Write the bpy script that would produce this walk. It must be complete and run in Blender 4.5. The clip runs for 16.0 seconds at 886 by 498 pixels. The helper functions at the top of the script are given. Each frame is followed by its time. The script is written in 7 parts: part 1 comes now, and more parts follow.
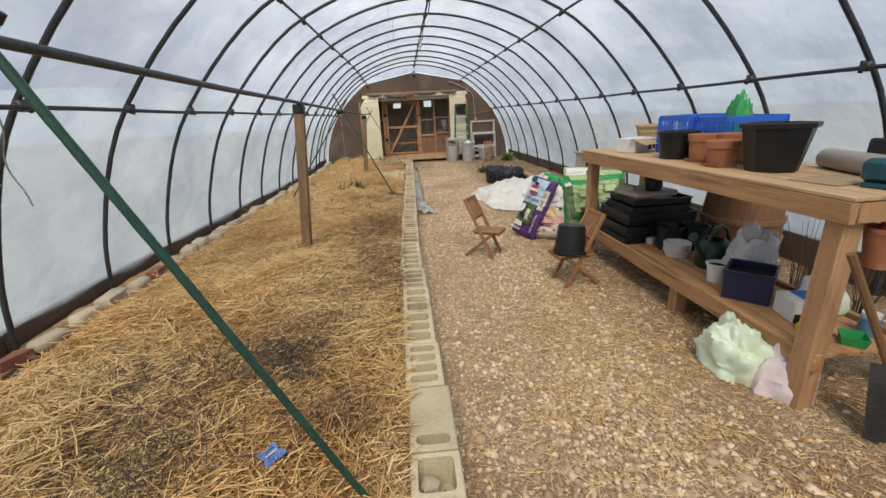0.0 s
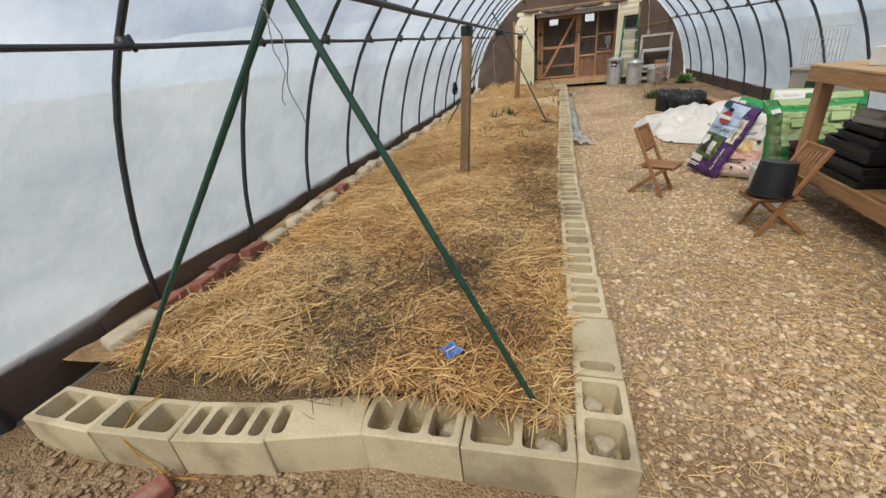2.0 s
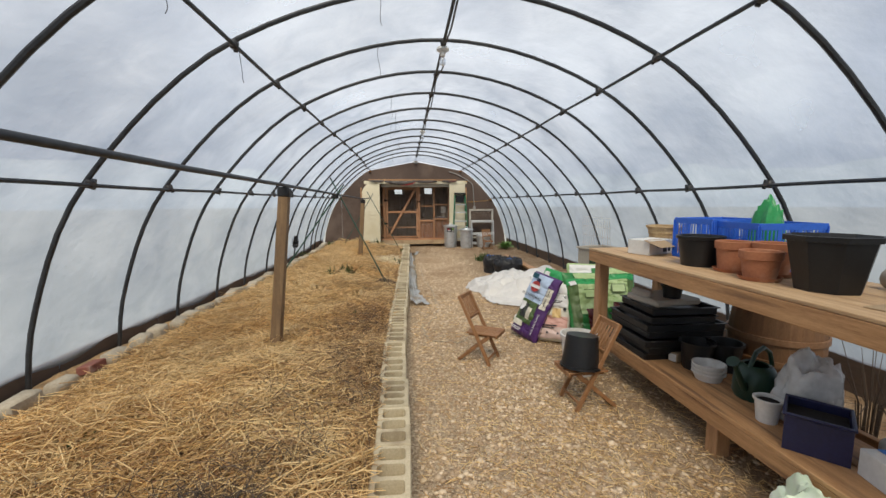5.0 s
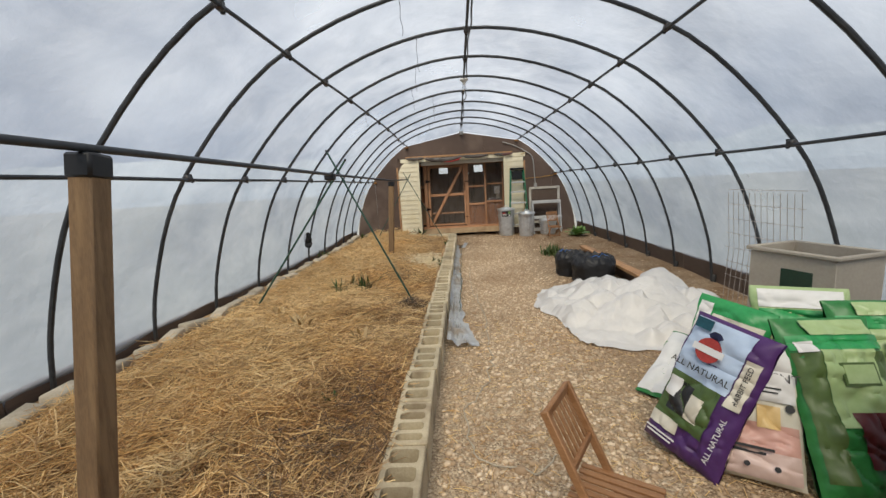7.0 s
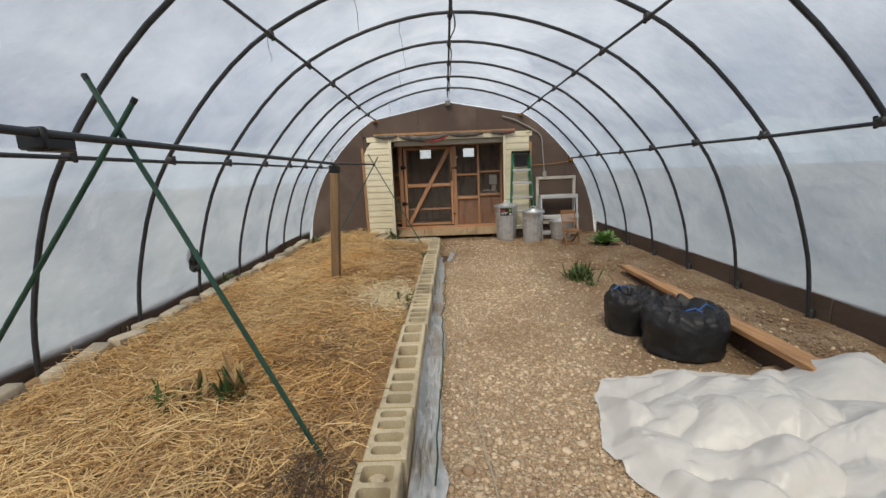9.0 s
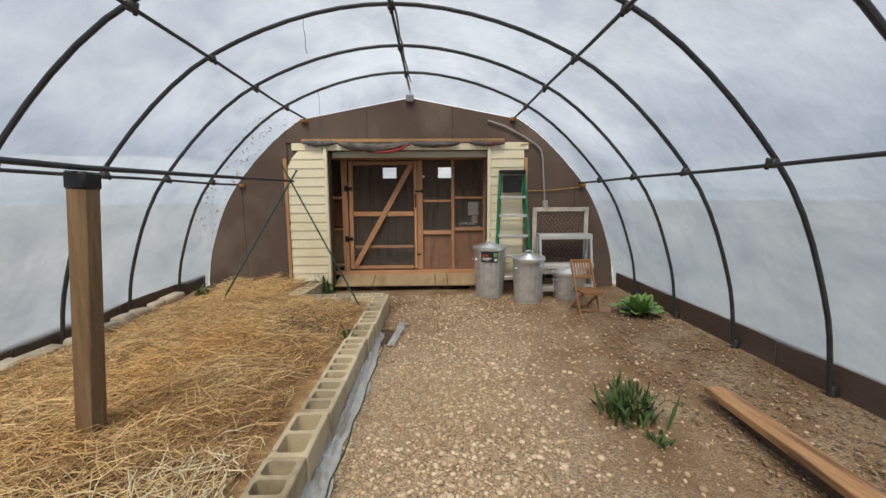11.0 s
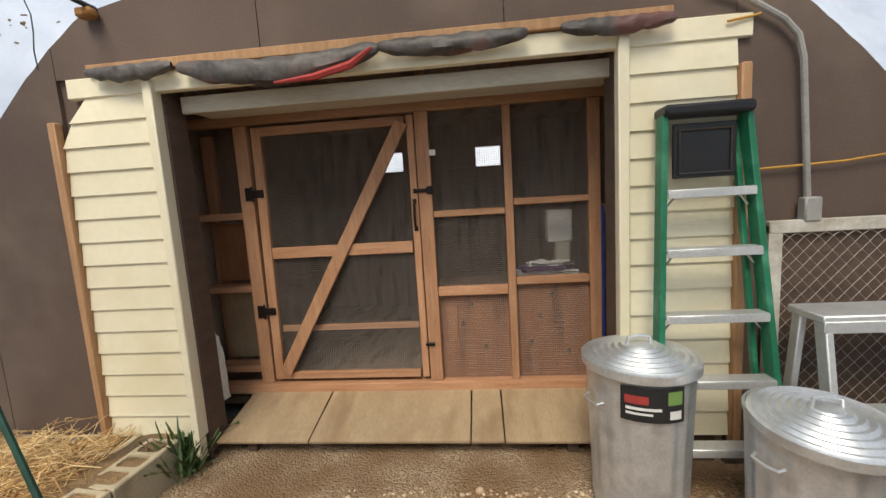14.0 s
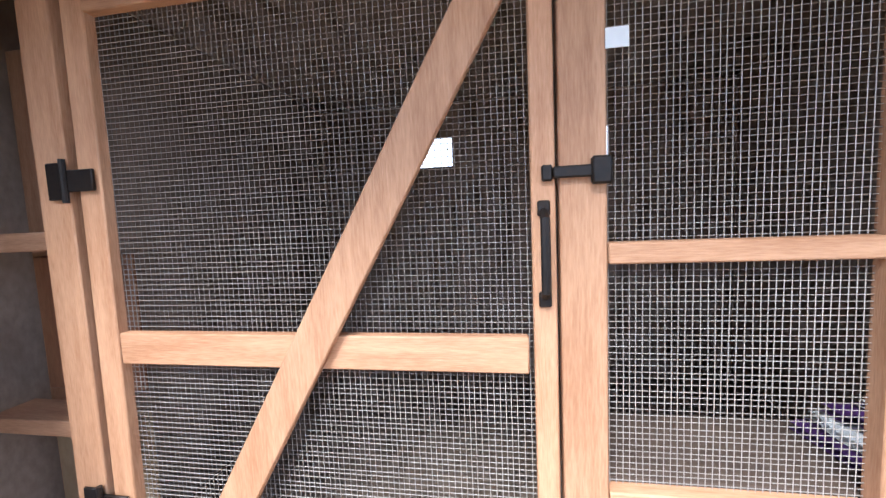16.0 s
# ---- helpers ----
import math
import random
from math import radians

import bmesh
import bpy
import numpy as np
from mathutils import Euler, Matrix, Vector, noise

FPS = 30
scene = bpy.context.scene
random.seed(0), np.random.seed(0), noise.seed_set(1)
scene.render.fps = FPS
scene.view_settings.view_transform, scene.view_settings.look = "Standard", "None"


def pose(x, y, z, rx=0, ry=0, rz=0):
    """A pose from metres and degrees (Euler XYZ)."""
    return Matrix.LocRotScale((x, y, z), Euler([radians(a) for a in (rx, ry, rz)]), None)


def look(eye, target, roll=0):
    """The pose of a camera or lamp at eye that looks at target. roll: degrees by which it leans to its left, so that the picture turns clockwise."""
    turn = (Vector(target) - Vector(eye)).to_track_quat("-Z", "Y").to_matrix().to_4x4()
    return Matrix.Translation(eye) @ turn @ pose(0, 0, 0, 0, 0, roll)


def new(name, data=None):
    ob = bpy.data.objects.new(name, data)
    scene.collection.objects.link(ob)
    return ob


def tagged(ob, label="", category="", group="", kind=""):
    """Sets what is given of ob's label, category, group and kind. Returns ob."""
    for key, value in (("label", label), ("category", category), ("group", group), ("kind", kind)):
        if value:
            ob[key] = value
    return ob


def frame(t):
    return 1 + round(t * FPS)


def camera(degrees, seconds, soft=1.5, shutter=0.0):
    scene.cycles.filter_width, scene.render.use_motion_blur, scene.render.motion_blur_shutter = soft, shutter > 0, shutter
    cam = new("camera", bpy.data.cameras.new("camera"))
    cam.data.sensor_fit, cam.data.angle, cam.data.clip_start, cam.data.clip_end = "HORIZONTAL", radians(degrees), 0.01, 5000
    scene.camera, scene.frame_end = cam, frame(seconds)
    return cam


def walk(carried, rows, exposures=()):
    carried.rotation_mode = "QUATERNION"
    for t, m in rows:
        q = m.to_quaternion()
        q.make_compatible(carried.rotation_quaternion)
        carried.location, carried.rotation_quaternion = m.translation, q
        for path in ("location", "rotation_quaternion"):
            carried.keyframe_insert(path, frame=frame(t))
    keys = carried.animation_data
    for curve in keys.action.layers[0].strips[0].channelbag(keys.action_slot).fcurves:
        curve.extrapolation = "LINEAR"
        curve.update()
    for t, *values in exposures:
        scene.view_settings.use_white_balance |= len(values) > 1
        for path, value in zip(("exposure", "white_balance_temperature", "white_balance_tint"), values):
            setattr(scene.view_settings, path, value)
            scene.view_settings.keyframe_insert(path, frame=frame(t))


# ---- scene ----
cam = camera(95.8, 16.0)
PATH = [
    (0, (-0.454, 1.091, 1.463), (-0.304, 2.983, 0.832), -3.0),
    (0.5, (-0.462, 1.1, 1.46), (-0.366, 2.986, 0.801), -3.0),
    (1, (-0.48, 1.098, 1.456), (-0.537, 2.965, 0.74), -3.6),
    (1.5, (-0.608, 1.043, 1.455), (-0.993, 2.819, 0.619), -5.0),
    (2, (-0.638, 1.03, 1.459), (-1.15, 2.747, 0.57), -6.3),
    (2.5, (-0.566, 1.094, 1.452), (-0.836, 2.937, 0.724), -3.9),
    (3, (-0.471, 1.157, 1.566), (-0.493, 3.114, 1.156), -0.9),
    (3.5, (-0.445, 1.143, 1.571), (-0.334, 3.129, 1.364), -1.7),
    (3.7, (-0.451, 1.135, 1.569), (-0.304, 3.121, 1.388), -2.3),
    (5.8, (-0.209, 2.278, 1.465), (-0.058, 4.256, 1.209), 1.7),
    (6, (-0.157, 2.527, 1.477), (-0.063, 4.51, 1.241), 1.7),
    (6.5, (-0.097, 3.154, 1.454), (-0.232, 5.132, 1.187), -2.6),
    (7, (-0.155, 3.812, 1.456), (-0.245, 5.785, 1.139), -3.2),
    (7.5, (-0.18, 4.469, 1.424), (-0.405, 6.437, 1.149), -1.9),
    (8, (-0.178, 5.08, 1.434), (-0.509, 7.037, 1.193), -6.0),
    (8.5, (-0.129, 5.779, 1.433), (-0.127, 7.766, 1.205), -4.2),
    (9, (-0.102, 6.47, 1.44), (-0.129, 8.434, 1.062), -2.4),
    (9.5, (0.022, 7.188, 1.457), (0.184, 9.152, 1.118), 0.9),
    (10, (0.161, 7.825, 1.486), (0.177, 9.802, 1.179), -2.8),
    (10.2, (0.181, 8.065, 1.465), (0.238, 10.047, 1.208), -2.8),
    (12.3, (0.562, 10.813, 1.401), (0.51, 12.794, 1.127), 2.9),
    (12.5, (0.561, 11.073, 1.388), (0.542, 13.064, 1.194), 1.6),
    (13, (0.543, 11.712, 1.4), (0.398, 13.702, 1.26), -1.7),
    (13.5, (0.488, 12.345, 1.423), (0.294, 14.326, 1.229), -3.5),
    (14, (0.447, 12.958, 1.452), (0.252, 14.933, 1.206), -3.5),
    (14.5, (0.363, 13.496, 1.452), (0.11, 15.462, 1.189), -2.9),
    (15, (0.248, 13.969, 1.433), (-0.07, 15.926, 1.172), -2.5),
    (15.5, (0.167, 14.402, 1.432), (-0.242, 16.344, 1.187), -2.7),
    (16, (-0.027, 14.715, 1.449), (-0.369, 16.678, 1.271), -2.5),
]
walk(cam, [(t, look(eye, target, roll)) for t, eye, target, roll in PATH],
     exposures=[(0.0, 0.4, 6950, 10), (2.6, 0.45, 6950, 10), (3.5, 0.34, 6950, 10), (6.0, 0.33, 6950, 10), (7.0, 0.28, 6950, 10), (8.3, 0.17, 6950, 10), (9.5, 0.27, 6950, 10), (12.5, 0.39, 7000, 10), (13.5, 0.6, 7000, 10), (14.4, 0.95, 6700, 10), (15.0, 1.75, 5450, 10), (15.5, 2.25, 5400, 10), (16.0, 2.42, 5450, 10)])

# ---- world and sun ----
SUN_EL, SUN_AZ = radians(54), radians(192)
world = bpy.data.worlds.new("overcast_sky")
scene.world = world
world.use_nodes = True
wn, wl = world.node_tree.nodes, world.node_tree.links
wn.clear()
w_out, w_bg = wn.new("ShaderNodeOutputWorld"), wn.new("ShaderNodeBackground")
w_sky = wn.new("ShaderNodeTexSky")
w_sky.sky_type, w_sky.sun_disc = "NISHITA", False
w_sky.sun_elevation, w_sky.sun_rotation = SUN_EL, SUN_AZ
w_sky.dust_density = 3.0
w_tc, w_map = wn.new("ShaderNodeTexCoord"), wn.new("ShaderNodeMapping")
w_map.inputs["Scale"].default_value = (1.0, 1.0, 1.5)
w_noise = wn.new("ShaderNodeTexNoise")
w_noise.inputs["Scale"].default_value, w_noise.inputs["Detail"].default_value = 1.6, 3.0
w_ramp = wn.new("ShaderNodeValToRGB")
w_ramp.color_ramp.elements[0].position, w_ramp.color_ramp.elements[1].position = 0.40, 0.62
w_ramp.color_ramp.elements[0].color = (3.0, 4.0, 5.9, 1)
w_ramp.color_ramp.elements[1].color = (11.6, 12.0, 12.8, 1)
w_mix = wn.new("ShaderNodeMix")
w_mix.data_type = "RGBA"
w_mix.inputs["Factor"].default_value = 0.82
wl.new(w_tc.outputs["Generated"], w_map.inputs["Vector"])
wl.new(w_map.outputs["Vector"], w_noise.inputs["Vector"])
wl.new(w_noise.outputs["Fac"], w_ramp.inputs["Fac"])
wl.new(w_sky.outputs["Color"], w_mix.inputs["A"])
wl.new(w_ramp.outputs["Color"], w_mix.inputs["B"])
wl.new(w_mix.outputs["Result"], w_bg.inputs["Color"])
w_bg.inputs["Strength"].default_value = 0.077
wl.new(w_bg.outputs["Background"], w_out.inputs["Surface"])

sun_data = bpy.data.lights.new("sun", "SUN")
sun_data.energy, sun_data.angle, sun_data.color = 5.0, radians(28), (1.0, 0.88, 0.72)
sun = new("sun", sun_data)
sun.matrix_world = look((4 * math.sin(SUN_AZ), 4 * math.cos(SUN_AZ), 5.2), (0, 0, 0)) @ Matrix.Identity(4)


# ---- building helpers ----
class G:
    """Vertices and faces of one mesh."""

    def __init__(self):
        self.v, self.f = [], []

    def add(self, verts, faces, m=None):
        n = len(self.v)
        self.v += [tuple(m @ Vector(p)) for p in verts] if m else [tuple(p) for p in verts]
        self.f += [tuple(n + i for i in face) for face in faces]
        return self

    def box(self, c, size, m=None, bev=0.004):
        h = [s / 2 for s in size]
        b = min(bev, min(h) * 0.6)
        keys = [(sx, sy, sz, k) for sx in (-1, 1) for sy in (-1, 1) for sz in (-1, 1) for k in range(3)]
        idx = {q: i for i, q in enumerate(keys)}
        pts = [tuple(q[a] * (h[a] - (0 if q[3] == a else b)) for a in range(3)) for q in keys]
        faces = []

        def put(loop):
            p = [Vector(pts[i]) for i in loop]
            mid = sum(p, Vector()) / len(p)
            nor = (p[1] - p[0]).cross(p[2] - p[0])
            faces.append(loop if nor.dot(mid) > 0 else loop[::-1])

        for k in range(3):
            i, j = [a for a in range(3) if a != k]
            for s in (-1, 1):
                loop = []
                for si, sj in ((-1, -1), (1, -1), (1, 1), (-1, 1)):
                    q = [0, 0, 0]
                    q[k], q[i], q[j] = s, si, sj
                    loop.append(idx[(*q, k)])
                put(loop)
            for si in (-1, 1):
                for sj in (-1, 1):
                    loop = []
                    for sk, ax in ((-1, i), (1, i), (1, j), (-1, j)):
                        q = [0, 0, 0]
                        q[k], q[i], q[j] = sk, si, sj
                        loop.append(idx[(*q, ax)])
                    put(loop)
        for sx in (-1, 1):
            for sy in (-1, 1):
                for sz in (-1, 1):
                    put([idx[(sx, sy, sz, k)] for k in range(3)])
        mm = Matrix.Translation(c) if m is None else m @ Matrix.Translation(c)
        return self.add(pts, faces, mm)

    def beam(self, a, b, w, d, bev=0.004, up=(0, 0, 1)):
        """A square bar from a to b: w across, d along up."""
        a, b = Vector(a), Vector(b)
        z = (b - a).normalized()
        x = Vector(up).cross(z)
        x = x.normalized() if x.length > 1e-4 else Vector((1, 0, 0))
        y = z.cross(x)
        m = Matrix((x, y, z)).transposed().to_4x4()
        m.translation = (a + b) / 2
        return self.box((0, 0, 0), (w, d, (b - a).length), m, bev)

    def tube(self, pts, r, seg=8, m=None, closed=False, flat=1.0):
        pts = [Vector(p) for p in pts]
        n = len(pts)
        rs = r if isinstance(r, (list, tuple)) else [r] * n
        verts, faces, side = [], [], None
        for i, p in enumerate(pts):
            a = pts[(i - 1) % n] if (i or closed) else p
            b = pts[(i + 1) % n] if (i < n - 1 or closed) else p
            d = (b - a).normalized()
            if side is None:
                side = d.cross(Vector((0, 0, 1)))
                if side.length < 0.05:
                    side = d.cross(Vector((0, 1, 0)))
            side = (side - d * side.dot(d)).normalized()
            up = side.cross(d)
            for k in range(seg):
                g = 2 * math.pi * k / seg
                verts.append(p + (side * math.cos(g) + up * math.sin(g) * flat) * rs[i])
        for i in range(n if closed else n - 1):
            for k in range(seg):
                k2, i2 = (k + 1) % seg, (i + 1) % n
                faces.append((i * seg + k, i * seg + k2, i2 * seg + k2, i2 * seg + k))
        if not closed:
            faces.append(tuple(range(seg))[::-1])
            faces.append(tuple((n - 1) * seg + k for k in range(seg)))
        return self.add(verts, [q[::-1] for q in faces], m)

    def lathe(self, prof, seg=24, m=None, wob=0.0):
        verts, faces = [], []
        n = len(prof)
        for i, (r, z) in enumerate(prof):
            for k in range(seg):
                g = 2 * math.pi * k / seg
                q = r * (1 + wob * math.sin(3 * g + 5 * z))
                verts.append((q * math.cos(g), q * math.sin(g), z))
        for i in range(n - 1):
            for k in range(seg):
                k2 = (k + 1) % seg
                faces.append((i * seg + k, i * seg + k2, (i + 1) * seg + k2, (i + 1) * seg + k))
        return self.add(verts, faces, m)

    def sheet(self, nu, nv, fn, m=None):
        verts = [fn(i / nu, j / nv) for j in range(nv + 1) for i in range(nu + 1)]
        faces = [(j * (nu + 1) + i, j * (nu + 1) + i + 1, (j + 1) * (nu + 1) + i + 1, (j + 1) * (nu + 1) + i)
                 for j in range(nv) for i in range(nu)]
        return self.add(verts, faces, m)

    def prism(self, outline, y0, y1):
        """A polygon in x, z given counter-clockwise as seen from -y, from y0 to y1."""
        n = len(outline)
        verts = [(x, y0, z) for x, z in outline] + [(x, y1, z) for x, z in outline]
        faces = [tuple(range(n)), tuple(range(2 * n - 1, n - 1, -1))]
        faces += [(i, i + n, (i + 1) % n + n, (i + 1) % n) for i in range(n)]
        return self.add(verts, faces)

    def mesh(self, name, mat, smooth=True, angle=38):
        me = bpy.data.meshes.new(name)
        me.from_pydata(self.v, [], self.f)
        if smooth:
            me.polygons.foreach_set("use_smooth", [True] * len(me.polygons))
            me.set_sharp_from_angle(angle=radians(angle))
        me.materials.append(mat)
        me.update()
        return me


def thing(name, label, category, m=None, group="", kind="", geo=None, mat=None, smooth=True):
    ob = new(name, geo.mesh(name, mat, smooth) if geo else None)
    ob.matrix_world = m if m is not None else Matrix.Identity(4)
    return tagged(ob, label, category, group, kind)


def part(name, geo, mat, parent, label="", smooth=True, m=None):
    data = geo.mesh(name, mat, smooth) if isinstance(geo, G) else geo
    ob = new(name, data)
    ob.parent = parent
    if m is not None:
        ob.matrix_basis = m
    return tagged(ob, label)


# ---- materials ----
def material(name, a, b=None, scale=6.0, rough=0.7, metal=0.0, bump=0.2, fine=60.0, stretch=(1, 1, 1), spec=0.4,
             random_tint=0.0, stain=None, stain_scale=1.5, rough_var=0.1, dist=0.01):
    mt = bpy.data.materials.new(name)
    mt.use_nodes = True
    n, l = mt.node_tree.nodes, mt.node_tree.links
    bs = n["Principled BSDF"]
    b = b or tuple(c * 0.75 for c in a)
    tc, mp = n.new("ShaderNodeTexCoord"), n.new("ShaderNodeMapping")
    mp.inputs["Scale"].default_value = stretch
    l.new(tc.outputs["Object"], mp.inputs["Vector"])
    n1, n2 = n.new("ShaderNodeTexNoise"), n.new("ShaderNodeTexNoise")
    n1.inputs["Scale"].default_value, n1.inputs["Detail"].default_value = scale, 5
    n2.inputs["Scale"].default_value, n2.inputs["Detail"].default_value = fine, 3
    vec = mp.outputs["Vector"]
    if random_tint:
        oi, ad = n.new("ShaderNodeObjectInfo"), n.new("ShaderNodeVectorMath")
        ml = n.new("ShaderNodeMath")
        ml.operation, ml.inputs[1].default_value = "MULTIPLY", 37.0
        l.new(oi.outputs["Random"], ml.inputs[0])
        l.new(vec, ad.inputs[0])
        l.new(ml.outputs[0], ad.inputs[1])
        vec = ad.outputs[0]
    l.new(vec, n1.inputs["Vector"])
    l.new(vec, n2.inputs["Vector"])
    av = n.new("ShaderNodeMath")
    av.operation = "MULTIPLY_ADD"
    av.inputs[1].default_value, av.inputs[2].default_value = 0.45, 0.0
    l.new(n2.outputs["Fac"], av.inputs[0])
    sm = n.new("ShaderNodeMath")
    sm.operation = "MULTIPLY_ADD"
    sm.inputs[1].default_value = 0.6
    l.new(n1.outputs["Fac"], sm.inputs[0])
    l.new(av.outputs[0], sm.inputs[2])
    rp = n.new("ShaderNodeValToRGB")
    rp.color_ramp.elements[0].position, rp.color_ramp.elements[1].position = 0.36, 0.68
    rp.color_ramp.elements[0].color, rp.color_ramp.elements[1].color = (*b, 1), (*a, 1)
    l.new(sm.outputs[0], rp.inputs["Fac"])
    col = rp.outputs["Color"]
    if stain:
        n3, r3, mx = n.new("ShaderNodeTexNoise"), n.new("ShaderNodeValToRGB"), n.new("ShaderNodeMix")
        n3.inputs["Scale"].default_value, n3.inputs["Detail"].default_value = stain_scale, 6
        l.new(vec, n3.inputs["Vector"])
        r3.color_ramp.elements[0].position, r3.color_ramp.elements[1].position = 0.52, 0.68
        l.new(n3.outputs["Fac"], r3.inputs["Fac"])
        mx.data_type = "RGBA"
        mx.inputs["B"].default_value = (*stain, 1)
        l.new(r3.outputs["Color"], mx.inputs["Factor"])
        l.new(col, mx.inputs["A"])
        col = mx.outputs["Result"]
    if random_tint:
        hs, mr = n.new("ShaderNodeHueSaturation"), n.new("ShaderNodeMapRange")
        mr.inputs["To Min"].default_value, mr.inputs["To Max"].default_value = 1 - random_tint, 1 + random_tint
        l.new(oi.outputs["Random"], mr.inputs["Value"])
        l.new(mr.outputs["Result"], hs.inputs["Value"])
        l.new(col, hs.inputs["Color"])
        col = hs.outputs["Color"]
    l.new(col, bs.inputs["Base Color"])
    rr = n.new("ShaderNodeMapRange")
    rr.inputs["To Min"].default_value, rr.inputs["To Max"].default_value = max(0.03, rough - rough_var), min(1, rough + rough_var)
    l.new(n1.outputs["Fac"], rr.inputs["Value"])
    l.new(rr.outputs["Result"], bs.inputs["Roughness"])
    bs.inputs["Metallic"].default_value = metal
    bs.inputs["Specular IOR Level"].default_value = spec
    if bump:
        bp = n.new("ShaderNodeBump")
        bp.inputs["Strength"].default_value, bp.inputs["Distance"].default_value = bump, dist
        l.new(sm.outputs[0], bp.inputs["Height"])
        l.new(bp.outputs["Normal"], bs.inputs["Normal"])
    return mt


def film_material(name, clear, tint, haze=(0.86, 0.88, 0.9)):
    """Hazy polythene: part of the light goes straight through, part is scattered."""
    mt = bpy.data.materials.new(name)
    mt.use_nodes = True
    n, l = mt.node_tree.nodes, mt.node_tree.links
    n.remove(n["Principled BSDF"])
    out = n["Material Output"]
    tr, tl, df, gl = (n.new("ShaderNodeBsdf" + k) for k in ("Transparent", "Translucent", "Diffuse", "Glossy"))
    tr.inputs["Color"].default_value = (*tint, 1)
    gl.inputs["Roughness"].default_value = 0.22
    tc, nz, nf = n.new("ShaderNodeTexCoord"), n.new("ShaderNodeTexNoise"), n.new("ShaderNodeTexNoise")
    nz.inputs["Scale"].default_value, nz.inputs["Detail"].default_value = 0.8, 6
    nf.inputs["Scale"].default_value, nf.inputs["Detail"].default_value = 9, 4
    l.new(tc.outputs["Object"], nz.inputs["Vector"])
    l.new(tc.outputs["Object"], nf.inputs["Vector"])
    mp, ns, ad = n.new("ShaderNodeMapping"), n.new("ShaderNodeTexNoise"), n.new("ShaderNodeMath")
    mp.inputs["Scale"].default_value = (1.0, 0.75, 1.1)
    ns.inputs["Scale"].default_value, ns.inputs["Detail"].default_value, ns.inputs["Distortion"].default_value = 2.4, 7, 0.6
    l.new(tc.outputs["Object"], mp.inputs["Vector"])
    l.new(mp.outputs["Vector"], ns.inputs["Vector"])
    ad.operation, ad.inputs[1].default_value = "MULTIPLY_ADD", 0.6
    hf = n.new("ShaderNodeMath")
    hf.operation, hf.inputs[1].default_value = "MULTIPLY", 0.45
    l.new(nz.outputs["Fac"], hf.inputs[0])
    l.new(ns.outputs["Fac"], ad.inputs[0])
    l.new(hf.outputs[0], ad.inputs[2])
    rp = n.new("ShaderNodeValToRGB")
    rp.color_ramp.elements[0].position, rp.color_ramp.elements[1].position = 0.36, 0.68
    rp.color_ramp.elements[0].color = (*(c * s for c, s in zip(haze, (0.50, 0.54, 0.60))), 1)
    rp.color_ramp.elements[1].color = (*haze, 1)
    l.new(ad.outputs[0], rp.inputs["Fac"])
    l.new(rp.outputs["Color"], tl.inputs["Color"])
    df.inputs["Color"].default_value = (*(c * 0.85 for c in haze), 1)
    bp = n.new("ShaderNodeBump")
    bp.inputs["Strength"].default_value, bp.inputs["Distance"].default_value = 0.4, 0.04
    l.new(nf.outputs["Fac"], bp.inputs["Height"])
    for s in (tl, df, gl):
        l.new(bp.outputs["Normal"], s.inputs["Normal"])

    def mix(fac, a, b):
        mx = n.new("ShaderNodeMixShader")
        if isinstance(fac, float):
            mx.inputs[0].default_value = fac
        else:
            l.new(fac, mx.inputs[0])
        l.new(a, mx.inputs[1])
        l.new(b, mx.inputs[2])
        return mx.outputs[0]

    mr = n.new("ShaderNodeMapRange")
    mr.inputs["From Min"].default_value, mr.inputs["From Max"].default_value = 0.3, 0.7
    mr.inputs["To Min"].default_value, mr.inputs["To Max"].default_value = clear * 0.55, clear * 1.45
    l.new(nz.outputs["Fac"], mr.inputs["Value"])
    haze_sh = mix(0.22, tl.outputs[0], df.outputs[0])
    body = mix(mr.outputs["Result"], haze_sh, tr.outputs[0])
    l.new(mix(0.035, body, gl.outputs[0]), out.inputs["Surface"])
    return mt


M_FILM = film_material("greenhouse_polythene", 0.42, (0.86, 0.93, 1.0), (0.445, 0.505, 0.595))
M_SHEET = material("milky_white_polythene", (0.80, 0.775, 0.74), (0.68, 0.665, 0.64), 2.5, 0.32, 0, 0.12, 14)
M_SHEET.node_tree.nodes["Principled BSDF"].inputs["Alpha"].default_value = 0.80
M_STRIP = material("dirty_grey_polythene", (0.60, 0.62, 0.63), (0.42, 0.44, 0.45), 5, 0.35, 0, 0.2, 30, stain=(0.36, 0.31, 0.25), stain_scale=3)
M_STRIP.node_tree.nodes["Principled BSDF"].inputs["Alpha"].default_value = 0.8
M_PIPE = material("dark_galvanised_pipe", (0.055, 0.06, 0.065), (0.03, 0.032, 0.036), 5, 0.5, 0.3, 0.05, 40)
M_COUPLER = material("grey_pipe_coupler", (0.08, 0.08, 0.08), (0.04, 0.04, 0.042), 9, 0.5, 0.6, 0.1, 60, stain=(0.10, 0.055, 0.035))
M_BROWN = material("brown_fibreboard", (0.125, 0.085, 0.066), (0.095, 0.064, 0.05), 3, 0.75, 0, 0.15, 80, stain=(0.15, 0.108, 0.085))
M_BOARD = material("brown_base_board", (0.13, 0.09, 0.066), (0.09, 0.062, 0.046), 3, 0.75, 0, 0.2, 50, (1, 0.2, 1), stain=(0.13, 0.1, 0.08))
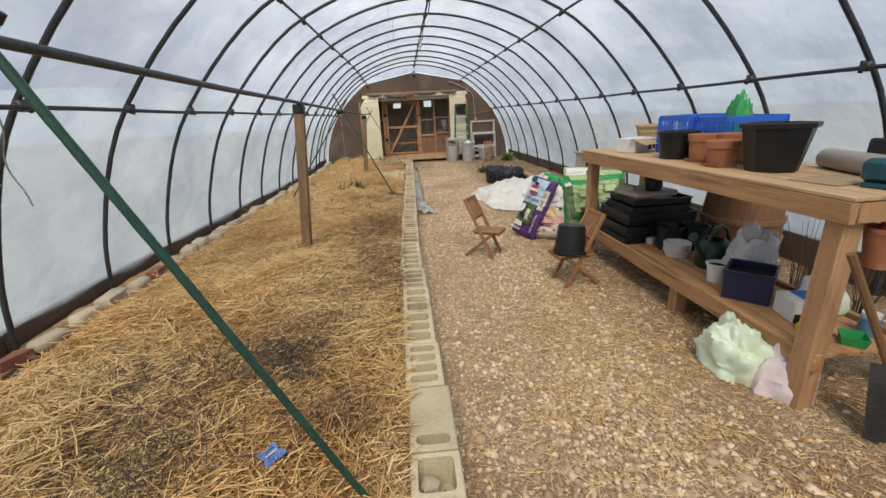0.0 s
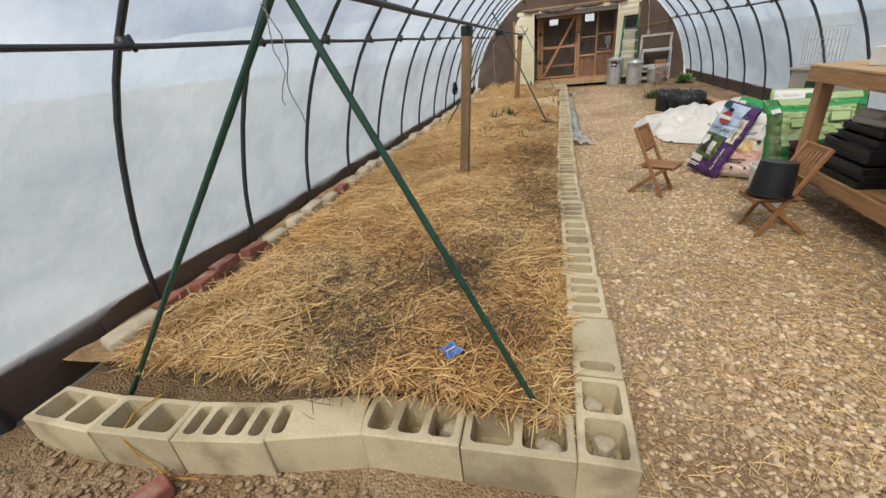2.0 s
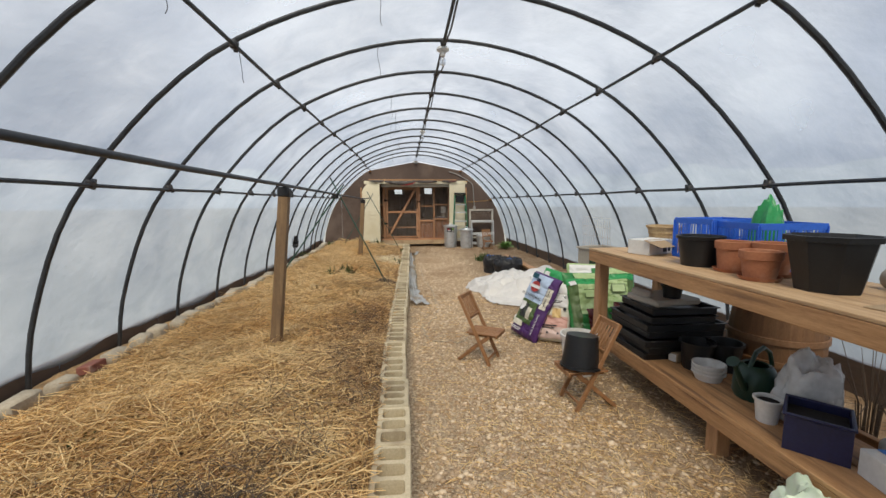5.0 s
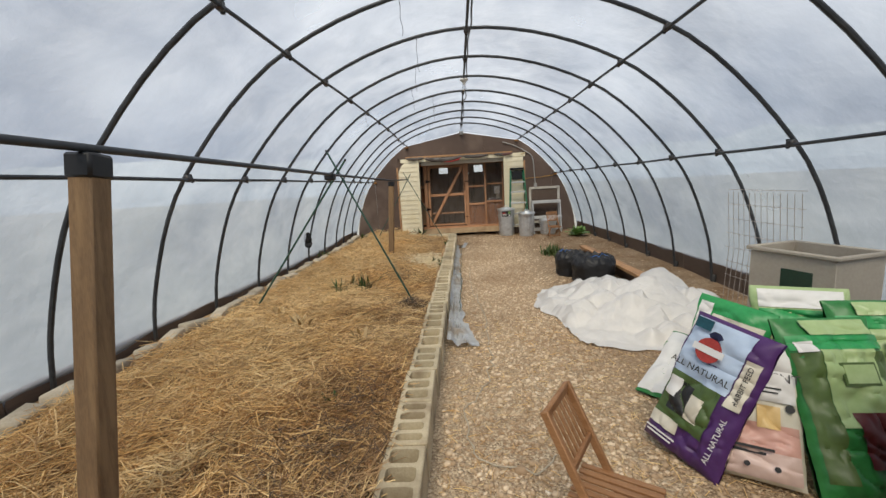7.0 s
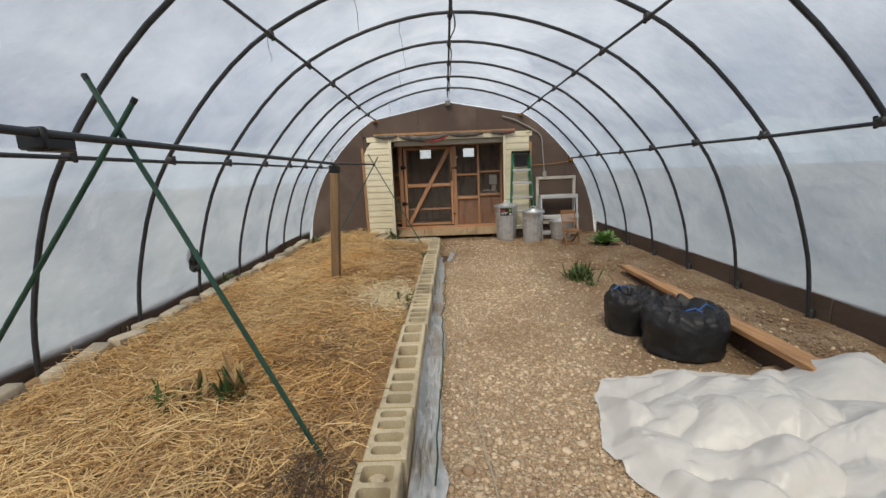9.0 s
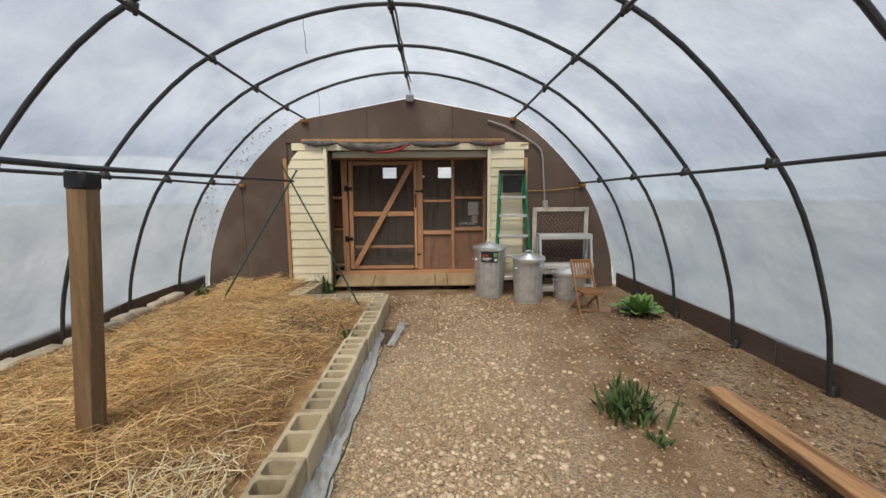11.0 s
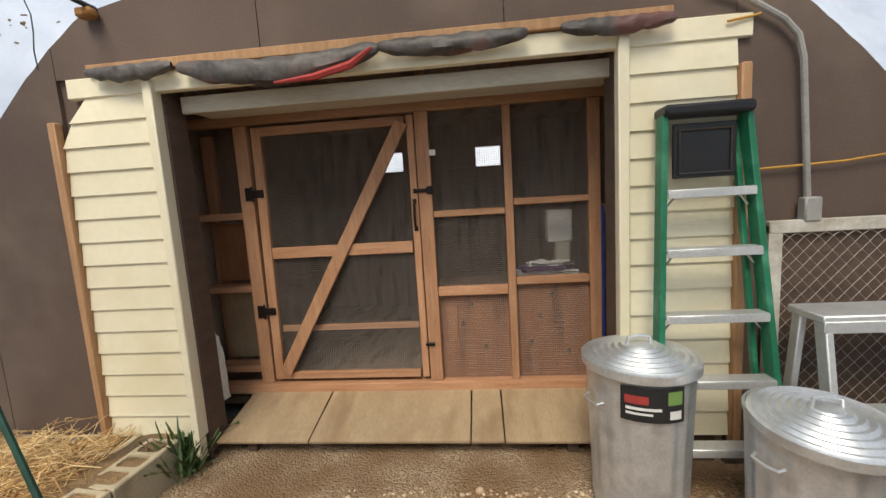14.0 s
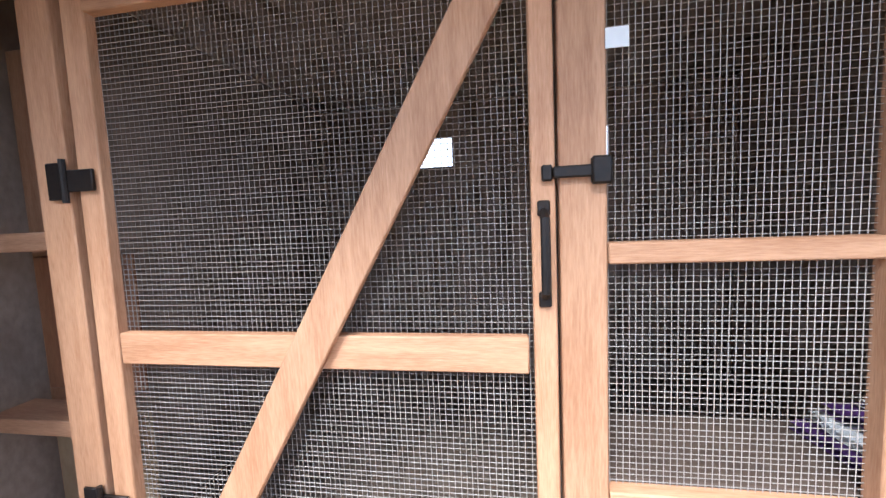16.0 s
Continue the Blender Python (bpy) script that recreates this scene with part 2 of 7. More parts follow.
M_SIDING = material("cream_vinyl_siding", (0.80, 0.735, 0.55), (0.74, 0.67, 0.485), 2, 0.45, 0, 0.03, 30, stain=(0.70, 0.62, 0.42))
M_CONCRETE = material("tan_concrete_block", (0.60, 0.51, 0.35), (0.45, 0.37, 0.245), 5, 0.92, 0, 0.5, 90, random_tint=0.14, stain=(0.33, 0.26, 0.17), stain_scale=4)
M_BEDSOIL = material("straw_covered_soil", (0.54, 0.34, 0.16), (0.19, 0.115, 0.06), 9, 0.95, 0, 0.9, 70, stain=(0.12, 0.08, 0.045), stain_scale=1.3, dist=0.03)
M_FIELD = material("dry_field", (0.28, 0.30, 0.30), (0.20, 0.225, 0.225), 0.15, 0.95, 0, 0.3, 3)
M_TIMBER = material("weathered_pine", (0.54, 0.31, 0.155), (0.35, 0.18, 0.08), 5, 0.65, 0, 0.25, 45, (8, 1, 1), random_tint=0.12)
M_TIMBER_Z = material("upright_pine", (0.52, 0.30, 0.155), (0.33, 0.17, 0.08), 5, 0.65, 0, 0.25, 45, (8, 8, 0.6), random_tint=0.12)
M_POST = material("brown_treated_post", (0.25, 0.155, 0.08), (0.14, 0.085, 0.045), 5, 0.75, 0, 0.35, 45, (6, 6, 0.5), stain=(0.26, 0.165, 0.085), stain_scale=4)
M_BLACK = material("black_plastic", (0.014, 0.014, 0.015), (0.009, 0.009, 0.01), 6, 0.42, 0, 0.05, 60, rough_var=0.15)
M_DARKWOOD = material("dark_rough_wood", (0.13, 0.085, 0.06), (0.07, 0.045, 0.033), 5, 0.8, 0, 0.3, 45, (1, 1, 4))
M_GREEN_PIPE = material("green_coated_stake", (0.022, 0.075, 0.05), (0.014, 0.045, 0.03), 8, 0.45, 0, 0.1, 60)


def gravel_material():
    mt = material("gravelly_dirt", (0.62, 0.47, 0.31), (0.40, 0.285, 0.175), 5, 0.95, 0, 0.7, 60, stain=(0.31, 0.185, 0.09), stain_scale=0.7, dist=0.02)
    n, l = mt.node_tree.nodes, mt.node_tree.links
    bs = n["Principled BSDF"]
    old = bs.inputs["Base Color"].links[0].from_socket
    tc, vo, rp, mx = n.new("ShaderNodeTexCoord"), n.new("ShaderNodeTexVoronoi"), n.new("ShaderNodeValToRGB"), n.new("ShaderNodeMix")
    vo.inputs["Scale"].default_value = 85
    l.new(tc.outputs["Object"], vo.inputs["Vector"])
    sp = n.new("ShaderNodeSeparateColor")
    l.new(vo.outputs["Color"], sp.inputs["Color"])
    e = rp.color_ramp.elements
    e[0].position, e[0].color, e[1].position, e[1].color = 0.0, (0.17, 0.105, 0.058, 1), 1.0, (0.86, 0.70, 0.49, 1)
    m = e.new(0.5)
    m.color = (0.45, 0.34, 0.23, 1)
    l.new(sp.outputs[0], rp.inputs["Fac"])
    mx.data_type = "RGBA"
    mx.inputs["Factor"].default_value = 0.58
    l.new(old, mx.inputs["A"])
    l.new(rp.outputs["Color"], mx.inputs["B"])
    # trodden brown dirt with few stones towards the bench side and the shed
    sx, fx, fy, mxx, nz, ml, m2 = (n.new("ShaderNode" + k) for k in ("SeparateXYZ", "MapRange", "MapRange", "Math", "TexNoise", "Math", "Mix"))
    l.new(tc.outputs["Object"], sx.inputs[0])
    l.new(sx.outputs["X"], fx.inputs["Value"])
    l.new(sx.outputs["Y"], fy.inputs["Value"])
    fx.inputs["From Min"].default_value, fx.inputs["From Max"].default_value = 0.55, 1.6
    fy.inputs["From Min"].default_value, fy.inputs["From Max"].default_value = 12.2, 13.8
    mxx.operation = "MAXIMUM"
    l.new(fx.outputs["Result"], mxx.inputs[0])
    l.new(fy.outputs["Result"], mxx.inputs[1])
    nz.inputs["Scale"].default_value, nz.inputs["Detail"].default_value = 2.2, 6
    l.new(tc.outputs["Object"], nz.inputs["Vector"])
    ml.operation, ml.use_clamp = "MULTIPLY", True
    fs, ms = n.new("ShaderNodeMapRange"), n.new("ShaderNodeMath")
    fs.inputs["From Min"].default_value, fs.inputs["From Max"].default_value = 3.6, 1.9
    l.new(sx.outputs["Y"], fs.inputs["Value"])
    ms.operation = "MAXIMUM"
    l.new(mxx.outputs[0], ms.inputs[0])
    l.new(fs.outputs["Result"], ms.inputs[1])
    mxx = ms
    nr = n.new("ShaderNodeMapRange")
    nr.inputs["From Min"].default_value, nr.inputs["From Max"].default_value = 0.35, 0.6
    nr.inputs["To Min"].default_value = 0.35
    l.new(nz.outputs["Fac"], nr.inputs["Value"])
    l.new(mxx.outputs[0], ml.inputs[0])
    l.new(nr.outputs["Result"], ml.inputs[1])
    m2.data_type = "RGBA"
    m2.inputs["B"].default_value = (0.27, 0.165, 0.088, 1)
    l.new(ml.outputs[0], m2.inputs["Factor"])
    l.new(mx.outputs["Result"], m2.inputs["A"])
    l.new(m2.outputs["Result"], bs.inputs["Base Color"])
    b2 = n.new("ShaderNodeBump")
    b2.invert = True
    b2.inputs["Strength"].default_value, b2.inputs["Distance"].default_value = 1.0, 0.012
    l.new(vo.outputs["Distance"], b2.inputs["Height"])
    l.new(bs.inputs["Normal"].links[0].from_socket, b2.inputs["Normal"])
    l.new(b2.outputs["Normal"], bs.inputs["Normal"])
    return mt


def island_material(name, ramp, rough=0.7, patch=None, patch_scale=1.1, spec=0.3):
    """One colour for each loose piece, and patches of another tone."""
    mt = bpy.data.materials.new(name)
    mt.use_nodes = True
    n, l = mt.node_tree.nodes, mt.node_tree.links
    bs, ge, rp = n["Principled BSDF"], n.new("ShaderNodeNewGeometry"), n.new("ShaderNodeValToRGB")
    e = rp.color_ramp.elements
    for i, c in enumerate(ramp):
        k = e[i] if i < 2 else e.new(0.5)
        k.position, k.color = i / (len(ramp) - 1), (*c, 1)
    e[1].position = 1 / (len(ramp) - 1)
    l.new(ge.outputs["Random Per Island"], rp.inputs["Fac"])
    col = rp.outputs["Color"]
    if patch:
        tc, nz, r2, mx = n.new("ShaderNodeTexCoord"), n.new("ShaderNodeTexNoise"), n.new("ShaderNodeValToRGB"), n.new("ShaderNodeMix")
        nz.inputs["Scale"].default_value, nz.inputs["Detail"].default_value = patch_scale, 5
        l.new(tc.outputs["Object"], nz.inputs["Vector"])
        r2.color_ramp.elements[0].position, r2.color_ramp.elements[1].position = 0.47, 0.66
        l.new(nz.outputs["Fac"], r2.inputs["Fac"])
        mx.data_type, mx.blend_type = "RGBA", "MULTIPLY"
        mx.inputs["B"].default_value = (*patch, 1)
        l.new(r2.outputs["Color"], mx.inputs["Factor"])
        l.new(col, mx.inputs["A"])
        col = mx.outputs["Result"]
    l.new(col, bs.inputs["Base Color"])
    bs.inputs["Roughness"].default_value = rough
    bs.inputs["Specular IOR Level"].default_value = spec
    return mt


M_DIRT = gravel_material()
M_STRAW = island_material("golden_straw", [(0.80, 0.52, 0.23), (0.95, 0.72, 0.38), (0.86, 0.59, 0.27), (0.40, 0.225, 0.095), (0.99, 0.84, 0.55), (0.82, 0.54, 0.25), (0.97, 0.73, 0.39)], 0.45, (0.94, 0.84, 0.72))
M_OLDSTRAW = island_material("weathered_brown_straw", [(0.66, 0.43, 0.21), (0.86, 0.61, 0.33), (0.32, 0.19, 0.095), (0.74, 0.50, 0.26), (0.93, 0.73, 0.45), (0.52, 0.33, 0.17)], 0.55, (0.78, 0.69, 0.59))
M_WEED = island_material("dead_weed_stems", [(0.16, 0.11, 0.075), (0.10, 0.075, 0.055), (0.24, 0.17, 0.11), (0.13, 0.10, 0.085)], 0.8)
M_PEBBLE = island_material("mixed_pebbles", [(0.64, 0.48, 0.31), (0.80, 0.64, 0.46), (0.40, 0.28, 0.175), (0.68, 0.52, 0.35), (0.86, 0.74, 0.58), (0.53, 0.385, 0.245)], 0.8, (0.75, 0.70, 0.66), 0.8)
M_LEAFLITTER = island_material("brown_leaf_litter", [(0.20, 0.13, 0.08), (0.32, 0.215, 0.13), (0.13, 0.085, 0.055), (0.42, 0.31, 0.20)], 0.8)
M_PLY = material("tan_plywood", (0.46, 0.34, 0.21), (0.34, 0.235, 0.135), 4, 0.75, 0, 0.12, 50, (2, 0.6, 1), stain=(0.30, 0.20, 0.115), stain_scale=3)
M_PLYRED = material("reddish_plywood", (0.36, 0.165, 0.08), (0.24, 0.10, 0.048), 3, 0.65, 0, 0.12, 40, (5, 1, 0.8), stain=(0.17, 0.075, 0.04), stain_scale=2.5)
M_ROOM = material("dusty_shed_boards", (0.38, 0.28, 0.215), (0.23, 0.165, 0.12), 3, 0.85, 0, 0.3, 45, (4, 1, 0.6), stain=(0.14, 0.10, 0.075), stain_scale=2)
M_COOP = material("raw_fir_stud", (0.54, 0.30, 0.17), (0.36, 0.17, 0.085), 5, 0.65, 0, 0.2, 45, (7, 7, 0.7), random_tint=0.12)
M_COOPH = material("raw_fir_rail", (0.54, 0.30, 0.17), (0.36, 0.17, 0.085), 5, 0.65, 0, 0.2, 45, (0.7, 7, 7), random_tint=0.12)
M_SOFFIT = material("weathered_white_trim", (0.55, 0.51, 0.42), (0.40, 0.36, 0.28), 4, 0.7, 0, 0.2, 40, (0.5, 3, 3))
M_IRON = material("black_iron", (0.015, 0.014, 0.014), (0.03, 0.02, 0.016), 9, 0.5, 0.5, 0.1, 70)
M_WIRE = material("grey_wire", (0.42, 0.37, 0.33), (0.29, 0.25, 0.22), 9, 0.6, 0.2, 0, 60)
M_STONE = material("pale_edging_stone", (0.52, 0.45, 0.34), (0.35, 0.29, 0.21), 7, 0.9, 0, 0.5, 70, random_tint=0.2)
M_REDBRICK = material("old_red_brick", (0.30, 0.105, 0.075), (0.20, 0.075, 0.055), 9, 0.9, 0, 0.5, 80, random_tint=0.15, stain=(0.36, 0.25, 0.20), stain_scale=8)

# ---- the large structure ----
FAR, NEAR_END, STEP = 15.0, -1.3, 0.894
RIB_Y = [14.305 - STEP * i for i in range(18)]
KNEE_X, KNEE_Z, SIDE_X, SIDE_Z, TOP_Z = 2.5, 1.615, 1.50, 2.55, 2.95


def bow(x, y):
    """The bed side of the tunnel leans inward along its middle."""
    if x >= 0:
        return x
    ks = ((-2.0, 1.022), (2.7, 1.022), (3.6, 1.0), (5.4, 0.995), (7.2, 0.975), (9.8, 0.95), (11.8, 0.955), (14.0, 1.005), (15.2, 1.0))
    for (y0, k0), (y1, k1) in zip(ks, ks[1:]):
        if y <= y1:
            u = max(0.0, (y - y0) / (y1 - y0))
            u = u * u * (3 - 2 * u)
            return x * (k0 + (k1 - k0) * u)
    return x


def hoop_point(s):
    """The hoop's outline, s from -1 (ground on one side) over 0 (ridge) to 1."""
    knots = ((0.0, 0.0, 2.962), (0.30, 1.505, 2.565), (0.545, 2.51, 1.635), (0.76, 2.93, 0.72), (1.0, 3.055, -0.10))
    a = abs(s)
    for i in range(len(knots) - 1):
        if a <= knots[i + 1][0] + 1e-9:
            p0, p1, p2, p3 = (knots[max(0, min(len(knots) - 1, k))] for k in (i - 1, i, i + 1, i + 2))
            if i == 0:
                p0 = (-knots[1][0], -knots[1][1], knots[1][2])
            u = (a - p1[0]) / (p2[0] - p1[0])
            m1 = [(p2[k] - p0[k]) / (p2[0] - p0[0]) * (p2[0] - p1[0]) for k in (1, 2)]
            m2 = [(p3[k] - p1[k]) / (p3[0] - p1[0]) * (p2[0] - p1[0]) for k in (1, 2)]
            h = (2 * u ** 3 - 3 * u ** 2 + 1, u ** 3 - 2 * u ** 2 + u, -2 * u ** 3 + 3 * u ** 2, u ** 3 - u ** 2)
            x, z = (h[0] * p1[k + 1] + h[1] * m1[k] + h[2] * p2[k + 1] + h[3] * m2[k] for k in (0, 1))
            return (math.copysign(x, s) if s else 0.0, z)
    return (math.copysign(3.06, s), -0.1)


def outward(s, d):
    (x0, z0), (x1, z1) = hoop_point(max(-1, s - 0.01)), hoop_point(min(1, s + 0.01))
    n = Vector((-(z1 - z0), x1 - x0)).normalized()
    x, z = hoop_point(s)
    return x + n.x * d, z + n.y * d


# ground: one sheet to the horizon, finely divided inside the tunnel
def ground_z(x, y):
    z = 0.012 * noise.noise((x * 1.7, y * 1.7, 3)) + 0.006 * noise.noise((x * 6, y * 6, 1))
    if x > 1.7:
        z += 0.05 * min(1, (x - 1.7) / 0.8) * max(0, min(1, (y - 7.5) / 2.0))
    if x < -2.8:
        z += 0.05
    return z


gx = sorted(set([-4000, -900, -200, -60, -20, -8, -4, -3.3] + [round(-3.1 + 0.1 * i, 3) for i in range(63)] + [3.3, 4, 8, 20, 60, 200, 900, 4000]))
gy = sorted(set([-4000, -900, -200, -60, -20, -6, -2.5] + [round(-1.6 + 0.1 * i, 3) for i in range(172)] + [16, 18, 24, 40, 90, 300, 900, 4000]))
g = G()
g.v = [(x, y, ground_z(x, y) if abs(x) < 3.2 and -1.7 < y < 15.6 else -0.02) for y in gy for x in gx]
nx = len(gx)
g.f = [(j * nx + i, j * nx + i + 1, (j + 1) * nx + i + 1, (j + 1) * nx + i) for j in range(len(gy) - 1) for i in range(nx - 1)]
ground = thing("ground", "bare tan dirt ground with worn gravel", "ground", kind="structure", geo=g, mat=M_DIRT)
me = ground.data
me.materials.append(M_FIELD)
for p in me.polygons:
    c = p.center
    if abs(c.x) > 3.2 or c.y < -1.7 or c.y > 15.6:
        p.material_index = 1

# low hills and tree lines all round, far outside; haze put into their colour
M_HILL = material("haze_tinted_far_hills", (0.30, 0.36, 0.42), (0.23, 0.28, 0.33), 0.02, 0.95, 0, 0, 0.3)
for rad, h0, seed in ((140, 5.0, 1.0), (320, 26.0, 6.0)):
    hv = []
    for i in range(144):
        a = 2 * math.pi * i / 144
        c, s = math.cos(a), math.sin(a)
        hh = h0 * (0.75 + 0.55 * noise.noise((c * 2.5 + seed, s * 2.5, 0)) + 0.25 * noise.noise((c * 11, s * 11, seed)))
        hv += [(c * (rad - h0 * 2), s * (rad - h0 * 2), -0.5), (c * rad, s * rad, hh), (c * (rad + h0 * 2), s * (rad + h0 * 2), -0.5)]
    hf = []
    for i in range(144):
        p, q = 3 * i, 3 * ((i + 1) % 144)
        hf += [(p, q, q + 1, p + 1), (p + 1, q + 1, q + 2, p + 2)]
    thing("backdrop", "low hills far beyond the field, haze in their colour", "hills", kind="structure", geo=G().add(hv, hf), mat=M_HILL)

# hoops, purlins and couplers
frame_ob = thing("hoop_frame", "arched dark steel pipe frame of a greenhouse tunnel", "greenhouse frame", kind="structure")
for y in RIB_Y + [NEAR_END + 0.05]:
    arc = [hoop_point(-1 + i / 24) for i in range(49)]
    part("hoop", G().tube([(bow(x, y), 0, z) for x, z in arc], 0.017, 8), M_PIPE, frame_ob, m=Matrix.Translation((0, y, 0)))
PURLINS = [(0.0, TOP_Z - 0.02), (-1.485, SIDE_Z - 0.015), (1.485, SIDE_Z - 0.015), (-KNEE_X + 0.03, KNEE_Z), (KNEE_X - 0.03, KNEE_Z)]
for x, z in PURLINS:
    part("purlin", G().tube([(bow(x, NEAR_END + i * (FAR - NEAR_END) / 40), NEAR_END + i * (FAR - NEAR_END) / 40, z + 0.004 * math.sin(i * 1.1)) for i in range(41)], 0.0135, 8), M_PIPE, frame_ob)
coupler_mesh = G().box((0, 0, 0), (0.05, 0.062, 0.06), bev=0.012).box((0.0, 0.036, 0.0), (0.03, 0.016, 0.075), bev=0.006).mesh("coupler", M_COUPLER)
for x, z in PURLINS:
    for y in RIB_Y:
        part("coupler", coupler_mesh, M_COUPLER, frame_ob, m=pose(bow(x + 0.01 * (x > 0) - 0.01 * (x < 0), y), y, z + 0.01, 0, random.uniform(-20, 20), random.uniform(-6, 6)))
foot_mesh = G().lathe([(0.0, 0.0), (0.032, 0.0), (0.032, 0.2), (0.026, 0.21), (0.0, 0.21)], 10).mesh("socket", M_COUPLER)
for y in RIB_Y:
    for s in (-1, 1):
        part("socket", foot_mesh, M_COUPLER, frame_ob, "grey pipe socket in the ground", m=Matrix.Translation((bow(s * 3.055, y), y, -0.08)))


# polythene skin: slack between the hoops
def skin(u, v):
    s = -0.935 + 1.87 * u
    y = NEAR_END + (FAR + 0.1 - NEAR_END) * v
    k = (y - RIB_Y[0]) / STEP
    sag = abs(math.sin(math.pi * k)) ** 2
    d = 0.026 + 0.010 * noise.noise((s * 5, y * 1.3, 0)) * sag - 0.018 * sag * (1 - abs(s) * 0.8)
    d += max(0.0, abs(s) - 0.80) * 0.45
    x, z = outward(s, d)
    x = bow(x, y)
    if y > RIB_Y[0] and abs(x) < 1.7:
        k = min(1.0, (y - RIB_Y[0]) / (FAR - RIB_Y[0])) ** 1.4
        z = z * (1 - k) + k * min(z, 2.842 - 0.19 * abs(x) + 0.01)
    return (x, y, z)


thing("greenhouse_film", "translucent hazy white polythene greenhouse cover", "greenhouse cover", kind="structure",
      geo=G().sheet(72, 19 * 8, skin), mat=M_FILM)

# base boards along both sides
for s, n in ((-1, "baseboard"), (1, "baseboard")):
    bb = thing(n, "brown painted base board along the greenhouse edge", "base board", kind="structure")
    y = NEAR_END
    while y < FAR:
        ln = min(1.22, FAR - y)
        top = 0.30 if s < 0 else 0.27
        part("board", G().box((0, 0, 0), (0.036, ln - 0.006, top + 0.12), bev=0.005), M_BOARD, bb,
             m=pose((bow(s * 3.098, y) + bow(s * 3.098, y + ln)) / 2, y + ln / 2, (top - 0.12) / 2, 0, 0, math.degrees(math.atan2(bow(s * 3.098, y) - bow(s * 3.098, y + ln), ln)) + random.uniform(-0.15, 0.15)))
        y += 1.22

# the near end, behind the start of the walk
outline = [(bow(x, NEAR_END), z) for x, z in (outward(-0.99 + 1.98 * i / 40, 0.02) for i in range(41))]
thing("wall_near", "translucent white polythene end wall", "wall", kind="structure",
      geo=G().prism(outline[::-1], NEAR_END - 0.01, NEAR_END), mat=M_FILM, smooth=False)

# far end wall: brown boards round the shed front
OX0, OX1, OZ1 = -1.205, 1.112, 2.085
SX0, SX1, SZ1 = -1.775, 1.64, 2.20
end_wall = thing("wall_far", "brown fibreboard end wall filling the arch", "wall", kind="structure")


def panel(x0, x1, z0, top_cut=None, y0=FAR, y1=FAR + 0.02):
    xs = [x0 + (x1 - x0) * i / 16 for i in range(17)]
    arc = [hoop_point(i / 400) for i in range(401)]
    tops = []
    for x in xs:
        zt = max((z for px, z in arc if px >= abs(x) - 1e-6), default=0.0)
        zt = min(zt, 2.83 - 0.19 * abs(x) if abs(x) < 1.5 else 9) - 0.012
        tops.append(zt)
    loop = [(x0, z0)] + ([(x1, z0)] if tops[-1] > z0 + 0.01 else []) + [(x, max(z, z0 + 0.002)) for x, z in zip(xs[::-1], tops[::-1])]
    return G().prism(loop, y0, y1)


for x0, x1, z0 in ((-3.02, -2.45, -0.05), (-2.444, SX0 - 0.004, -0.05), (SX0, -0.62, SZ1 + 0.004), (-0.615, 0.6, SZ1 + 0.004), (0.605, SX1, SZ1 + 0.004),
                   (SX1 + 0.004, 2.4, -0.05), (2.405, 3.03, -0.05)):
    part("panel", panel(x0, x1, z0), M_BROWN, end_wall, smooth=False)
for x0, x1, z0 in ((SX0 - 0.1, OX0, -0.05), (OX1, SX1 + 0.1, -0.05), (OX0, OX1, SZ1 - 0.06)):
    part("backing_panel", panel(x0, x1, z0, None, FAR + 0.022, FAR + 0.034), M_BROWN, end_wall, smooth=False)
# shed siding either side of the opening: clapboards with a lip
for k, (x0, x1) in enumerate(((SX0, OX0), (OX1, SX1))):
    sd = thing("siding", "cream vinyl clapboard siding beside the shed door", "siding", kind="structure")
    z = 0.18
    while z < SZ1 - 0.02:
        zt = min(z + 0.128, SZ1)
        a, b = x0, x1
        at = a
        if k == 0:
            a, at = x0 + max(0.0, z - 1.9) * 0.85, x0 + max(0.0, zt - 1.9) * 0.85
        part("clapboard", G().prism([(a, z), (b, z), (b, zt), (at, zt)], FAR - 0.012, FAR + 0.02).add(
            [(a, FAR - 0.026, z), (b, FAR - 0.026, z), (b, FAR - 0.0125, zt), (at, FAR - 0.0125, zt), (a, FAR - 0.0125, z), (b, FAR - 0.0125, z)],
            [(0, 1, 2, 3), (1, 0, 4, 5), (0, 3, 4), (1, 5, 2)]), M_SIDING, sd, smooth=False)
        z += 0.128
    part("corner_trim", G().box((0, 0, 0), (0.05, 0.05, 2.1), bev=0.006), M_SIDING, sd, m=Matrix.Translation(((x1 - 0.02) if k == 0 else x0 + 0.02, FAR - 0.03, 1.13 - 0.03)))
    part("edge_batten", G().box((0, 0, 0), (0.045, 0.05, 1.9), bev=0.006), M_TIMBER_Z, sd, "bare wooden edge batten", m=Matrix.Translation((x0 - 0.025 if k == 0 else x1 + 0.025, FAR - 0.027, 1.03)))

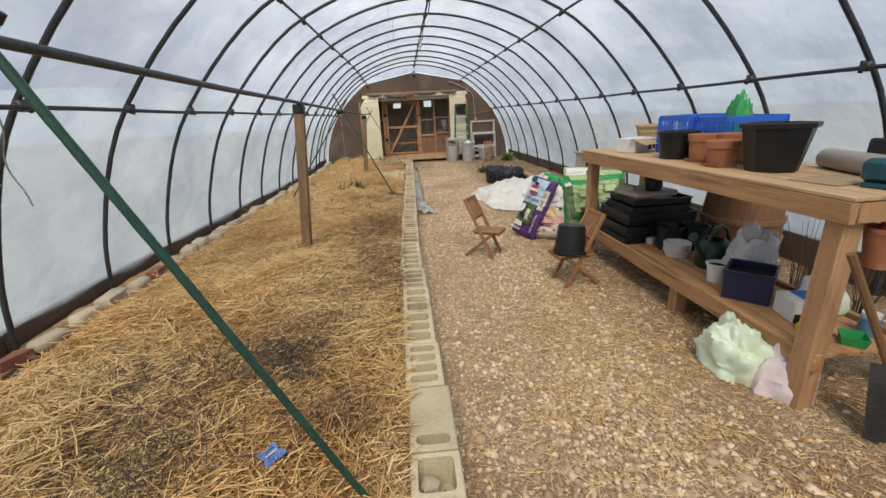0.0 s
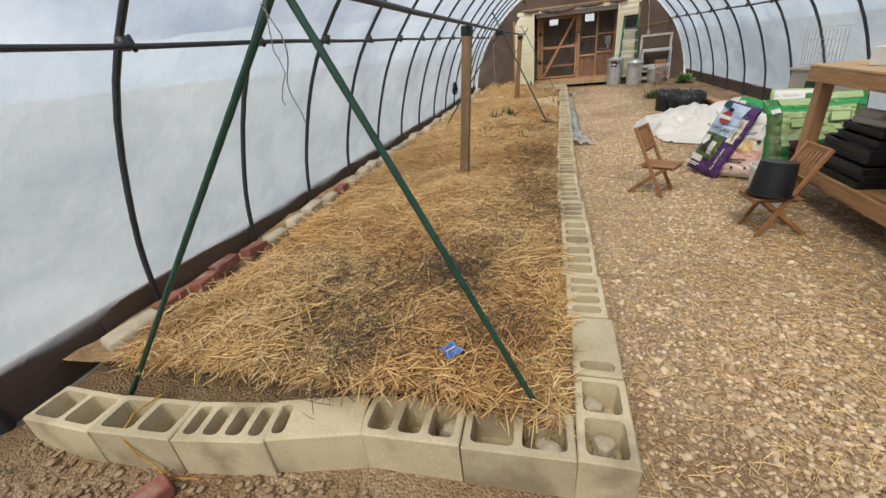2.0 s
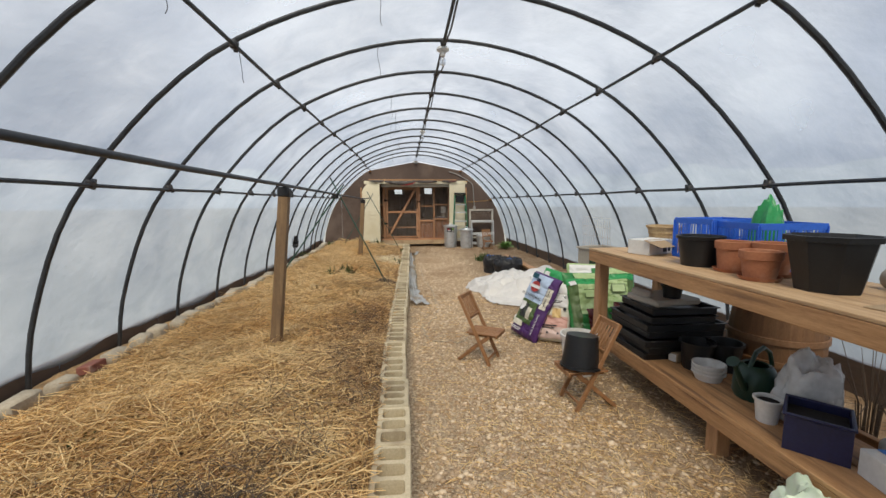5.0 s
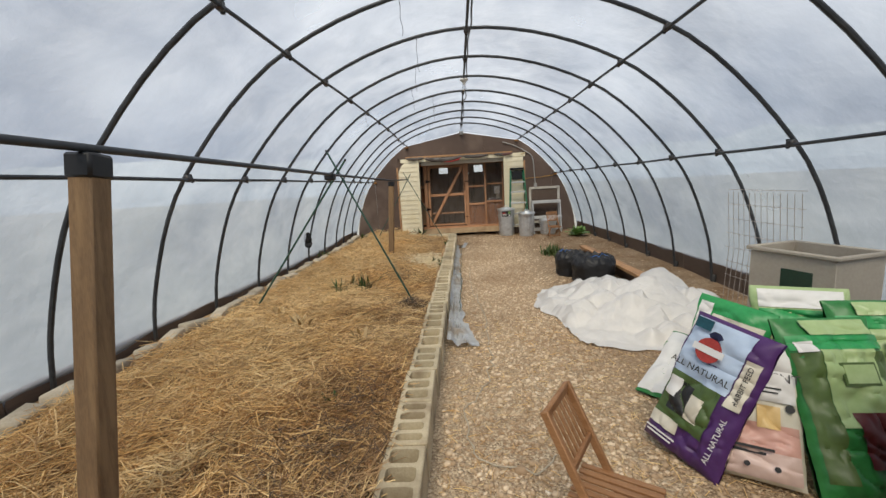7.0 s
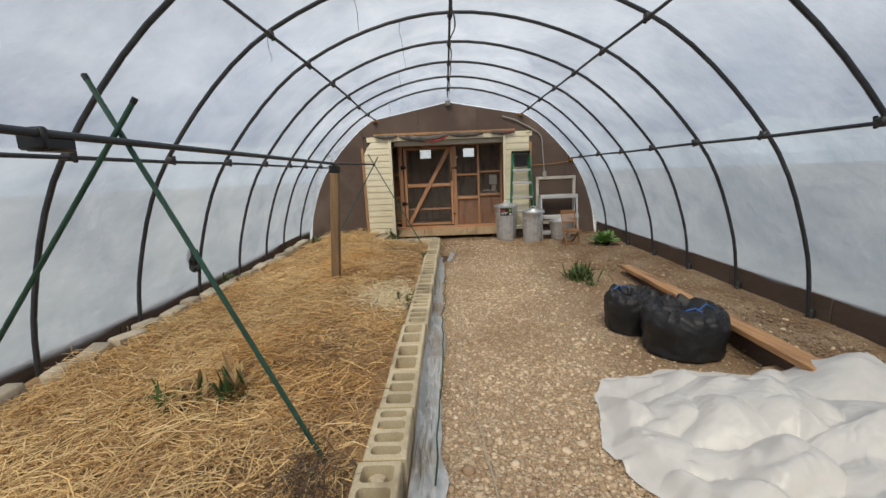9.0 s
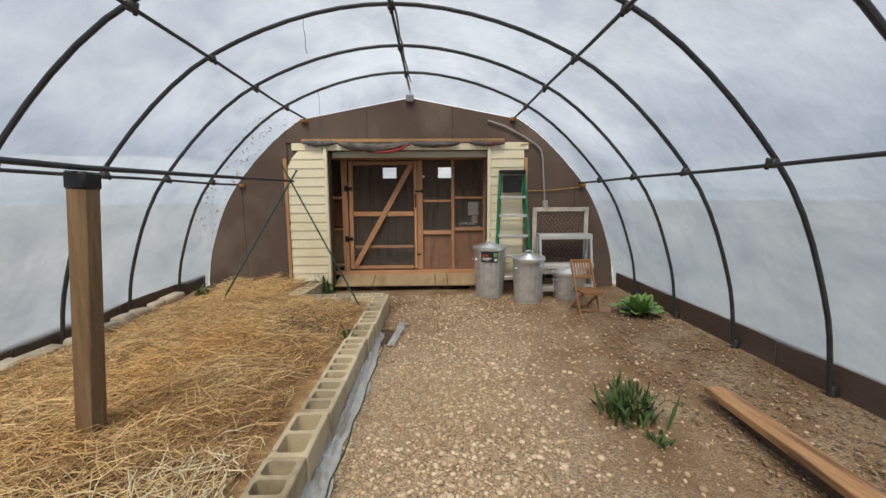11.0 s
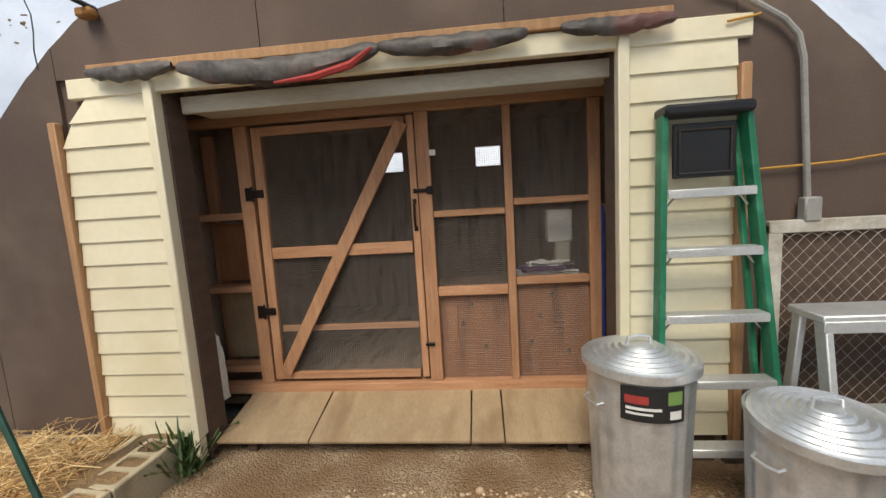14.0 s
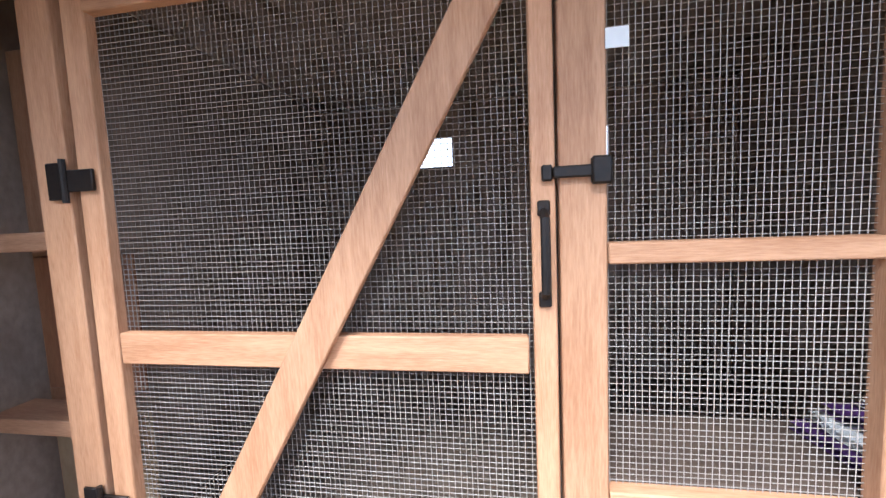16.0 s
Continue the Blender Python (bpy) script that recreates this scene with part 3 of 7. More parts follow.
# ---- shed front: opening, screened coop and dark room behind ----
CY = 15.52
room = thing("shed_room", "dark unlit shed interior behind the screen door", "shed room", kind="structure")
part("side_wall", G().box((-1.62, 16.52, 1.15), (0.04, 3.0, 2.4)), M_ROOM, room)
part("side_wall", G().box((1.62, 16.52, 1.15), (0.04, 3.0, 2.4)), M_ROOM, room)
part("roof", G().box((0, 16.54, 2.37), (3.4, 3.04, 0.05)), M_ROOM, room)
part("room_floor", G().box((0, 16.8, 0.10), (3.2, 2.5, 0.06)), M_ROOM, room)
BY = 18.02
zs = (-0.05, 1.83, 2.06, 2.34)
part("back_wall", G().box((0, BY, (zs[0] + zs[1]) / 2), (3.2, 0.04, zs[1] - zs[0])).box((0, BY, (zs[2] + zs[3]) / 2), (3.2, 0.04, zs[3] - zs[2]))
     .box((-1.195, BY, 1.945), (0.81, 0.04, 0.228), bev=0).box((-0.035, BY, 1.945), (0.91, 0.04, 0.228), bev=0).box((1.16, BY, 1.945), (0.88, 0.04, 0.228), bev=0), M_ROOM, room)
for k, x in enumerate((-1.19, 1.105)):
    part("jamb", G().box((x - 0.03 if k == 0 else x + 0.03, 15.10, 1.1), (0.05, 0.155, 2.1)), M_DARKWOOD, room)
part("fascia", G().box((0, 15.10, 2.045), (2.3, 0.03, 0.09)), M_SOFFIT, room, "weathered white fascia over the opening")
part("soffit", G().box((0, 15.22, 1.0), (2.3, 0.25, 0.02), Matrix.Translation((0, 0, 1.03)) @ pose(0, 0, 0, 0, 0, 0)), M_SOFFIT, room)
part("lintel", G().box((0, 15.0, 2.145), (3.4, 0.05, 0.10)), M_SIDING, room, "cream trim above the opening")

ramp = thing("door_ramp", "worn tan plywood ramp in front of the screen door", "ramp", kind="structure")
for x0, x1 in ((-1.19, -0.62), (-0.615, 0.33), (0.334, 0.52), (0.524, 1.09)):
    part("ramp_board", G().box((0, 0, 0), (x1 - x0 - 0.004, 0.45, 0.022), pose((x0 + x1) / 2, 15.27, 0.138, 12 + random.uniform(-0.6, 0.6), 0, 0)), M_PLY, ramp)
part("ramp_stringer", G().box((-1.0, 15.3, 0.05), (0.06, 0.4, 0.10)).box((0.9, 15.3, 0.05), (0.06, 0.4, 0.10)), M_DARKWOOD, ramp)

coop = thing("coop_front", "raw fir stud screen wall with plywood lower panels", "screen wall")


def stud(x, z0, z1, w, d=0.045, y=CY, lean=0.0, name="stud"):
    part(name, G().beam((x, y, z0), (x + lean, y, z1), w, d, 0.003, (0, 1, 0)), M_COOP, coop)


def rail(x0, x1, z, hgt, d=0.04, y=CY, name="rail"):
    part(name, G().box(((x0 + x1) / 2, y, z), (x1 - x0, d, hgt), bev=0.003), M_COOPH, coop)


stud(-1.085, 0.25, 2.0, 0.09)
stud(0.105, 0.25, 2.0, 0.085)
stud(0.628, 0.25, 2.0, 0.05)
stud(1.147, 0.25, 2.0, 0.07)
stud(-1.50, 0.25, 2.0, 0.08, y=CY + 0.25)
rail(-1.52, 1.22, 2.035, 0.065)
rail(-1.52, 1.22, 0.215, 0.065, 0.09)
for x in (-0.38, 0.11, 0.64):
    stud(x, 2.07, 2.32, 0.05)
rail(0.15, 0.60, 1.36, 0.04)
rail(0.656, 1.11, 1.41, 0.04)
rail(0.15, 0.60, 0.855, 0.06)
rail(0.656, 1.11, 0.907, 0.05)
rail(-1.50, -1.13, 1.42, 0.05, 0.12, CY + 0.1)
rail(-1.50, -1.13, 0.91, 0.045, 0.12, CY + 0.1)
rail(-1.50, -1.13, 0.33, 0.05, 0.12, CY + 0.1)
rail(1.185, 1.55, 1.34, 0.045, 0.12, CY + 0.1)
rail(1.185, 1.55, 0.84, 0.05, 0.12, CY + 0.1)
part("lower_panel", G().box((0.377, CY + 0.03, 0.54), (0.47, 0.012, 0.60)), M_PLYRED, coop, "reddish plywood lower panel")
part("lower_panel", G().box((0.882, CY + 0.03, 0.57), (0.47, 0.012, 0.65)), M_PLYRED, coop, "reddish plywood lower panel")
part("patch_board", G().box((0.225, CY + 0.02, 0.62), (0.075, 0.012, 0.24)), M_PLYRED, coop)
part("side_panel", G().box((-1.31, CY + 0.2, 0.62), (0.36, 0.012, 0.52)), M_PLY, coop, "pale side panel")
part("side_panel", G().box((-1.31, CY + 0.2, 1.16), (0.36, 0.012, 0.42)), M_PLYRED, coop)
part("side_panel", G().box((1.37, CY + 0.2, 0.5), (0.36, 0.012, 0.60)), M_PLYRED, coop)

part("blue_strip", G().box((1.19, CY - 0.026, 0.87), (0.018, 0.006, 0.98), bev=0.002), material("faded_blue_strip", (0.025, 0.05, 0.24), (0.02, 0.035, 0.16), 6, 0.6), coop, "faded blue strip on the stud")
knot_g = G().lathe([(0, -0.001), (0.009, -0.001), (0.013, 0.001)], 12)
for kx, kz in ((0.30, 0.62), (0.44, 0.46), (0.36, 0.75), (0.80, 0.66), (0.98, 0.42), (0.88, 0.80), (0.74, 0.48)):
    part("knot", knot_g, M_DARKWOOD, coop, "dark wood knot", m=pose(kx, CY + 0.0225, kz, 90, 0, 0) @ Matrix.Diagonal((1, 1.5, 1, 1)))


def hardware_cloth(x0, x1, z0, z1, y, pitch=0.0127):
    g = G()
    r = 0.0009
    for k in range(int((x1 - x0) / pitch)):
        x = x0 + pitch * (k + 0.5)
        g.tube([(x, y, z0), (x + 0.002 * math.sin(k), y, (z0 + z1) / 2), (x, y, z1)], r, 3)
    for k in range(int((z1 - z0) / pitch)):
        z = z0 + pitch * (k + 0.5)
        g.tube([(x0, y + 0.0012, z), ((x0 + x1) / 2, y + 0.0012, z + 0.002 * math.sin(k * 2)), (x1, y + 0.0012, z)], r, 3)
    return g


for x0, x1, z0, z1 in ((0.15, 0.605, 1.38, 2.0), (0.15, 0.605, 0.885, 1.34), (0.652, 1.115, 1.43, 2.0), (0.652, 1.115, 0.93, 1.39), (0.15, 0.605, 0.25, 0.83), (0.652, 1.115, 0.25, 0.885)):
    tagged(part("hardware_cloth", hardware_cloth(x0, x1, z0, z1, CY + 0.012), M_WIRE, coop, "grey galvanised wire mesh"), kind="stuff")

door = thing("door_1", "closed wooden screen door with diagonal brace", "door", kind="structure")
DZ0, DZ1, DX0, DX1 = 0.275, 1.985, -1.03, 0.055


def door_bar(name, a, b, w, d=0.03, y=CY - 0.005, mat=None):
    part(name, G().beam((a[0], y, a[1]), (b[0], y, b[1]), w, d, 0.003, (0, 1, 0)), mat or M_COOP, door)


door_bar("stile", (DX0 + 0.032, DZ0), (DX0 + 0.05, DZ1), 0.062)
door_bar("stile", (DX1 - 0.022, DZ0), (DX1 - 0.022, DZ1), 0.045)
part("top_rail", G().box(((DX0 + DX1) / 2 + 0.01, CY - 0.005, DZ1 - 0.03), (0.955, 0.03, 0.055), bev=0.003), M_COOPH, door)
part("bottom_rail", G().box(((DX0 + DX1) / 2, CY - 0.005, DZ0 + 0.025), (0.965, 0.03, 0.05), bev=0.003), M_COOPH, door)
part("middle_rail", G().box(((DX0 + DX1) / 2 + 0.01, CY - 0.005, 1.16), (0.955, 0.028, 0.075), bev=0.003), M_COOPH, door)
part("low_rail", G().box(((DX0 + DX1) / 2 + 0.01, CY + 0.02, 0.63), (0.955, 0.02, 0.042), bev=0.003), M_COOPH, door)
door_bar("brace", (-0.945, 0.325), (-0.015, 1.945), 0.082, 0.022, CY - 0.032)
tagged(part("hardware_cloth", hardware_cloth(DX0 + 0.06, DX1 - 0.04, DZ0 + 0.05, DZ1 - 0.055, CY + 0.006), M_WIRE, door, "grey galvanised wire mesh"), kind="stuff")
for x, z in ((-1.03, 1.56), (-1.04, 0.765)):
    part("hinge", G().box((x - 0.035, CY - 0.03, z), (0.045, 0.008, 0.085), bev=0.002).box((x + 0.03, CY - 0.028, z), (0.075, 0.008, 0.05), bev=0.002)
         .tube([(x - 0.008, CY - 0.034, z - 0.05), (x - 0.008, CY - 0.034, z + 0.05)], 0.007, 8), M_IRON, door, "black strap hinge")
part("latch", G().box((0.10, CY - 0.032, 1.515), (0.10, 0.012, 0.022), bev=0.003).box((0.135, CY - 0.036, 1.515), (0.035, 0.02, 0.05), bev=0.004)
     .box((0.04, CY - 0.026, 1.515), (0.02, 0.015, 0.03), bev=0.003), M_IRON, door, "black gate latch")
part("pull_handle", G().tube([(0.033, CY - 0.022, 1.445), (0.033, CY - 0.055, 1.43), (0.033, CY - 0.06, 1.36), (0.033, CY - 0.055, 1.295), (0.033, CY - 0.022, 1.28)], 0.009, 8)
     .box((0.033, CY - 0.024, 1.45), (0.024, 0.01, 0.03), bev=0.003).box((0.033, CY - 0.024, 1.275), (0.024, 0.01, 0.03), bev=0.003), M_IRON, door, "black pull handle")
part("bolt", G().box((0.075, CY - 0.03, 0.505), (0.06, 0.012, 0.022), bev=0.003).tube([(0.05, CY - 0.04, 0.515), (0.10, CY - 0.04, 0.515)], 0.005, 6), M_IRON, door, "small steel bolt")

# ---- raised bed ----
BX0, BX1, BY0, BY1 = -3.04, -0.52, 2.1, 14.05


def row_shift(y):
    """How far the row of blocks beside the path wanders sideways."""
    return float(np.interp(y, (2.3, 5.1, 9.1, 14.0), (0.0, -0.05, 0.02, 0.09)))


def bed_z(x, y):
    u = (x - BX0) / (BX1 - BX0)
    z = 0.175 + 0.075 * math.sin(math.pi * min(1, max(0, u))) ** 0.7 + 0.03 * noise.noise((x * 1.1, y * 1.1, 7)) + 0.022 * noise.noise((x * 3.4, y * 3.4, 2)) + 0.012 * noise.noise((x * 9, y * 9, 4))
    z -= 0.05 * max(0, min(1, (x + 1.3) / 0.8)) * (0.6 + 0.4 * noise.noise((y, 0, 5)))
    if y > 11.5:
        z -= 0.05 * min(1, (y - 11.5) / 2)
    return z


def bed_sheet(x0, x1, y0, y1):
    def fn(u, v):
        y = y0 + (y1 - y0) * v
        a = bow(x0, y)
        x = a + (x1 + row_shift(y) - a) * u
        return x, y, bed_z(x, y)

    return fn


thing("bed_soil", "raised garden bed soil under straw mulch", "garden bed", kind="structure", geo=G().sheet(50, 240, bed_sheet(BX0, BX1, BY0, BY1)), mat=M_BEDSOIL)
thing("bed_soil", "raised garden bed soil under straw mulch", "garden bed", kind="structure", geo=G().sheet(30, 20, bed_sheet(BX0, -1.45, BY1 + 0.001, 14.98)), mat=M_BEDSOIL)

rng = np.random.default_rng(5)


def strands(name, cx, cy, cz, length, radius, tilt, mat, label, category, bend=0.25, yaw=None):
    """Many thin bent three-sided stalks as one mesh."""
    n = len(cx)
    a = rng.uniform(0, 2 * np.pi, n) if yaw is None else yaw
    d = np.stack([np.cos(a) * np.cos(tilt), np.sin(a) * np.cos(tilt), np.sin(tilt)], 1)
    s = np.stack([-np.sin(a), np.cos(a), np.zeros(n)], 1)
    w = np.cross(d, s)
    c = np.stack([cx, cy, cz], 1)
    off = (s * rng.normal(0, bend, (n, 1)) + w * rng.normal(0, bend, (n, 1))) * length[:, None] * 0.35
    rings = []
    for k, (f, b, rr) in enumerate(((-0.5, 0.0, 0.9), (0.0, 1.0, 1.0), (0.5, 0.0, 0.6))):
        p = c + d * (length * f)[:, None] + off * b
        for j in range(3):
            g = 2 * math.pi * j / 3
            rings.append(p + (s * math.cos(g) + w * math.sin(g)) * (radius * rr)[:, None])
    v = np.stack(rings, 1).reshape(-1, 3)
    base = (np.arange(n) * 9)[:, None, None]
    q = np.array([(r * 3 + j, r * 3 + (j + 1) % 3, r * 3 + 3 + (j + 1) % 3, r * 3 + 3 + j) for r in range(2) for j in range(3)])[None]
    f = (base + q).reshape(-1, 4)
    return raw_mesh(name, v, f, mat, label, category)


def raw_mesh(name, v, f, mat, label, category):
    me = bpy.data.meshes.new(name)
    k = f.shape[1]
    me.vertices.add(len(v))
    me.vertices.foreach_set("co", v.astype(np.float32).ravel())
    me.loops.add(f.size)
    me.loops.foreach_set("vertex_index", f.astype(np.int32).ravel())
    me.polygons.add(len(f))
    me.polygons.foreach_set("loop_start", np.arange(0, f.size, k, dtype=np.int32))
    me.polygons.foreach_set("use_smooth", np.ones(len(f), dtype=bool))
    me.materials.append(mat)
    me.update(calc_edges=True)
    return tagged(new(name, me), label, category, kind="stuff")


def bed_points(n, y_pow):
    y = BY0 + 0.03 + (14.9 - BY0) * rng.uniform(0, 1, n) ** y_pow
    x = rng.uniform(-2.64, -0.57, n)
    keep = (y < BY1 - 0.1) | (x < -1.6)
    return x[keep], y[keep]


sx, sy = bed_points(74000, 1.45)
lift = rng.uniform(0, 1, len(sx)) ** 2
swirl = np.array([(noise.noise((x * 2.3, y * 2.3, 11)), noise.noise((x * 1.2, y * 1.2, 21)), noise.noise((x * 0.9, y * 0.9, 31)), bed_z(x, y)) for x, y in zip(sx.tolist(), sy.tolist())])
clump = np.maximum(0.0, swirl[:, 0])
sz = swirl[:, 3] + 0.008 + lift * (0.034 + 0.20 * clump)
lie = swirl[:, 1] * 9.0 + rng.normal(0, 1.25, len(sx))
long = rng.uniform(0.05, 0.27, len(sx))
thick = rng.uniform(0.0013, 0.0034, len(sx)) * np.where(sy < 4.5, 1.12, 1.0)
steep = rng.normal(0, 0.24, len(sx)) + 0.15 * clump
old = rng.uniform(0, 1, len(sx)) < np.clip((sx + 1.55) * 0.75, 0.04, 0.62) * np.clip(0.75 + 1.6 * swirl[:, 2], 0.1, 1.2)
for sel, mt, lb in ((~old, M_STRAW, "loose golden straw mulch covering the bed"), (old, M_OLDSTRAW, "weathered brown straw mulch beside the block edging")):
    strands("straw_mulch", sx[sel], sy[sel], sz[sel], long[sel], thick[sel], steep[sel], mt, lb, "straw", 0.25, lie[sel])
# a pale fresh heap near the far post
hx, hy = rng.normal(-0.72, 0.13, 700), rng.normal(10.35, 0.22, 700)
hx = np.clip(hx, -1.2, -0.56)
hz = np.array([bed_z(x, y) for x, y in zip(hx.tolist(), hy.tolist())]) + rng.uniform(0.01, 0.09, 700)
strands("straw_heap", hx, hy, hz, rng.uniform(0.08, 0.22, 700), rng.uniform(0.0018, 0.0038, 700), rng.normal(0, 0.3, 700), island_material("pale_fresh_straw", [(0.88, 0.74, 0.48), (0.95, 0.84, 0.60), (0.80, 0.62, 0.36)], 0.45),
        "small heap of pale fresh straw on the bed", "straw")
# wisps that fell on the path
n = 9500
px = np.concatenate([rng.normal(0.75, 0.55, n // 2), rng.uniform(-0.3, 2.2, n - n // 2)])
py = np.concatenate([rng.normal(3.0, 1.0, n // 2), rng.uniform(0.3, 8.0, n - n // 2)])
keep = (px > -0.3) & (px < 2.9) & (py > 0)
px, py = px[keep], py[keep]
pz = np.array([ground_z(float(x), float(y)) for x, y in zip(px, py)]) + 0.009
strands("scattered_straw", px, py, pz, rng.uniform(0.02, 0.11, len(px)), rng.uniform(0.0011, 0.0026, len(px)), rng.normal(0, 0.05, len(px)), M_STRAW,
        "loose straw wisps scattered on the gravel path", "straw", 0.15)

# pebbles on the path
ICO = np.array([(0, -.526, .851), (0, .526, .851), (0, -.526, -.851), (0, .526, -.851), (-.526, .851, 0), (.526, .851, 0), (-.526, -.851, 0), (.526, -.851, 0), (.851, 0, -.526), (.851, 0, .526), (-.851, 0, -.526), (-.851, 0, .526)])
ICF = []
for i in range(12):
    for j in range(i + 1, 12):
        for k in range(j + 1, 12):
            if all(abs(np.linalg.norm(ICO[p] - ICO[q]) - 1.052) < 0.05 for p, q in ((i, j), (j, k), (i, k))):
                t3 = (i, j, k)
                ICF.append(t3 if np.dot(np.cross(ICO[j] - ICO[i], ICO[k] - ICO[i]), ICO[i]) > 0 else (i, k, j))
ICF = np.array(ICF)


def pebbles(name, x, y, z, size, mat, label, flat=0.55):
    n = len(x)
    sc = size[:, None] * np.stack([rng.uniform(0.7, 1.3, n), rng.uniform(0.7, 1.3, n), rng.uniform(flat * 0.7, flat * 1.3, n)], 1)
    a = rng.uniform(0, 2 * np.pi, n)
    p = ICO[None] * rng.uniform(0.8, 1.2, (n, 12, 1)) * sc[:, None]
    q = np.stack([p[..., 0] * np.cos(a)[:, None] - p[..., 1] * np.sin(a)[:, None], p[..., 0] * np.sin(a)[:, None] + p[..., 1] * np.cos(a)[:, None], p[..., 2]], 2)
    v = (q + np.stack([x, y, z], 1)[:, None]).reshape(-1, 3)
    f = ((np.arange(n) * 12)[:, None, None] + ICF[None]).reshape(-1, 3)
    return raw_mesh(name, v, f, mat, label, "gravel")


n = 85000
gxp = np.where(rng.uniform(0, 1, n) < 0.72, rng.normal(0.62, 0.55, n), rng.uniform(-0.32, 3.0, n))
gyp = 0.2 + 14.6 * rng.uniform(0, 1, n) ** 1.15
keep = (gxp > -0.325) & (gxp < 3.0) & (rng.uniform(0, 1, n) > np.maximum(np.clip((gxp - 0.5) / 1.0, 0, 0.7), np.clip((gyp - 11.6) / 1.6, 0, 0.65)))
gxp, gyp = gxp[keep], gyp[keep]
gzp = np.array([ground_z(float(x), float(y)) for x, y in zip(gxp, gyp)]) + 0.002
pebbles("path_gravel", gxp, gyp, gzp, rng.gamma(4.0, 0.0019, len(gxp)) + 0.003, M_PEBBLE, "mixed tan and grey pebbles on the walking path")

# ---- posts, rail and stakes over the bed ----
def wood_post(base, top, w=0.092):
    ob = thing("wooden_post", "square brown treated wooden post standing in the straw bed", "post", group="bed posts")
    b, t = Vector(base), Vector(top)
    part("shaft", G().beam(b - Vector((0, 0, 0.12)), t, w, w, 0.006, (0, 1, 0)), M_POST, ob)
    part("top_wrap", G().beam(t - (t - b).normalized() * 0.075, t + Vector((0, 0, 0.012)), w + 0.014, w + 0.014, 0.01, (0, 1, 0)), M_BLACK, ob, "black rubber wrap")


wood_post((-1.515, 5.0, 0.2), (-1.41, 5.17, 1.615), 0.085)
wood_post((-1.455, 11.03, 0.1), (-1.345, 11.06, 1.55), 0.092)
thing("rail_pipe", "long dark steel pipe rail resting on the wooden posts", "rail",
      geo=G().tube([(-1.345, 2.10, 1.672), (-1.38, 3.5, 1.655), (-1.40, 5.1, 1.645), (-1.40, 8.15, 1.612), (-1.345, 11.06, 1.58), (-1.43, 14.2, 1.632)], 0.0145, 10), mat=M_PIPE)


def stake(a, b, r=0.017, label="green coated metal garden stake leaning in the bed"):
    a, b = Vector(a), Vector(b)
    n = 40
    pts = [a.lerp(b, i / n) for i in range(n + 1)]
    ob = thing("garden_stake", label, "stake", group="trellis stakes")
    part("rod", G().tube(pts, [r * (1.0 + 0.07 * (i % 2)) for i in range(n + 1)], 8), M_GREEN_PIPE, ob)
    part("end_cap", G().tube([b, b + (b - a).normalized() * 0.025], r * 1.18, 8), M_BLACK, ob)
    return ob


stake((-0.625, 2.15, 0.12), (-1.435, 2.12, 1.905), 0.0115)
stake((-2.58, 2.02, 0.12), (-1.30, 2.135, 1.70), 0.0115)
stake((-0.655, 8.05, 0.1), (-1.55, 8.2, 1.868), 0.0105)
stake((-2.50, 7.95, 0.12), (-1.36, 8.17, 1.765), 0.0105)
stake((-0.585, 13.82, 0.12), (-1.52, 14.12, 1.80)  , 0.0095)
stake((-2.30, 13.85, 0.1), (-1.36, 14.1, 1.74), 0.0095)
cord_mat = material("weathered_cord", (0.30, 0.29, 0.25), (0.16, 0.15, 0.13), 30, 0.85)


def cord(pts, r, label, mat=None, wob=0.0):
    q = []
    for i in range(len(pts) - 1):
        for k in range(6):
            p = Vector(pts[i]).lerp(Vector(pts[i + 1]), k / 6)
            q.append(p + Vector((noise.noise(p * 9), noise.noise(p * 9 + Vector((5, 0, 0))), 0)) * wob)
    q.append(Vector(pts[-1]))
    return thing("cord", label, "cord", geo=G().tube(q, r, 5), mat=mat or cord_mat)


cord([(-1.32, 2.1, 1.70), (-1.37, 2.08, 1.66), (-1.32, 2.15, 1.63), (-1.37, 2.1, 1.61), (-1.34, 2.1, 1.54), (-1.36, 2.12, 1.42), (-1.33, 2.1, 1.31)], 0.002, "frayed grey cord tied round crossed stakes", None, 0.02)
cord([(-1.35, 2.1, 1.65), (-1.38, 2.1, 1.5), (-1.35, 2.1, 1.44), (-1.38, 2.1, 1.36)], 0.0017, "frayed grey cord tied round crossed stakes", None, 0.02)
# strings that hang from the hoops
for x, y, z, ln in ((-0.55, RIB_Y[12], 2.92, 0.35), (-0.53, RIB_Y[11], 2.92, 0.22), (-0.6, RIB_Y[10], 2.92, 0.3), (-0.55, RIB_Y[8], 2.92, 0.3), (-0.5, RIB_Y[7], 2.93, 0.35), (-0.62, RIB_Y[6], 2.9, 0.3),
                    (-0.75, RIB_Y[5], 2.86, 0.32), (-0.5, RIB_Y[4], 2.93, 0.28), (-0.55, RIB_Y[3], 2.92, 0.25), (-0.7, RIB_Y[2], 2.88, 0.3), (-1.1, RIB_Y[0], 2.74, 0.75), (-1.46, RIB_Y[12], 2.55, 0.2), (-1.46, RIB_Y[11], 2.55, 0.25), (-1.46, RIB_Y[5], 2.55, 0.2)):
    cord([(x, y, z), (x + 0.01, y + 0.005, z - ln * 0.5), (x + 0.02, y, z - ln)], 0.0022, "thin string hanging from a hoop", M_PIPE, 0.02)

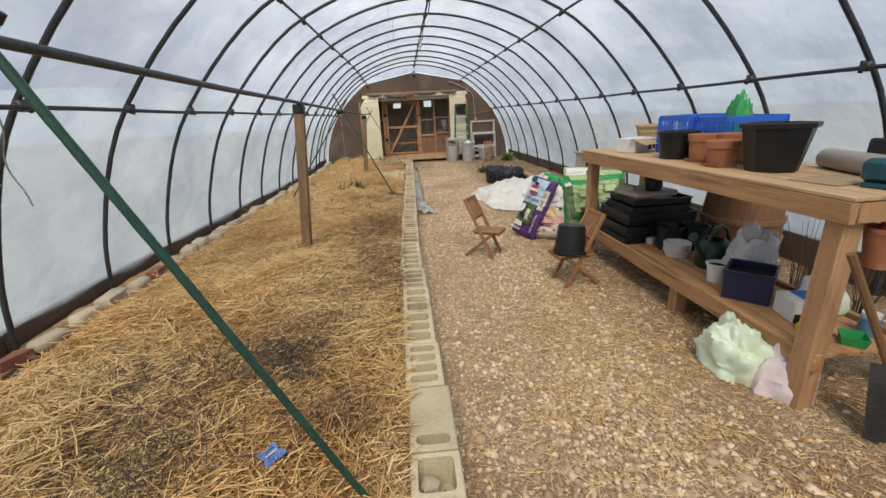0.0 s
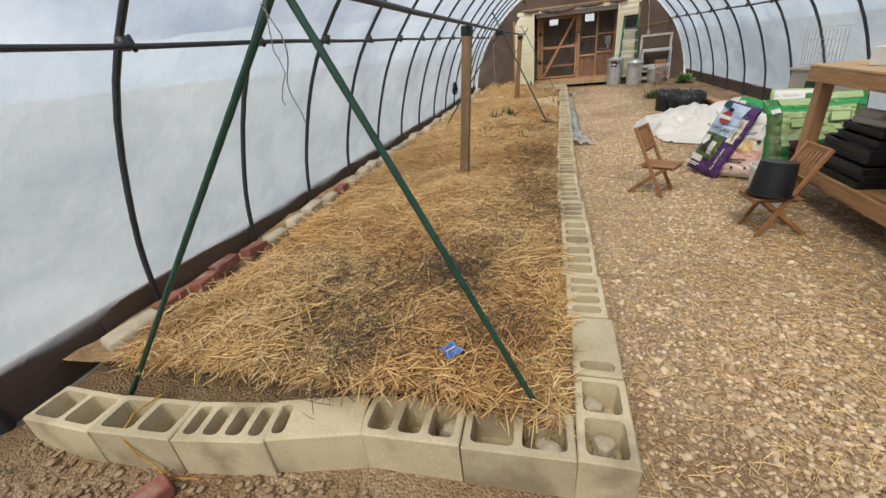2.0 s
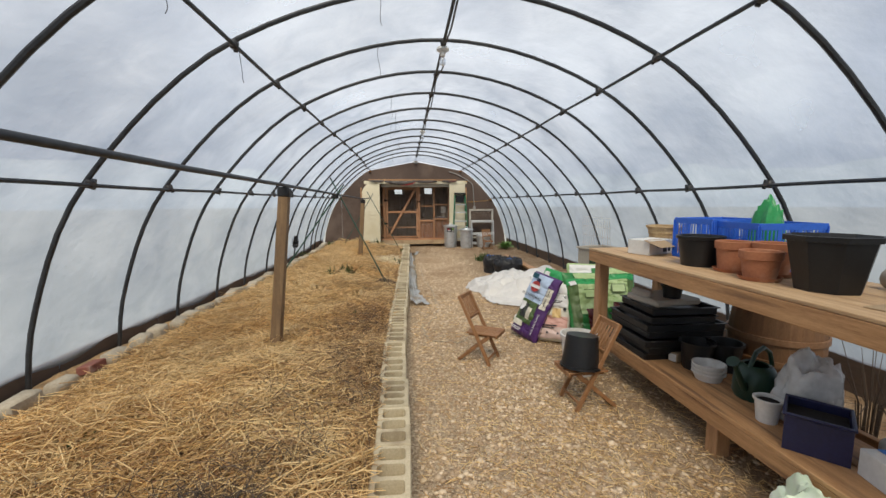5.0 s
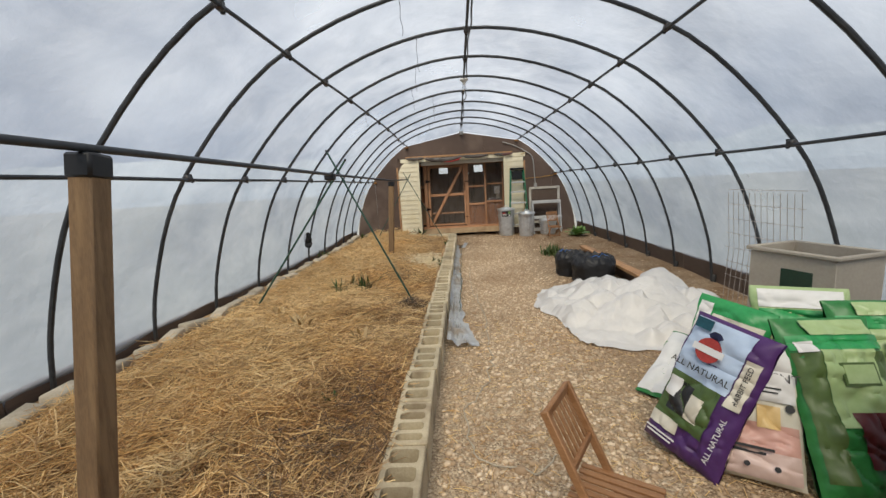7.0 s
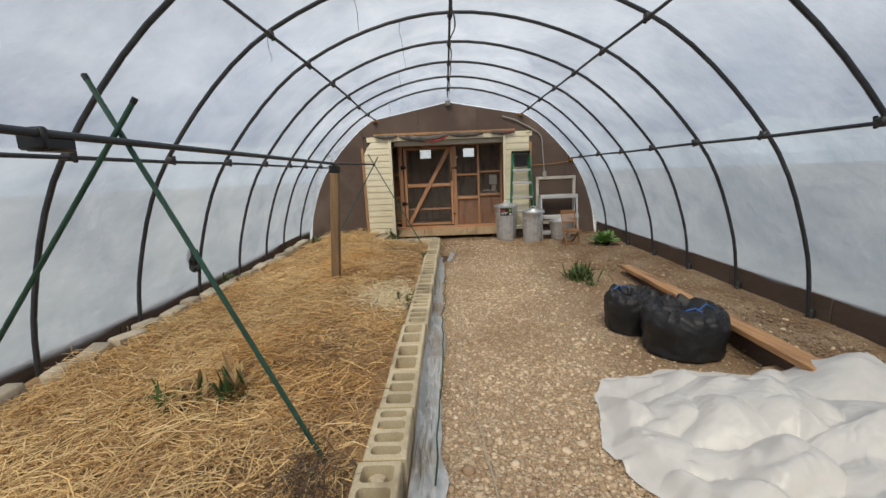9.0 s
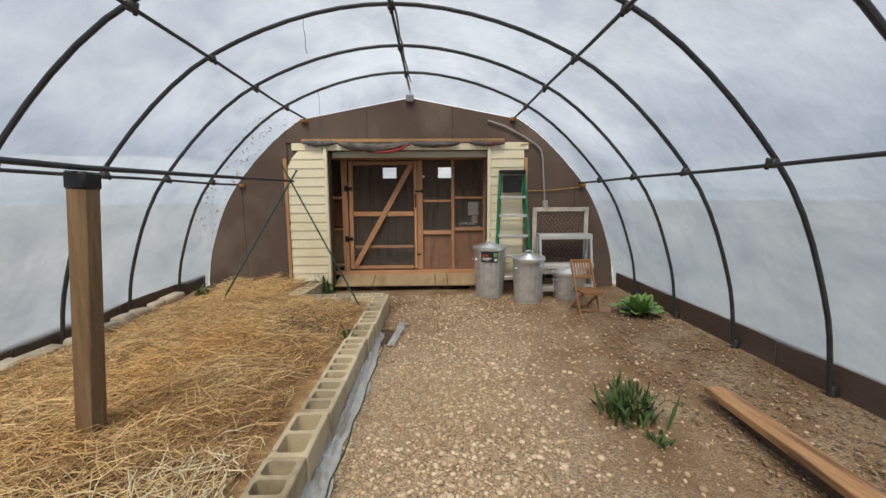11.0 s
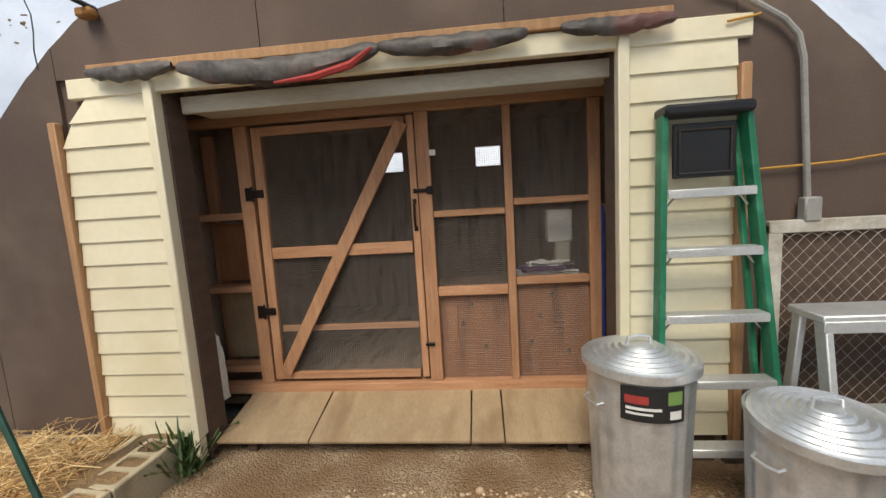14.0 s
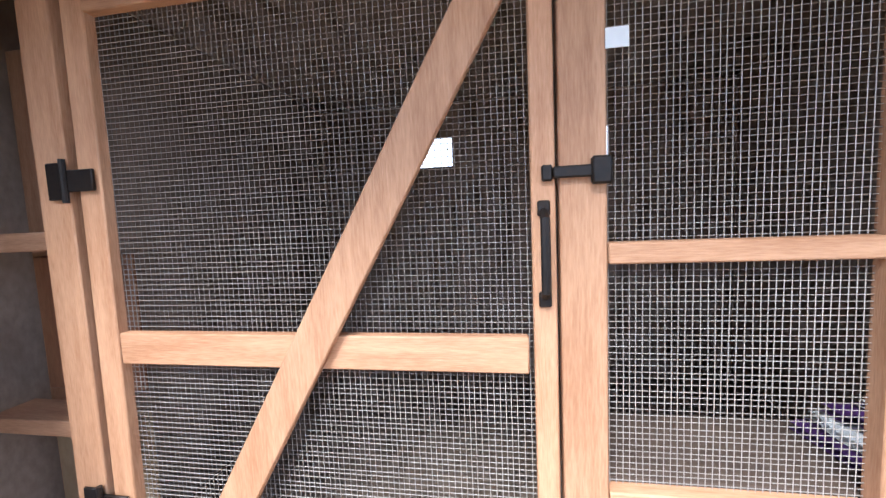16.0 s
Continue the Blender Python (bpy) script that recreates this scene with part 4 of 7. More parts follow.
# ridge lamps, cable and box
M_WHITEPL = material("white_plastic", (0.72, 0.71, 0.68), (0.60, 0.58, 0.54), 8, 0.4, 0, 0.03, 60)
M_GLASS = bpy.data.materials.new("clear_bulb_glass")
M_GLASS.use_nodes = True
gb = M_GLASS.node_tree.nodes["Principled BSDF"]
gb.inputs["Transmission Weight"].default_value, gb.inputs["Roughness"].default_value, gb.inputs["IOR"].default_value = 1.0, 0.03, 1.45
for y in (5.42, 9.78):
    lamp = thing("ridge_lamp", "unlit bulb in a porcelain holder under the ridge pipe", "lamp", pose(0.0, y, 2.915), group="ridge lamps")
    part("holder", G().lathe([(0.0, 0.0), (0.055, -0.002), (0.06, -0.02), (0.045, -0.035), (0.025, -0.045), (0.022, -0.075), (0.0, -0.075)], 20), M_WHITEPL, lamp)
    part("bulb", G().lathe([(0.012, -0.075), (0.018, -0.09), (0.03, -0.115), (0.03, -0.135), (0.018, -0.155), (0.0, -0.16)], 16), M_GLASS, lamp, "clear glass bulb")
cab = []
for i in range(90):
    y = 14.6 - i * (14.6 - 4.2) / 89
    cab.append((0.03 + 0.035 * noise.noise((0, y * 1.6, 8)), y, 2.935 - 0.05 * abs(math.sin((y - RIB_Y[0]) / STEP * math.pi)) * (0.5 + noise.noise((4, y * 0.9, 1)))))
thing("power_cable", "grey power cable looped along the ridge pipe", "cable", geo=G().tube(cab, 0.008, 6), mat=M_COUPLER)
M_GREYBOX = material("grey_painted_metal", (0.36, 0.35, 0.33), (0.27, 0.26, 0.24), 6, 0.5, 0.2, 0.05, 60)
thing("junction_box", "small grey junction box on the ridge end", "junction box", geo=G().box((0, 14.955, 2.80), (0.11, 0.07, 0.09), bev=0.008), mat=M_GREYBOX)
conduit = thing("conduit", "grey metal conduit bent down the brown end wall", "conduit")
part("tube", G().tube([(1.10, 14.965, 2.50), (1.35, 14.965, 2.42), (1.62, 14.965, 2.28), (1.82, 14.965, 2.15), (1.88, 14.965, 2.08), (1.905, 14.965, 1.98), (1.925, 14.965, 1.7), (1.95, 14.965, 1.35)], 0.014, 8), M_GREYBOX, conduit)
part("outlet_box", G().box((1.955, 14.955, 1.305), (0.075, 0.055, 0.115), bev=0.008), M_GREYBOX, conduit, "grey outlet box")
rope_mat = material("orange_twine", (0.55, 0.30, 0.06), (0.40, 0.20, 0.04), 20, 0.8)
cord([(1.70, 14.975, 1.50), (2.1, 14.97, 1.515), (2.52, 14.975, 1.56)], 0.006, "orange twine stretched across the end wall", rope_mat, 0.01)
cord([(1.58, 14.96, 2.16), (1.72, 14.96, 2.18)], 0.006, "orange twine tied at the wall corner", rope_mat, 0.01)

# rolled fabric stuffed over the opening
M_TARP = material("dirty_dark_tarp", (0.11, 0.095, 0.085), (0.04, 0.035, 0.032), 7, 0.5, 0, 0.4, 40, stain=(0.17, 0.05, 0.04), stain_scale=2.5)
tarp = thing("rolled_tarp", "dirty dark fabric roll sagging above the shed opening", "tarp")


def roll(x0, x1, z0, sag, r, seed):
    g = G()
    nu, nv = 46, 16

    def fn(u, v):
        x = x0 + (x1 - x0) * u
        a = 2 * math.pi * v
        rr = r * (0.35 + 0.65 * math.sin(math.pi * min(1, max(0, u))) ** 0.5) * (1 + 0.35 * noise.noise((u * 9 + seed, math.cos(a) * 1.2, math.sin(a) * 1.2)))
        return (x, 14.925 + math.cos(a) * rr * 0.7, z0 - sag * math.sin(math.pi * u) + math.sin(a) * rr)

    return g.sheet(nu, nv, fn)


for x0, x1, z0, sag, r, s in ((-1.52, -1.05, 2.20, 0.02, 0.04, 1), (-1.02, 0.0, 2.18, 0.06, 0.062, 3), (0.0, 0.70, 2.185, 0.02, 0.045, 6), (0.85, 1.35, 2.19, 0.015, 0.04, 9)):
    part("fold", roll(x0, x1, z0, sag, r, s), M_TARP, tarp)
M_RED = material("faded_red_cloth", (0.42, 0.05, 0.045), (0.28, 0.035, 0.03), 8, 0.8, 0, 0.2)
part("red_edge", G().tube([(-0.5, 14.87, 2.05), (-0.3, 14.865, 2.06), (-0.12, 14.87, 2.10), (-0.02, 14.88, 2.17)], [0.006, 0.016, 0.018, 0.008], 6), M_RED, tarp, "faded red edge")
header = thing("header_board", "broken bare wooden header above the opening", "board", geo=G().box((-0.1, 14.972, 2.225), (2.9, 0.04, 0.05), bev=0.004), mat=M_TIMBER)

# ---- loose things: more materials ----
M_TERRA = material("terracotta", (0.42, 0.17, 0.085), (0.32, 0.12, 0.06), 9, 0.85, 0, 0.15, 70, stain=(0.48, 0.26, 0.16), stain_scale=6)
M_BLUE = material("blue_plastic", (0.03, 0.15, 0.66), (0.025, 0.11, 0.52), 6, 0.35, 0, 0.03, 60)
M_NAVY = material("navy_plastic", (0.02, 0.022, 0.07), (0.014, 0.015, 0.045), 6, 0.4, 0, 0.04, 60)
M_GREENPL = material("dark_green_plastic", (0.018, 0.05, 0.032), (0.012, 0.034, 0.022), 6, 0.35, 0, 0.03, 60)
M_LIME = material("bright_green_plastic", (0.03, 0.33, 0.10), (0.02, 0.24, 0.07), 6, 0.4, 0, 0.03, 60)
M_MINT = material("pale_green_plastic", (0.33, 0.52, 0.40), (0.26, 0.44, 0.33), 6, 0.4, 0, 0.03, 60)
M_TEAL = material("blue_green_enamel", (0.02, 0.10, 0.13), (0.012, 0.06, 0.08), 12, 0.4, 0.2, 0.1, 60)
M_CARD = material("brown_cardboard", (0.42, 0.30, 0.18), (0.34, 0.235, 0.14), 4, 0.85, 0, 0.05, 60)
M_WHITECARD = material("white_cardboard", (0.72, 0.71, 0.68), (0.60, 0.59, 0.56), 3, 0.7, 0, 0.04, 40)
M_WICKER = material("tan_wicker", (0.48, 0.34, 0.18), (0.30, 0.19, 0.09), 14, 0.75, 0, 0.3, 90)
M_ZINC = material("galvanised_steel", (0.74, 0.76, 0.77), (0.56, 0.58, 0.59), 14, 0.36, 0.7, 0.05, 90, stain=(0.52, 0.53, 0.53), stain_scale=9)
M_ALU = material("dusty_aluminium", (0.66, 0.66, 0.65), (0.52, 0.52, 0.51), 7, 0.45, 0.6, 0.05, 60)
M_LADDER = material("green_fibreglass", (0.012, 0.17, 0.085), (0.008, 0.12, 0.06), 10, 0.45, 0, 0.1, 60, stain=(0.05, 0.24, 0.14), stain_scale=8)
M_WHITEWOOD = material("worn_white_painted_wood", (0.62, 0.59, 0.53), (0.44, 0.40, 0.34), 8, 0.8, 0, 0.25, 60, stain=(0.34, 0.29, 0.23), stain_scale=7)
M_TOTE = material("grey_beige_tote_plastic", (0.40, 0.36, 0.30), (0.34, 0.30, 0.25), 5, 0.5, 0, 0.04, 50)
M_CHAIR = material("oiled_acacia", (0.36, 0.185, 0.085), (0.24, 0.11, 0.045), 6, 0.55, 0, 0.15, 60, (6, 1, 6), random_tint=0.08)
M_BARREL = material("old_barrel_wood", (0.24, 0.125, 0.06), (0.15, 0.075, 0.035), 5, 0.7, 0, 0.2, 50, (5, 5, 0.7))
M_LEAF = island_material("fresh_green_leaf", [(0.10, 0.20, 0.05), (0.15, 0.27, 0.075), (0.07, 0.15, 0.04), (0.20, 0.32, 0.11)], 0.45)
M_GRASS = island_material("green_blades", [(0.04, 0.075, 0.025), (0.07, 0.12, 0.035), (0.12, 0.14, 0.055)], 0.55)
M_BAGBLACK = material("woven_black_bag", (0.018, 0.018, 0.02), (0.010, 0.010, 0.011), 12, 0.5, 0, 0.5, 90)
M_SOILBLACK = material("dark_potting_soil", (0.02, 0.016, 0.013), (0.01, 0.008, 0.007), 25, 0.95, 0, 0.7, 90)
M_ROPE = material("pale_rope", (0.50, 0.44, 0.34), (0.38, 0.32, 0.24), 40, 0.85)
M_BLUEROPE = material("blue_strap", (0.03, 0.17, 0.55), (0.02, 0.12, 0.40), 20, 0.6)
M_CLEARBAG = material("grey_translucent_bag", (0.62, 0.62, 0.60), (0.44, 0.44, 0.43), 6, 0.28, 0, 0.3, 25)
M_MINTBAG = material("pale_green_carrier_plastic", (0.74, 0.80, 0.68), (0.60, 0.74, 0.52), 4, 0.4, 0, 0.2, 25, stain=(0.80, 0.82, 0.76), stain_scale=5)
M_PALEBAG = material("white_carrier_plastic", (0.80, 0.80, 0.77), (0.70, 0.73, 0.67), 4, 0.45, 0, 0.15, 30, stain=(0.46, 0.76, 0.40), stain_scale=2)
M_PURPLE = material("purple_bag_print", (0.085, 0.03, 0.14), (0.06, 0.02, 0.10), 4, 0.4, 0, 0.1, 30)
M_SKYPRINT = material("pale_blue_bag_print", (0.48, 0.58, 0.72), (0.40, 0.50, 0.64), 3, 0.4, 0, 0.1, 30)
M_PINK = material("salmon_bag_print", (0.62, 0.36, 0.30), (0.54, 0.29, 0.24), 3, 0.4, 0, 0.1, 30)
M_CREAM = material("cream_bag_print", (0.66, 0.62, 0.52), (0.58, 0.54, 0.44), 3, 0.4, 0, 0.1, 30)
M_BAGGREEN = material("green_bag_print", (0.035, 0.23, 0.06), (0.02, 0.14, 0.035), 2.5, 0.35, 0, 0.15, 25)
M_OLIVE = material("olive_bag_print", (0.10, 0.16, 0.05), (0.06, 0.10, 0.03), 4, 0.4, 0, 0.1, 25)
M_MAROON = material("maroon_bag_print", (0.11, 0.02, 0.02), (0.07, 0.012, 0.012), 6, 0.4, 0, 0.1, 30)
M_PALEPINK = material("pale_pink_bag_print", (0.66, 0.50, 0.45), (0.58, 0.42, 0.37), 4, 0.4, 0, 0.1, 30)
M_STRAWPRINT = material("straw_yellow_print", (0.72, 0.52, 0.24), (0.62, 0.42, 0.18), 5, 0.4, 0, 0.1, 30)
M_PALEGREEN = material("pale_green_bag_print", (0.40, 0.52, 0.26), (0.30, 0.42, 0.18), 3, 0.35, 0, 0.12, 25)
M_TEALPRINT = material("teal_print", (0.06, 0.25, 0.26), (0.04, 0.18, 0.19), 5, 0.4)
M_INK = material("dark_ink", (0.02, 0.02, 0.022), (0.015, 0.015, 0.016), 6, 0.5, 0, 0, 30)
M_PAPER = material("white_print", (0.74, 0.73, 0.71), (0.66, 0.65, 0.63), 4, 0.5, 0, 0, 30)


def lettering(text, size, m, mat, parent, extrude=0.0006):
    cu = bpy.data.curves.new("lettering", "FONT")
    cu.body, cu.size, cu.extrude, cu.align_x, cu.align_y = text, size, extrude, "CENTER", "CENTER"
    ob = new("lettering", cu)
    bpy.context.view_layer.update()
    me = bpy.data.meshes.new_from_object(ob.evaluated_get(bpy.context.evaluated_depsgraph_get()))
    bpy.data.objects.remove(ob)
    me.materials.clear()
    me.materials.append(mat)
    lo = new("lettering", me)
    lo.parent = parent
    lo.matrix_basis = m
    return lo


# ---- workbench ----
WX0, WX1, WY0, WY1, WZ = 1.31, 2.05, 2.50, 5.06, 1.072
# top planks get a paler copy of the pine, sunlight put into the colour
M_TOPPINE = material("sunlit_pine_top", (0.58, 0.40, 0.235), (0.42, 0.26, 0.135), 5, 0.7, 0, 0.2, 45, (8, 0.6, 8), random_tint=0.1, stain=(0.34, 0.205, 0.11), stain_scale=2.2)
bench = thing("workbench", "rough pine potting bench with a lower shelf", "workbench")
for i in range(5):
    x0 = WX0 + (WX1 - WX0) * i / 5
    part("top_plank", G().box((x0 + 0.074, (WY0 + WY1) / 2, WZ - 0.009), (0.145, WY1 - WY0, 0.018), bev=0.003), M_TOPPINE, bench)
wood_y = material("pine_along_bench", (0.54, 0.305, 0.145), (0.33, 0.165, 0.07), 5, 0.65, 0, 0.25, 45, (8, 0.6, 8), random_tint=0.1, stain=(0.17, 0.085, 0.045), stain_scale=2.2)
for x in (WX0 + 0.02, WX1 - 0.02):
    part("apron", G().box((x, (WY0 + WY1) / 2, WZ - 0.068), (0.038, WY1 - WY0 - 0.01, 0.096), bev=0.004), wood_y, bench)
for y in (WY0 + 0.025, WY1 - 0.025, 3.75):
    part("cross_rail", G().box(((WX0 + WX1) / 2, y, WZ - 0.068), (WX1 - WX0 - 0.09, 0.038, 0.09), bev=0.004), M_TIMBER, bench)
for y in (WY0 + 0.09, WY1 - 0.09):
    for x in (WX0 + 0.09, WX1 - 0.09):
        part("leg", G().box((x, y, (WZ - 0.02) / 2 - 0.01), (0.09, 0.09, WZ - 0.0), bev=0.005), M_TIMBER_Z, bench)
for y in (3.62,):
    for x in (WX0 + 0.16, WX1 - 0.12):
        part("short_leg", G().box((x, y, 0.115), (0.09, 0.09, 0.26), bev=0.005), M_TIMBER_Z, bench)
SZ = 0.315
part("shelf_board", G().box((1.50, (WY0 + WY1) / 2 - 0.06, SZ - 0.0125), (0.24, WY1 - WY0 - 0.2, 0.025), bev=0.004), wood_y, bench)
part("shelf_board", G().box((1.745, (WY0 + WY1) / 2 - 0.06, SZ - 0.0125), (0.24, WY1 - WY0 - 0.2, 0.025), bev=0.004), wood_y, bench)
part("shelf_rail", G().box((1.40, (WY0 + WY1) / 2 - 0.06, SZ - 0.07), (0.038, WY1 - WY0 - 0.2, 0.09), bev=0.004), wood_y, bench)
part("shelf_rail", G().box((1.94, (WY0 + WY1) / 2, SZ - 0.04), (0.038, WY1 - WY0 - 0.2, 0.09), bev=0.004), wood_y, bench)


def pot(name, x, y, z, r0, r1, h, mat, label, rim=0.02, saucer=False, m=None, group=""):
    ob = thing(name, label, "pot", m if m is not None else pose(x, y, z), group=group)
    part("body", G().lathe([(0, 0.0), (r0, 0.0), (r0 + (r1 - r0) * 0.85, h - rim * 1.6), (r1 - 0.002, h - rim * 1.6), (r1 + 0.006, h - rim * 1.5), (r1 + 0.008, h - 0.003), (r1 + 0.002, h),
                            (r1 - 0.006, h - 0.004), (r0 - 0.008, 0.03), (0, 0.03)], 28), mat, ob)
    if saucer:
        part("saucer", G().lathe([(0, 0.001), (r0 * 1.25, 0.001), (r0 * 1.4, 0.022), (r0 * 1.34, 0.022), (r0 * 1.2, 0.006), (0, 0.006)], 28), mat, ob)
    return ob


pot("nursery_pot", 1.57, 4.0, WZ, 0.105, 0.135, 0.20, M_BLACK, "round black plastic nursery pot on the bench top", 0.015)
pot("flower_pot", 1.60, 3.76, WZ, 0.075, 0.092, 0.185, M_TERRA, "orange terracotta flower pot in a saucer on the bench", 0.03, True, group="terracotta pots")
pot("flower_pot", 1.53, 3.50, WZ, 0.072, 0.092, 0.16, M_TERRA, "orange terracotta flower pot in a saucer on the bench", 0.03, True, group="terracotta pots")
pot("flower_pot", 1.70, 3.60, WZ, 0.075, 0.095, 0.19, M_TERRA, "orange terracotta flower pot in a saucer on the bench", 0.03, True, group="terracotta pots")
bigpot = thing("planter_tub", "large black plastic octagonal planter tub on the bench", "planter", pose(1.625, 3.23, WZ, 0, 0, 12))
part("body", G().lathe([(0, 0), (0.125, 0), (0.168, 0.235), (0.184, 0.237), (0.187, 0.262), (0.176, 0.263), (0.164, 0.24), (0.12, 0.02), (0, 0.02)], 8), M_BLACK, bigpot, smooth=False)


def crate(x, y, z, sx, sy, h, rz):
    ob = thing("plastic_crate", "blue slatted plastic crate standing on the bench", "crate", pose(x, y, z, 0, 0, rz), group="blue crates")
    t = 0.006
    part("base", G().box((0, 0, 0.006), (sx, sy, 0.01), bev=0.002), M_BLUE, ob)
    for zz, hh in ((0.012, 0.024), (h - 0.02, 0.04), (h * 0.52, 0.016)):
        part("band", G().box((0, -sy / 2, zz), (sx + 0.012, t, hh), bev=0.002).box((0, sy / 2, zz), (sx + 0.012, t, hh), bev=0.002)
             .box((-sx / 2, 0, zz), (t, sy, hh), bev=0.002).box((sx / 2, 0, zz), (t, sy, hh), bev=0.002), M_BLUE, ob)
    g = G()
    for k in range(int(sx / 0.024) + 1):
        xx = -sx / 2 + k * 0.024
        for s in (-1, 1):
            g.box((xx, s * sy / 2, h / 2), (0.009 if k % 5 else 0.026, t * 0.8, h - 0.03), bev=0.001)
    for k in range(int(sy / 0.024) + 1):
        yy = -sy / 2 + k * 0.024
        for s in (-1, 1):
            g.box((s * sx / 2, yy, h / 2), (t * 0.8, 0.009 if k % 5 else 0.026, h - 0.03), bev=0.001)
    tagged(part("slats", g, M_BLUE, ob), kind="stuff")
    return ob


crate(1.91, 4.27, WZ, 0.40, 0.37, 0.30, 2)
crate(1.93, 3.88, WZ, 0.40, 0.37, 0.29, -5)


def rumpled(name, label, category, x, y, z, sx, sy, h, mat, seed, n=22, rz=0, power=0.8, group="", rough=0.3):
    """A soft heap: a closed crumpled shell standing on its base."""
    def fn(u, v):
        a = 2 * math.pi * u
        if v < 0.12:
            k, zz = v / 0.12, 0.0
        else:
            w = (v - 0.12) / 0.88
            k, zz = math.cos(w * math.pi / 2) ** power, math.sin(w * math.pi / 2)
        p = Vector((math.cos(a) * k, math.sin(a) * k, zz))
        d = 1 + rough * noise.noise(p * 2.1 + Vector((seed, 0, 0))) + rough * 0.55 * abs(noise.noise(p * 5.5 + Vector((0, seed, 0)))) if v > 0.12 else 1 + rough * noise.noise(Vector((p.x, p.y, 0)) * 2.1 + Vector((seed, 0, 0)))
        return (p.x * d * sx / 2, p.y * d * sy / 2, zz * d * h)

    return thing(name, label, category, pose(x, y, z, 0, 0, rz), group=group, geo=G().sheet(n * 2, n, fn), mat=mat)


rumpled("plastic_bag", "small crumpled green plastic bag in the crate", "bag", 1.93, 3.88, WZ + 0.012, 0.2, 0.2, 0.38, M_LIME, 4, 14)
carton = thing("paper_carton", "white and brown carton with an open flap", "box", pose(1.62, 4.62, WZ, 0, 0, 24))
part("body", G().box((0, 0, 0.06), (0.30, 0.19, 0.118), bev=0.004), M_WHITECARD, carton)
part("flap", G().box((-0.07, -0.10, 0.135), (0.22, 0.15, 0.004), Matrix.Rotation(radians(18), 4, "X"), 0.001), M_CARD, carton, "open brown flap")
part("print", G().box((0.05, -0.096, 0.06), (0.05, 0.002, 0.08), bev=0).box((0.105, -0.096, 0.05), (0.03, 0.002, 0.05), bev=0), M_INK, carton)
lettering("20", 0.045, pose(-0.04, -0.0965, 0.07, 90, 0, 0), M_INK, carton)
basket = thing("wicker_basket", "tan wicker basket standing behind the carton", "basket", pose(1.86, 4.78, WZ))
part("wall", G().lathe([(0, 0), (0.10, 0)] + [(0.10 + 0.045 * k / 12 + (0.004 if k % 2 else 0), 0.005 + 0.2 * k / 12) for k in range(13)] + [(0.14, 0.2), (0.10, 0.02), (0, 0.02)], 26), M_WICKER, basket, smooth=False)
part("rim", G().tube([(0.148 * math.cos(2 * math.pi * k / 24), 0.148 * math.sin(2 * math.pi * k / 24), 0.208) for k in range(24)], 0.011, 6, closed=True), M_WICKER, basket)
sheet_card = thing("cardboard_sheet", "flat brown cardboard sheet on the bench top", "cardboard", pose(1.60, 2.84, WZ, 0, 0, 8), geo=G().box((0, 0, 0.004), (0.30, 0.22, 0.006), bev=0.001), mat=M_CARD)
vise = thing("bench_vise", "small blue-green bench vise bolted to the bench", "vise", pose(1.60, 2.62, WZ, 0, 0, 10))
part("base", G().box((0, 0, 0.012), (0.12, 0.14, 0.024), bev=0.006), M_TEAL, vise)
part("body", G().box((-0.01, 0.02, 0.075), (0.10, 0.13, 0.10), bev=0.02).box((0.0, -0.075, 0.085), (0.11, 0.035, 0.08), bev=0.01), M_TEAL, vise)
part("jaw", G().box((0.0, -0.045, 0.13), (0.115, 0.014, 0.025), bev=0.003).box((0.0, -0.06, 0.13), (0.115, 0.010, 0.025), bev=0.003), M_IRON, vise, "dark steel jaw")
part("screw_handle", G().tube([(0, -0.09, 0.07), (0, -0.17, 0.07)], 0.011, 8).tube([(-0.06, -0.165, 0.075), (0.06, -0.165, 0.065)], 0.006, 8), M_IRON, vise)
duct = thing("grey_duct_roll", "long grey plastic duct lying behind the tub", "duct", geo=G().tube([(1.74, 2.66, WZ + 0.055), (1.84, 2.9, WZ + 0.055), (1.93, 3.2, WZ + 0.055)], 0.055, 14), mat=M_TOTE)
visor = thing("black_lid", "dusty black plastic lid standing against the duct", "lid", pose(1.96, 2.80, WZ, 0, 0, 30), geo=G().box((0, 0, 0.09), (0.03, 0.36, 0.18), bev=0.015), mat=M_BLACK)

# shelf of the bench
tubs = thing("plastic_tubs", "nested white plastic tubs on the lower shelf", "tub", pose(1.63, 3.92, SZ))
for k in range(3):
    part("tub", G().lathe([(0, 0.0), (0.075, 0.0), (0.092, 0.045), (0.1, 0.046), (0.1, 0.055), (0.09, 0.055), (0.072, 0.008), (0, 0.008)], 24), M_WHITEPL, tubs, m=Matrix.Translation((0, 0, 0.028 * k)))
wcan = thing("watering_can", "dark green plastic watering can on the lower shelf", "watering can", pose(1.72, 3.66, SZ, 0, 0, 200))
part("tank", G().lathe([(0, 0), (0.10, 0), (0.115, 0.03), (0.11, 0.15), (0.085, 0.20), (0.07, 0.21), (0.06, 0.205), (0.075, 0.19), (0.1, 0.14), (0.1, 0.02), (0, 0.02)], 26), M_GREENPL, wcan)
part("handle", G().tube([(-0.10, 0, 0.03), (-0.16, 0, 0.09), (-0.17, 0, 0.18), (-0.13, 0, 0.26), (-0.06, 0, 0.30), (0.02, 0, 0.28), (0.07, 0, 0.20)], 0.013, 8), M_GREENPL, wcan)
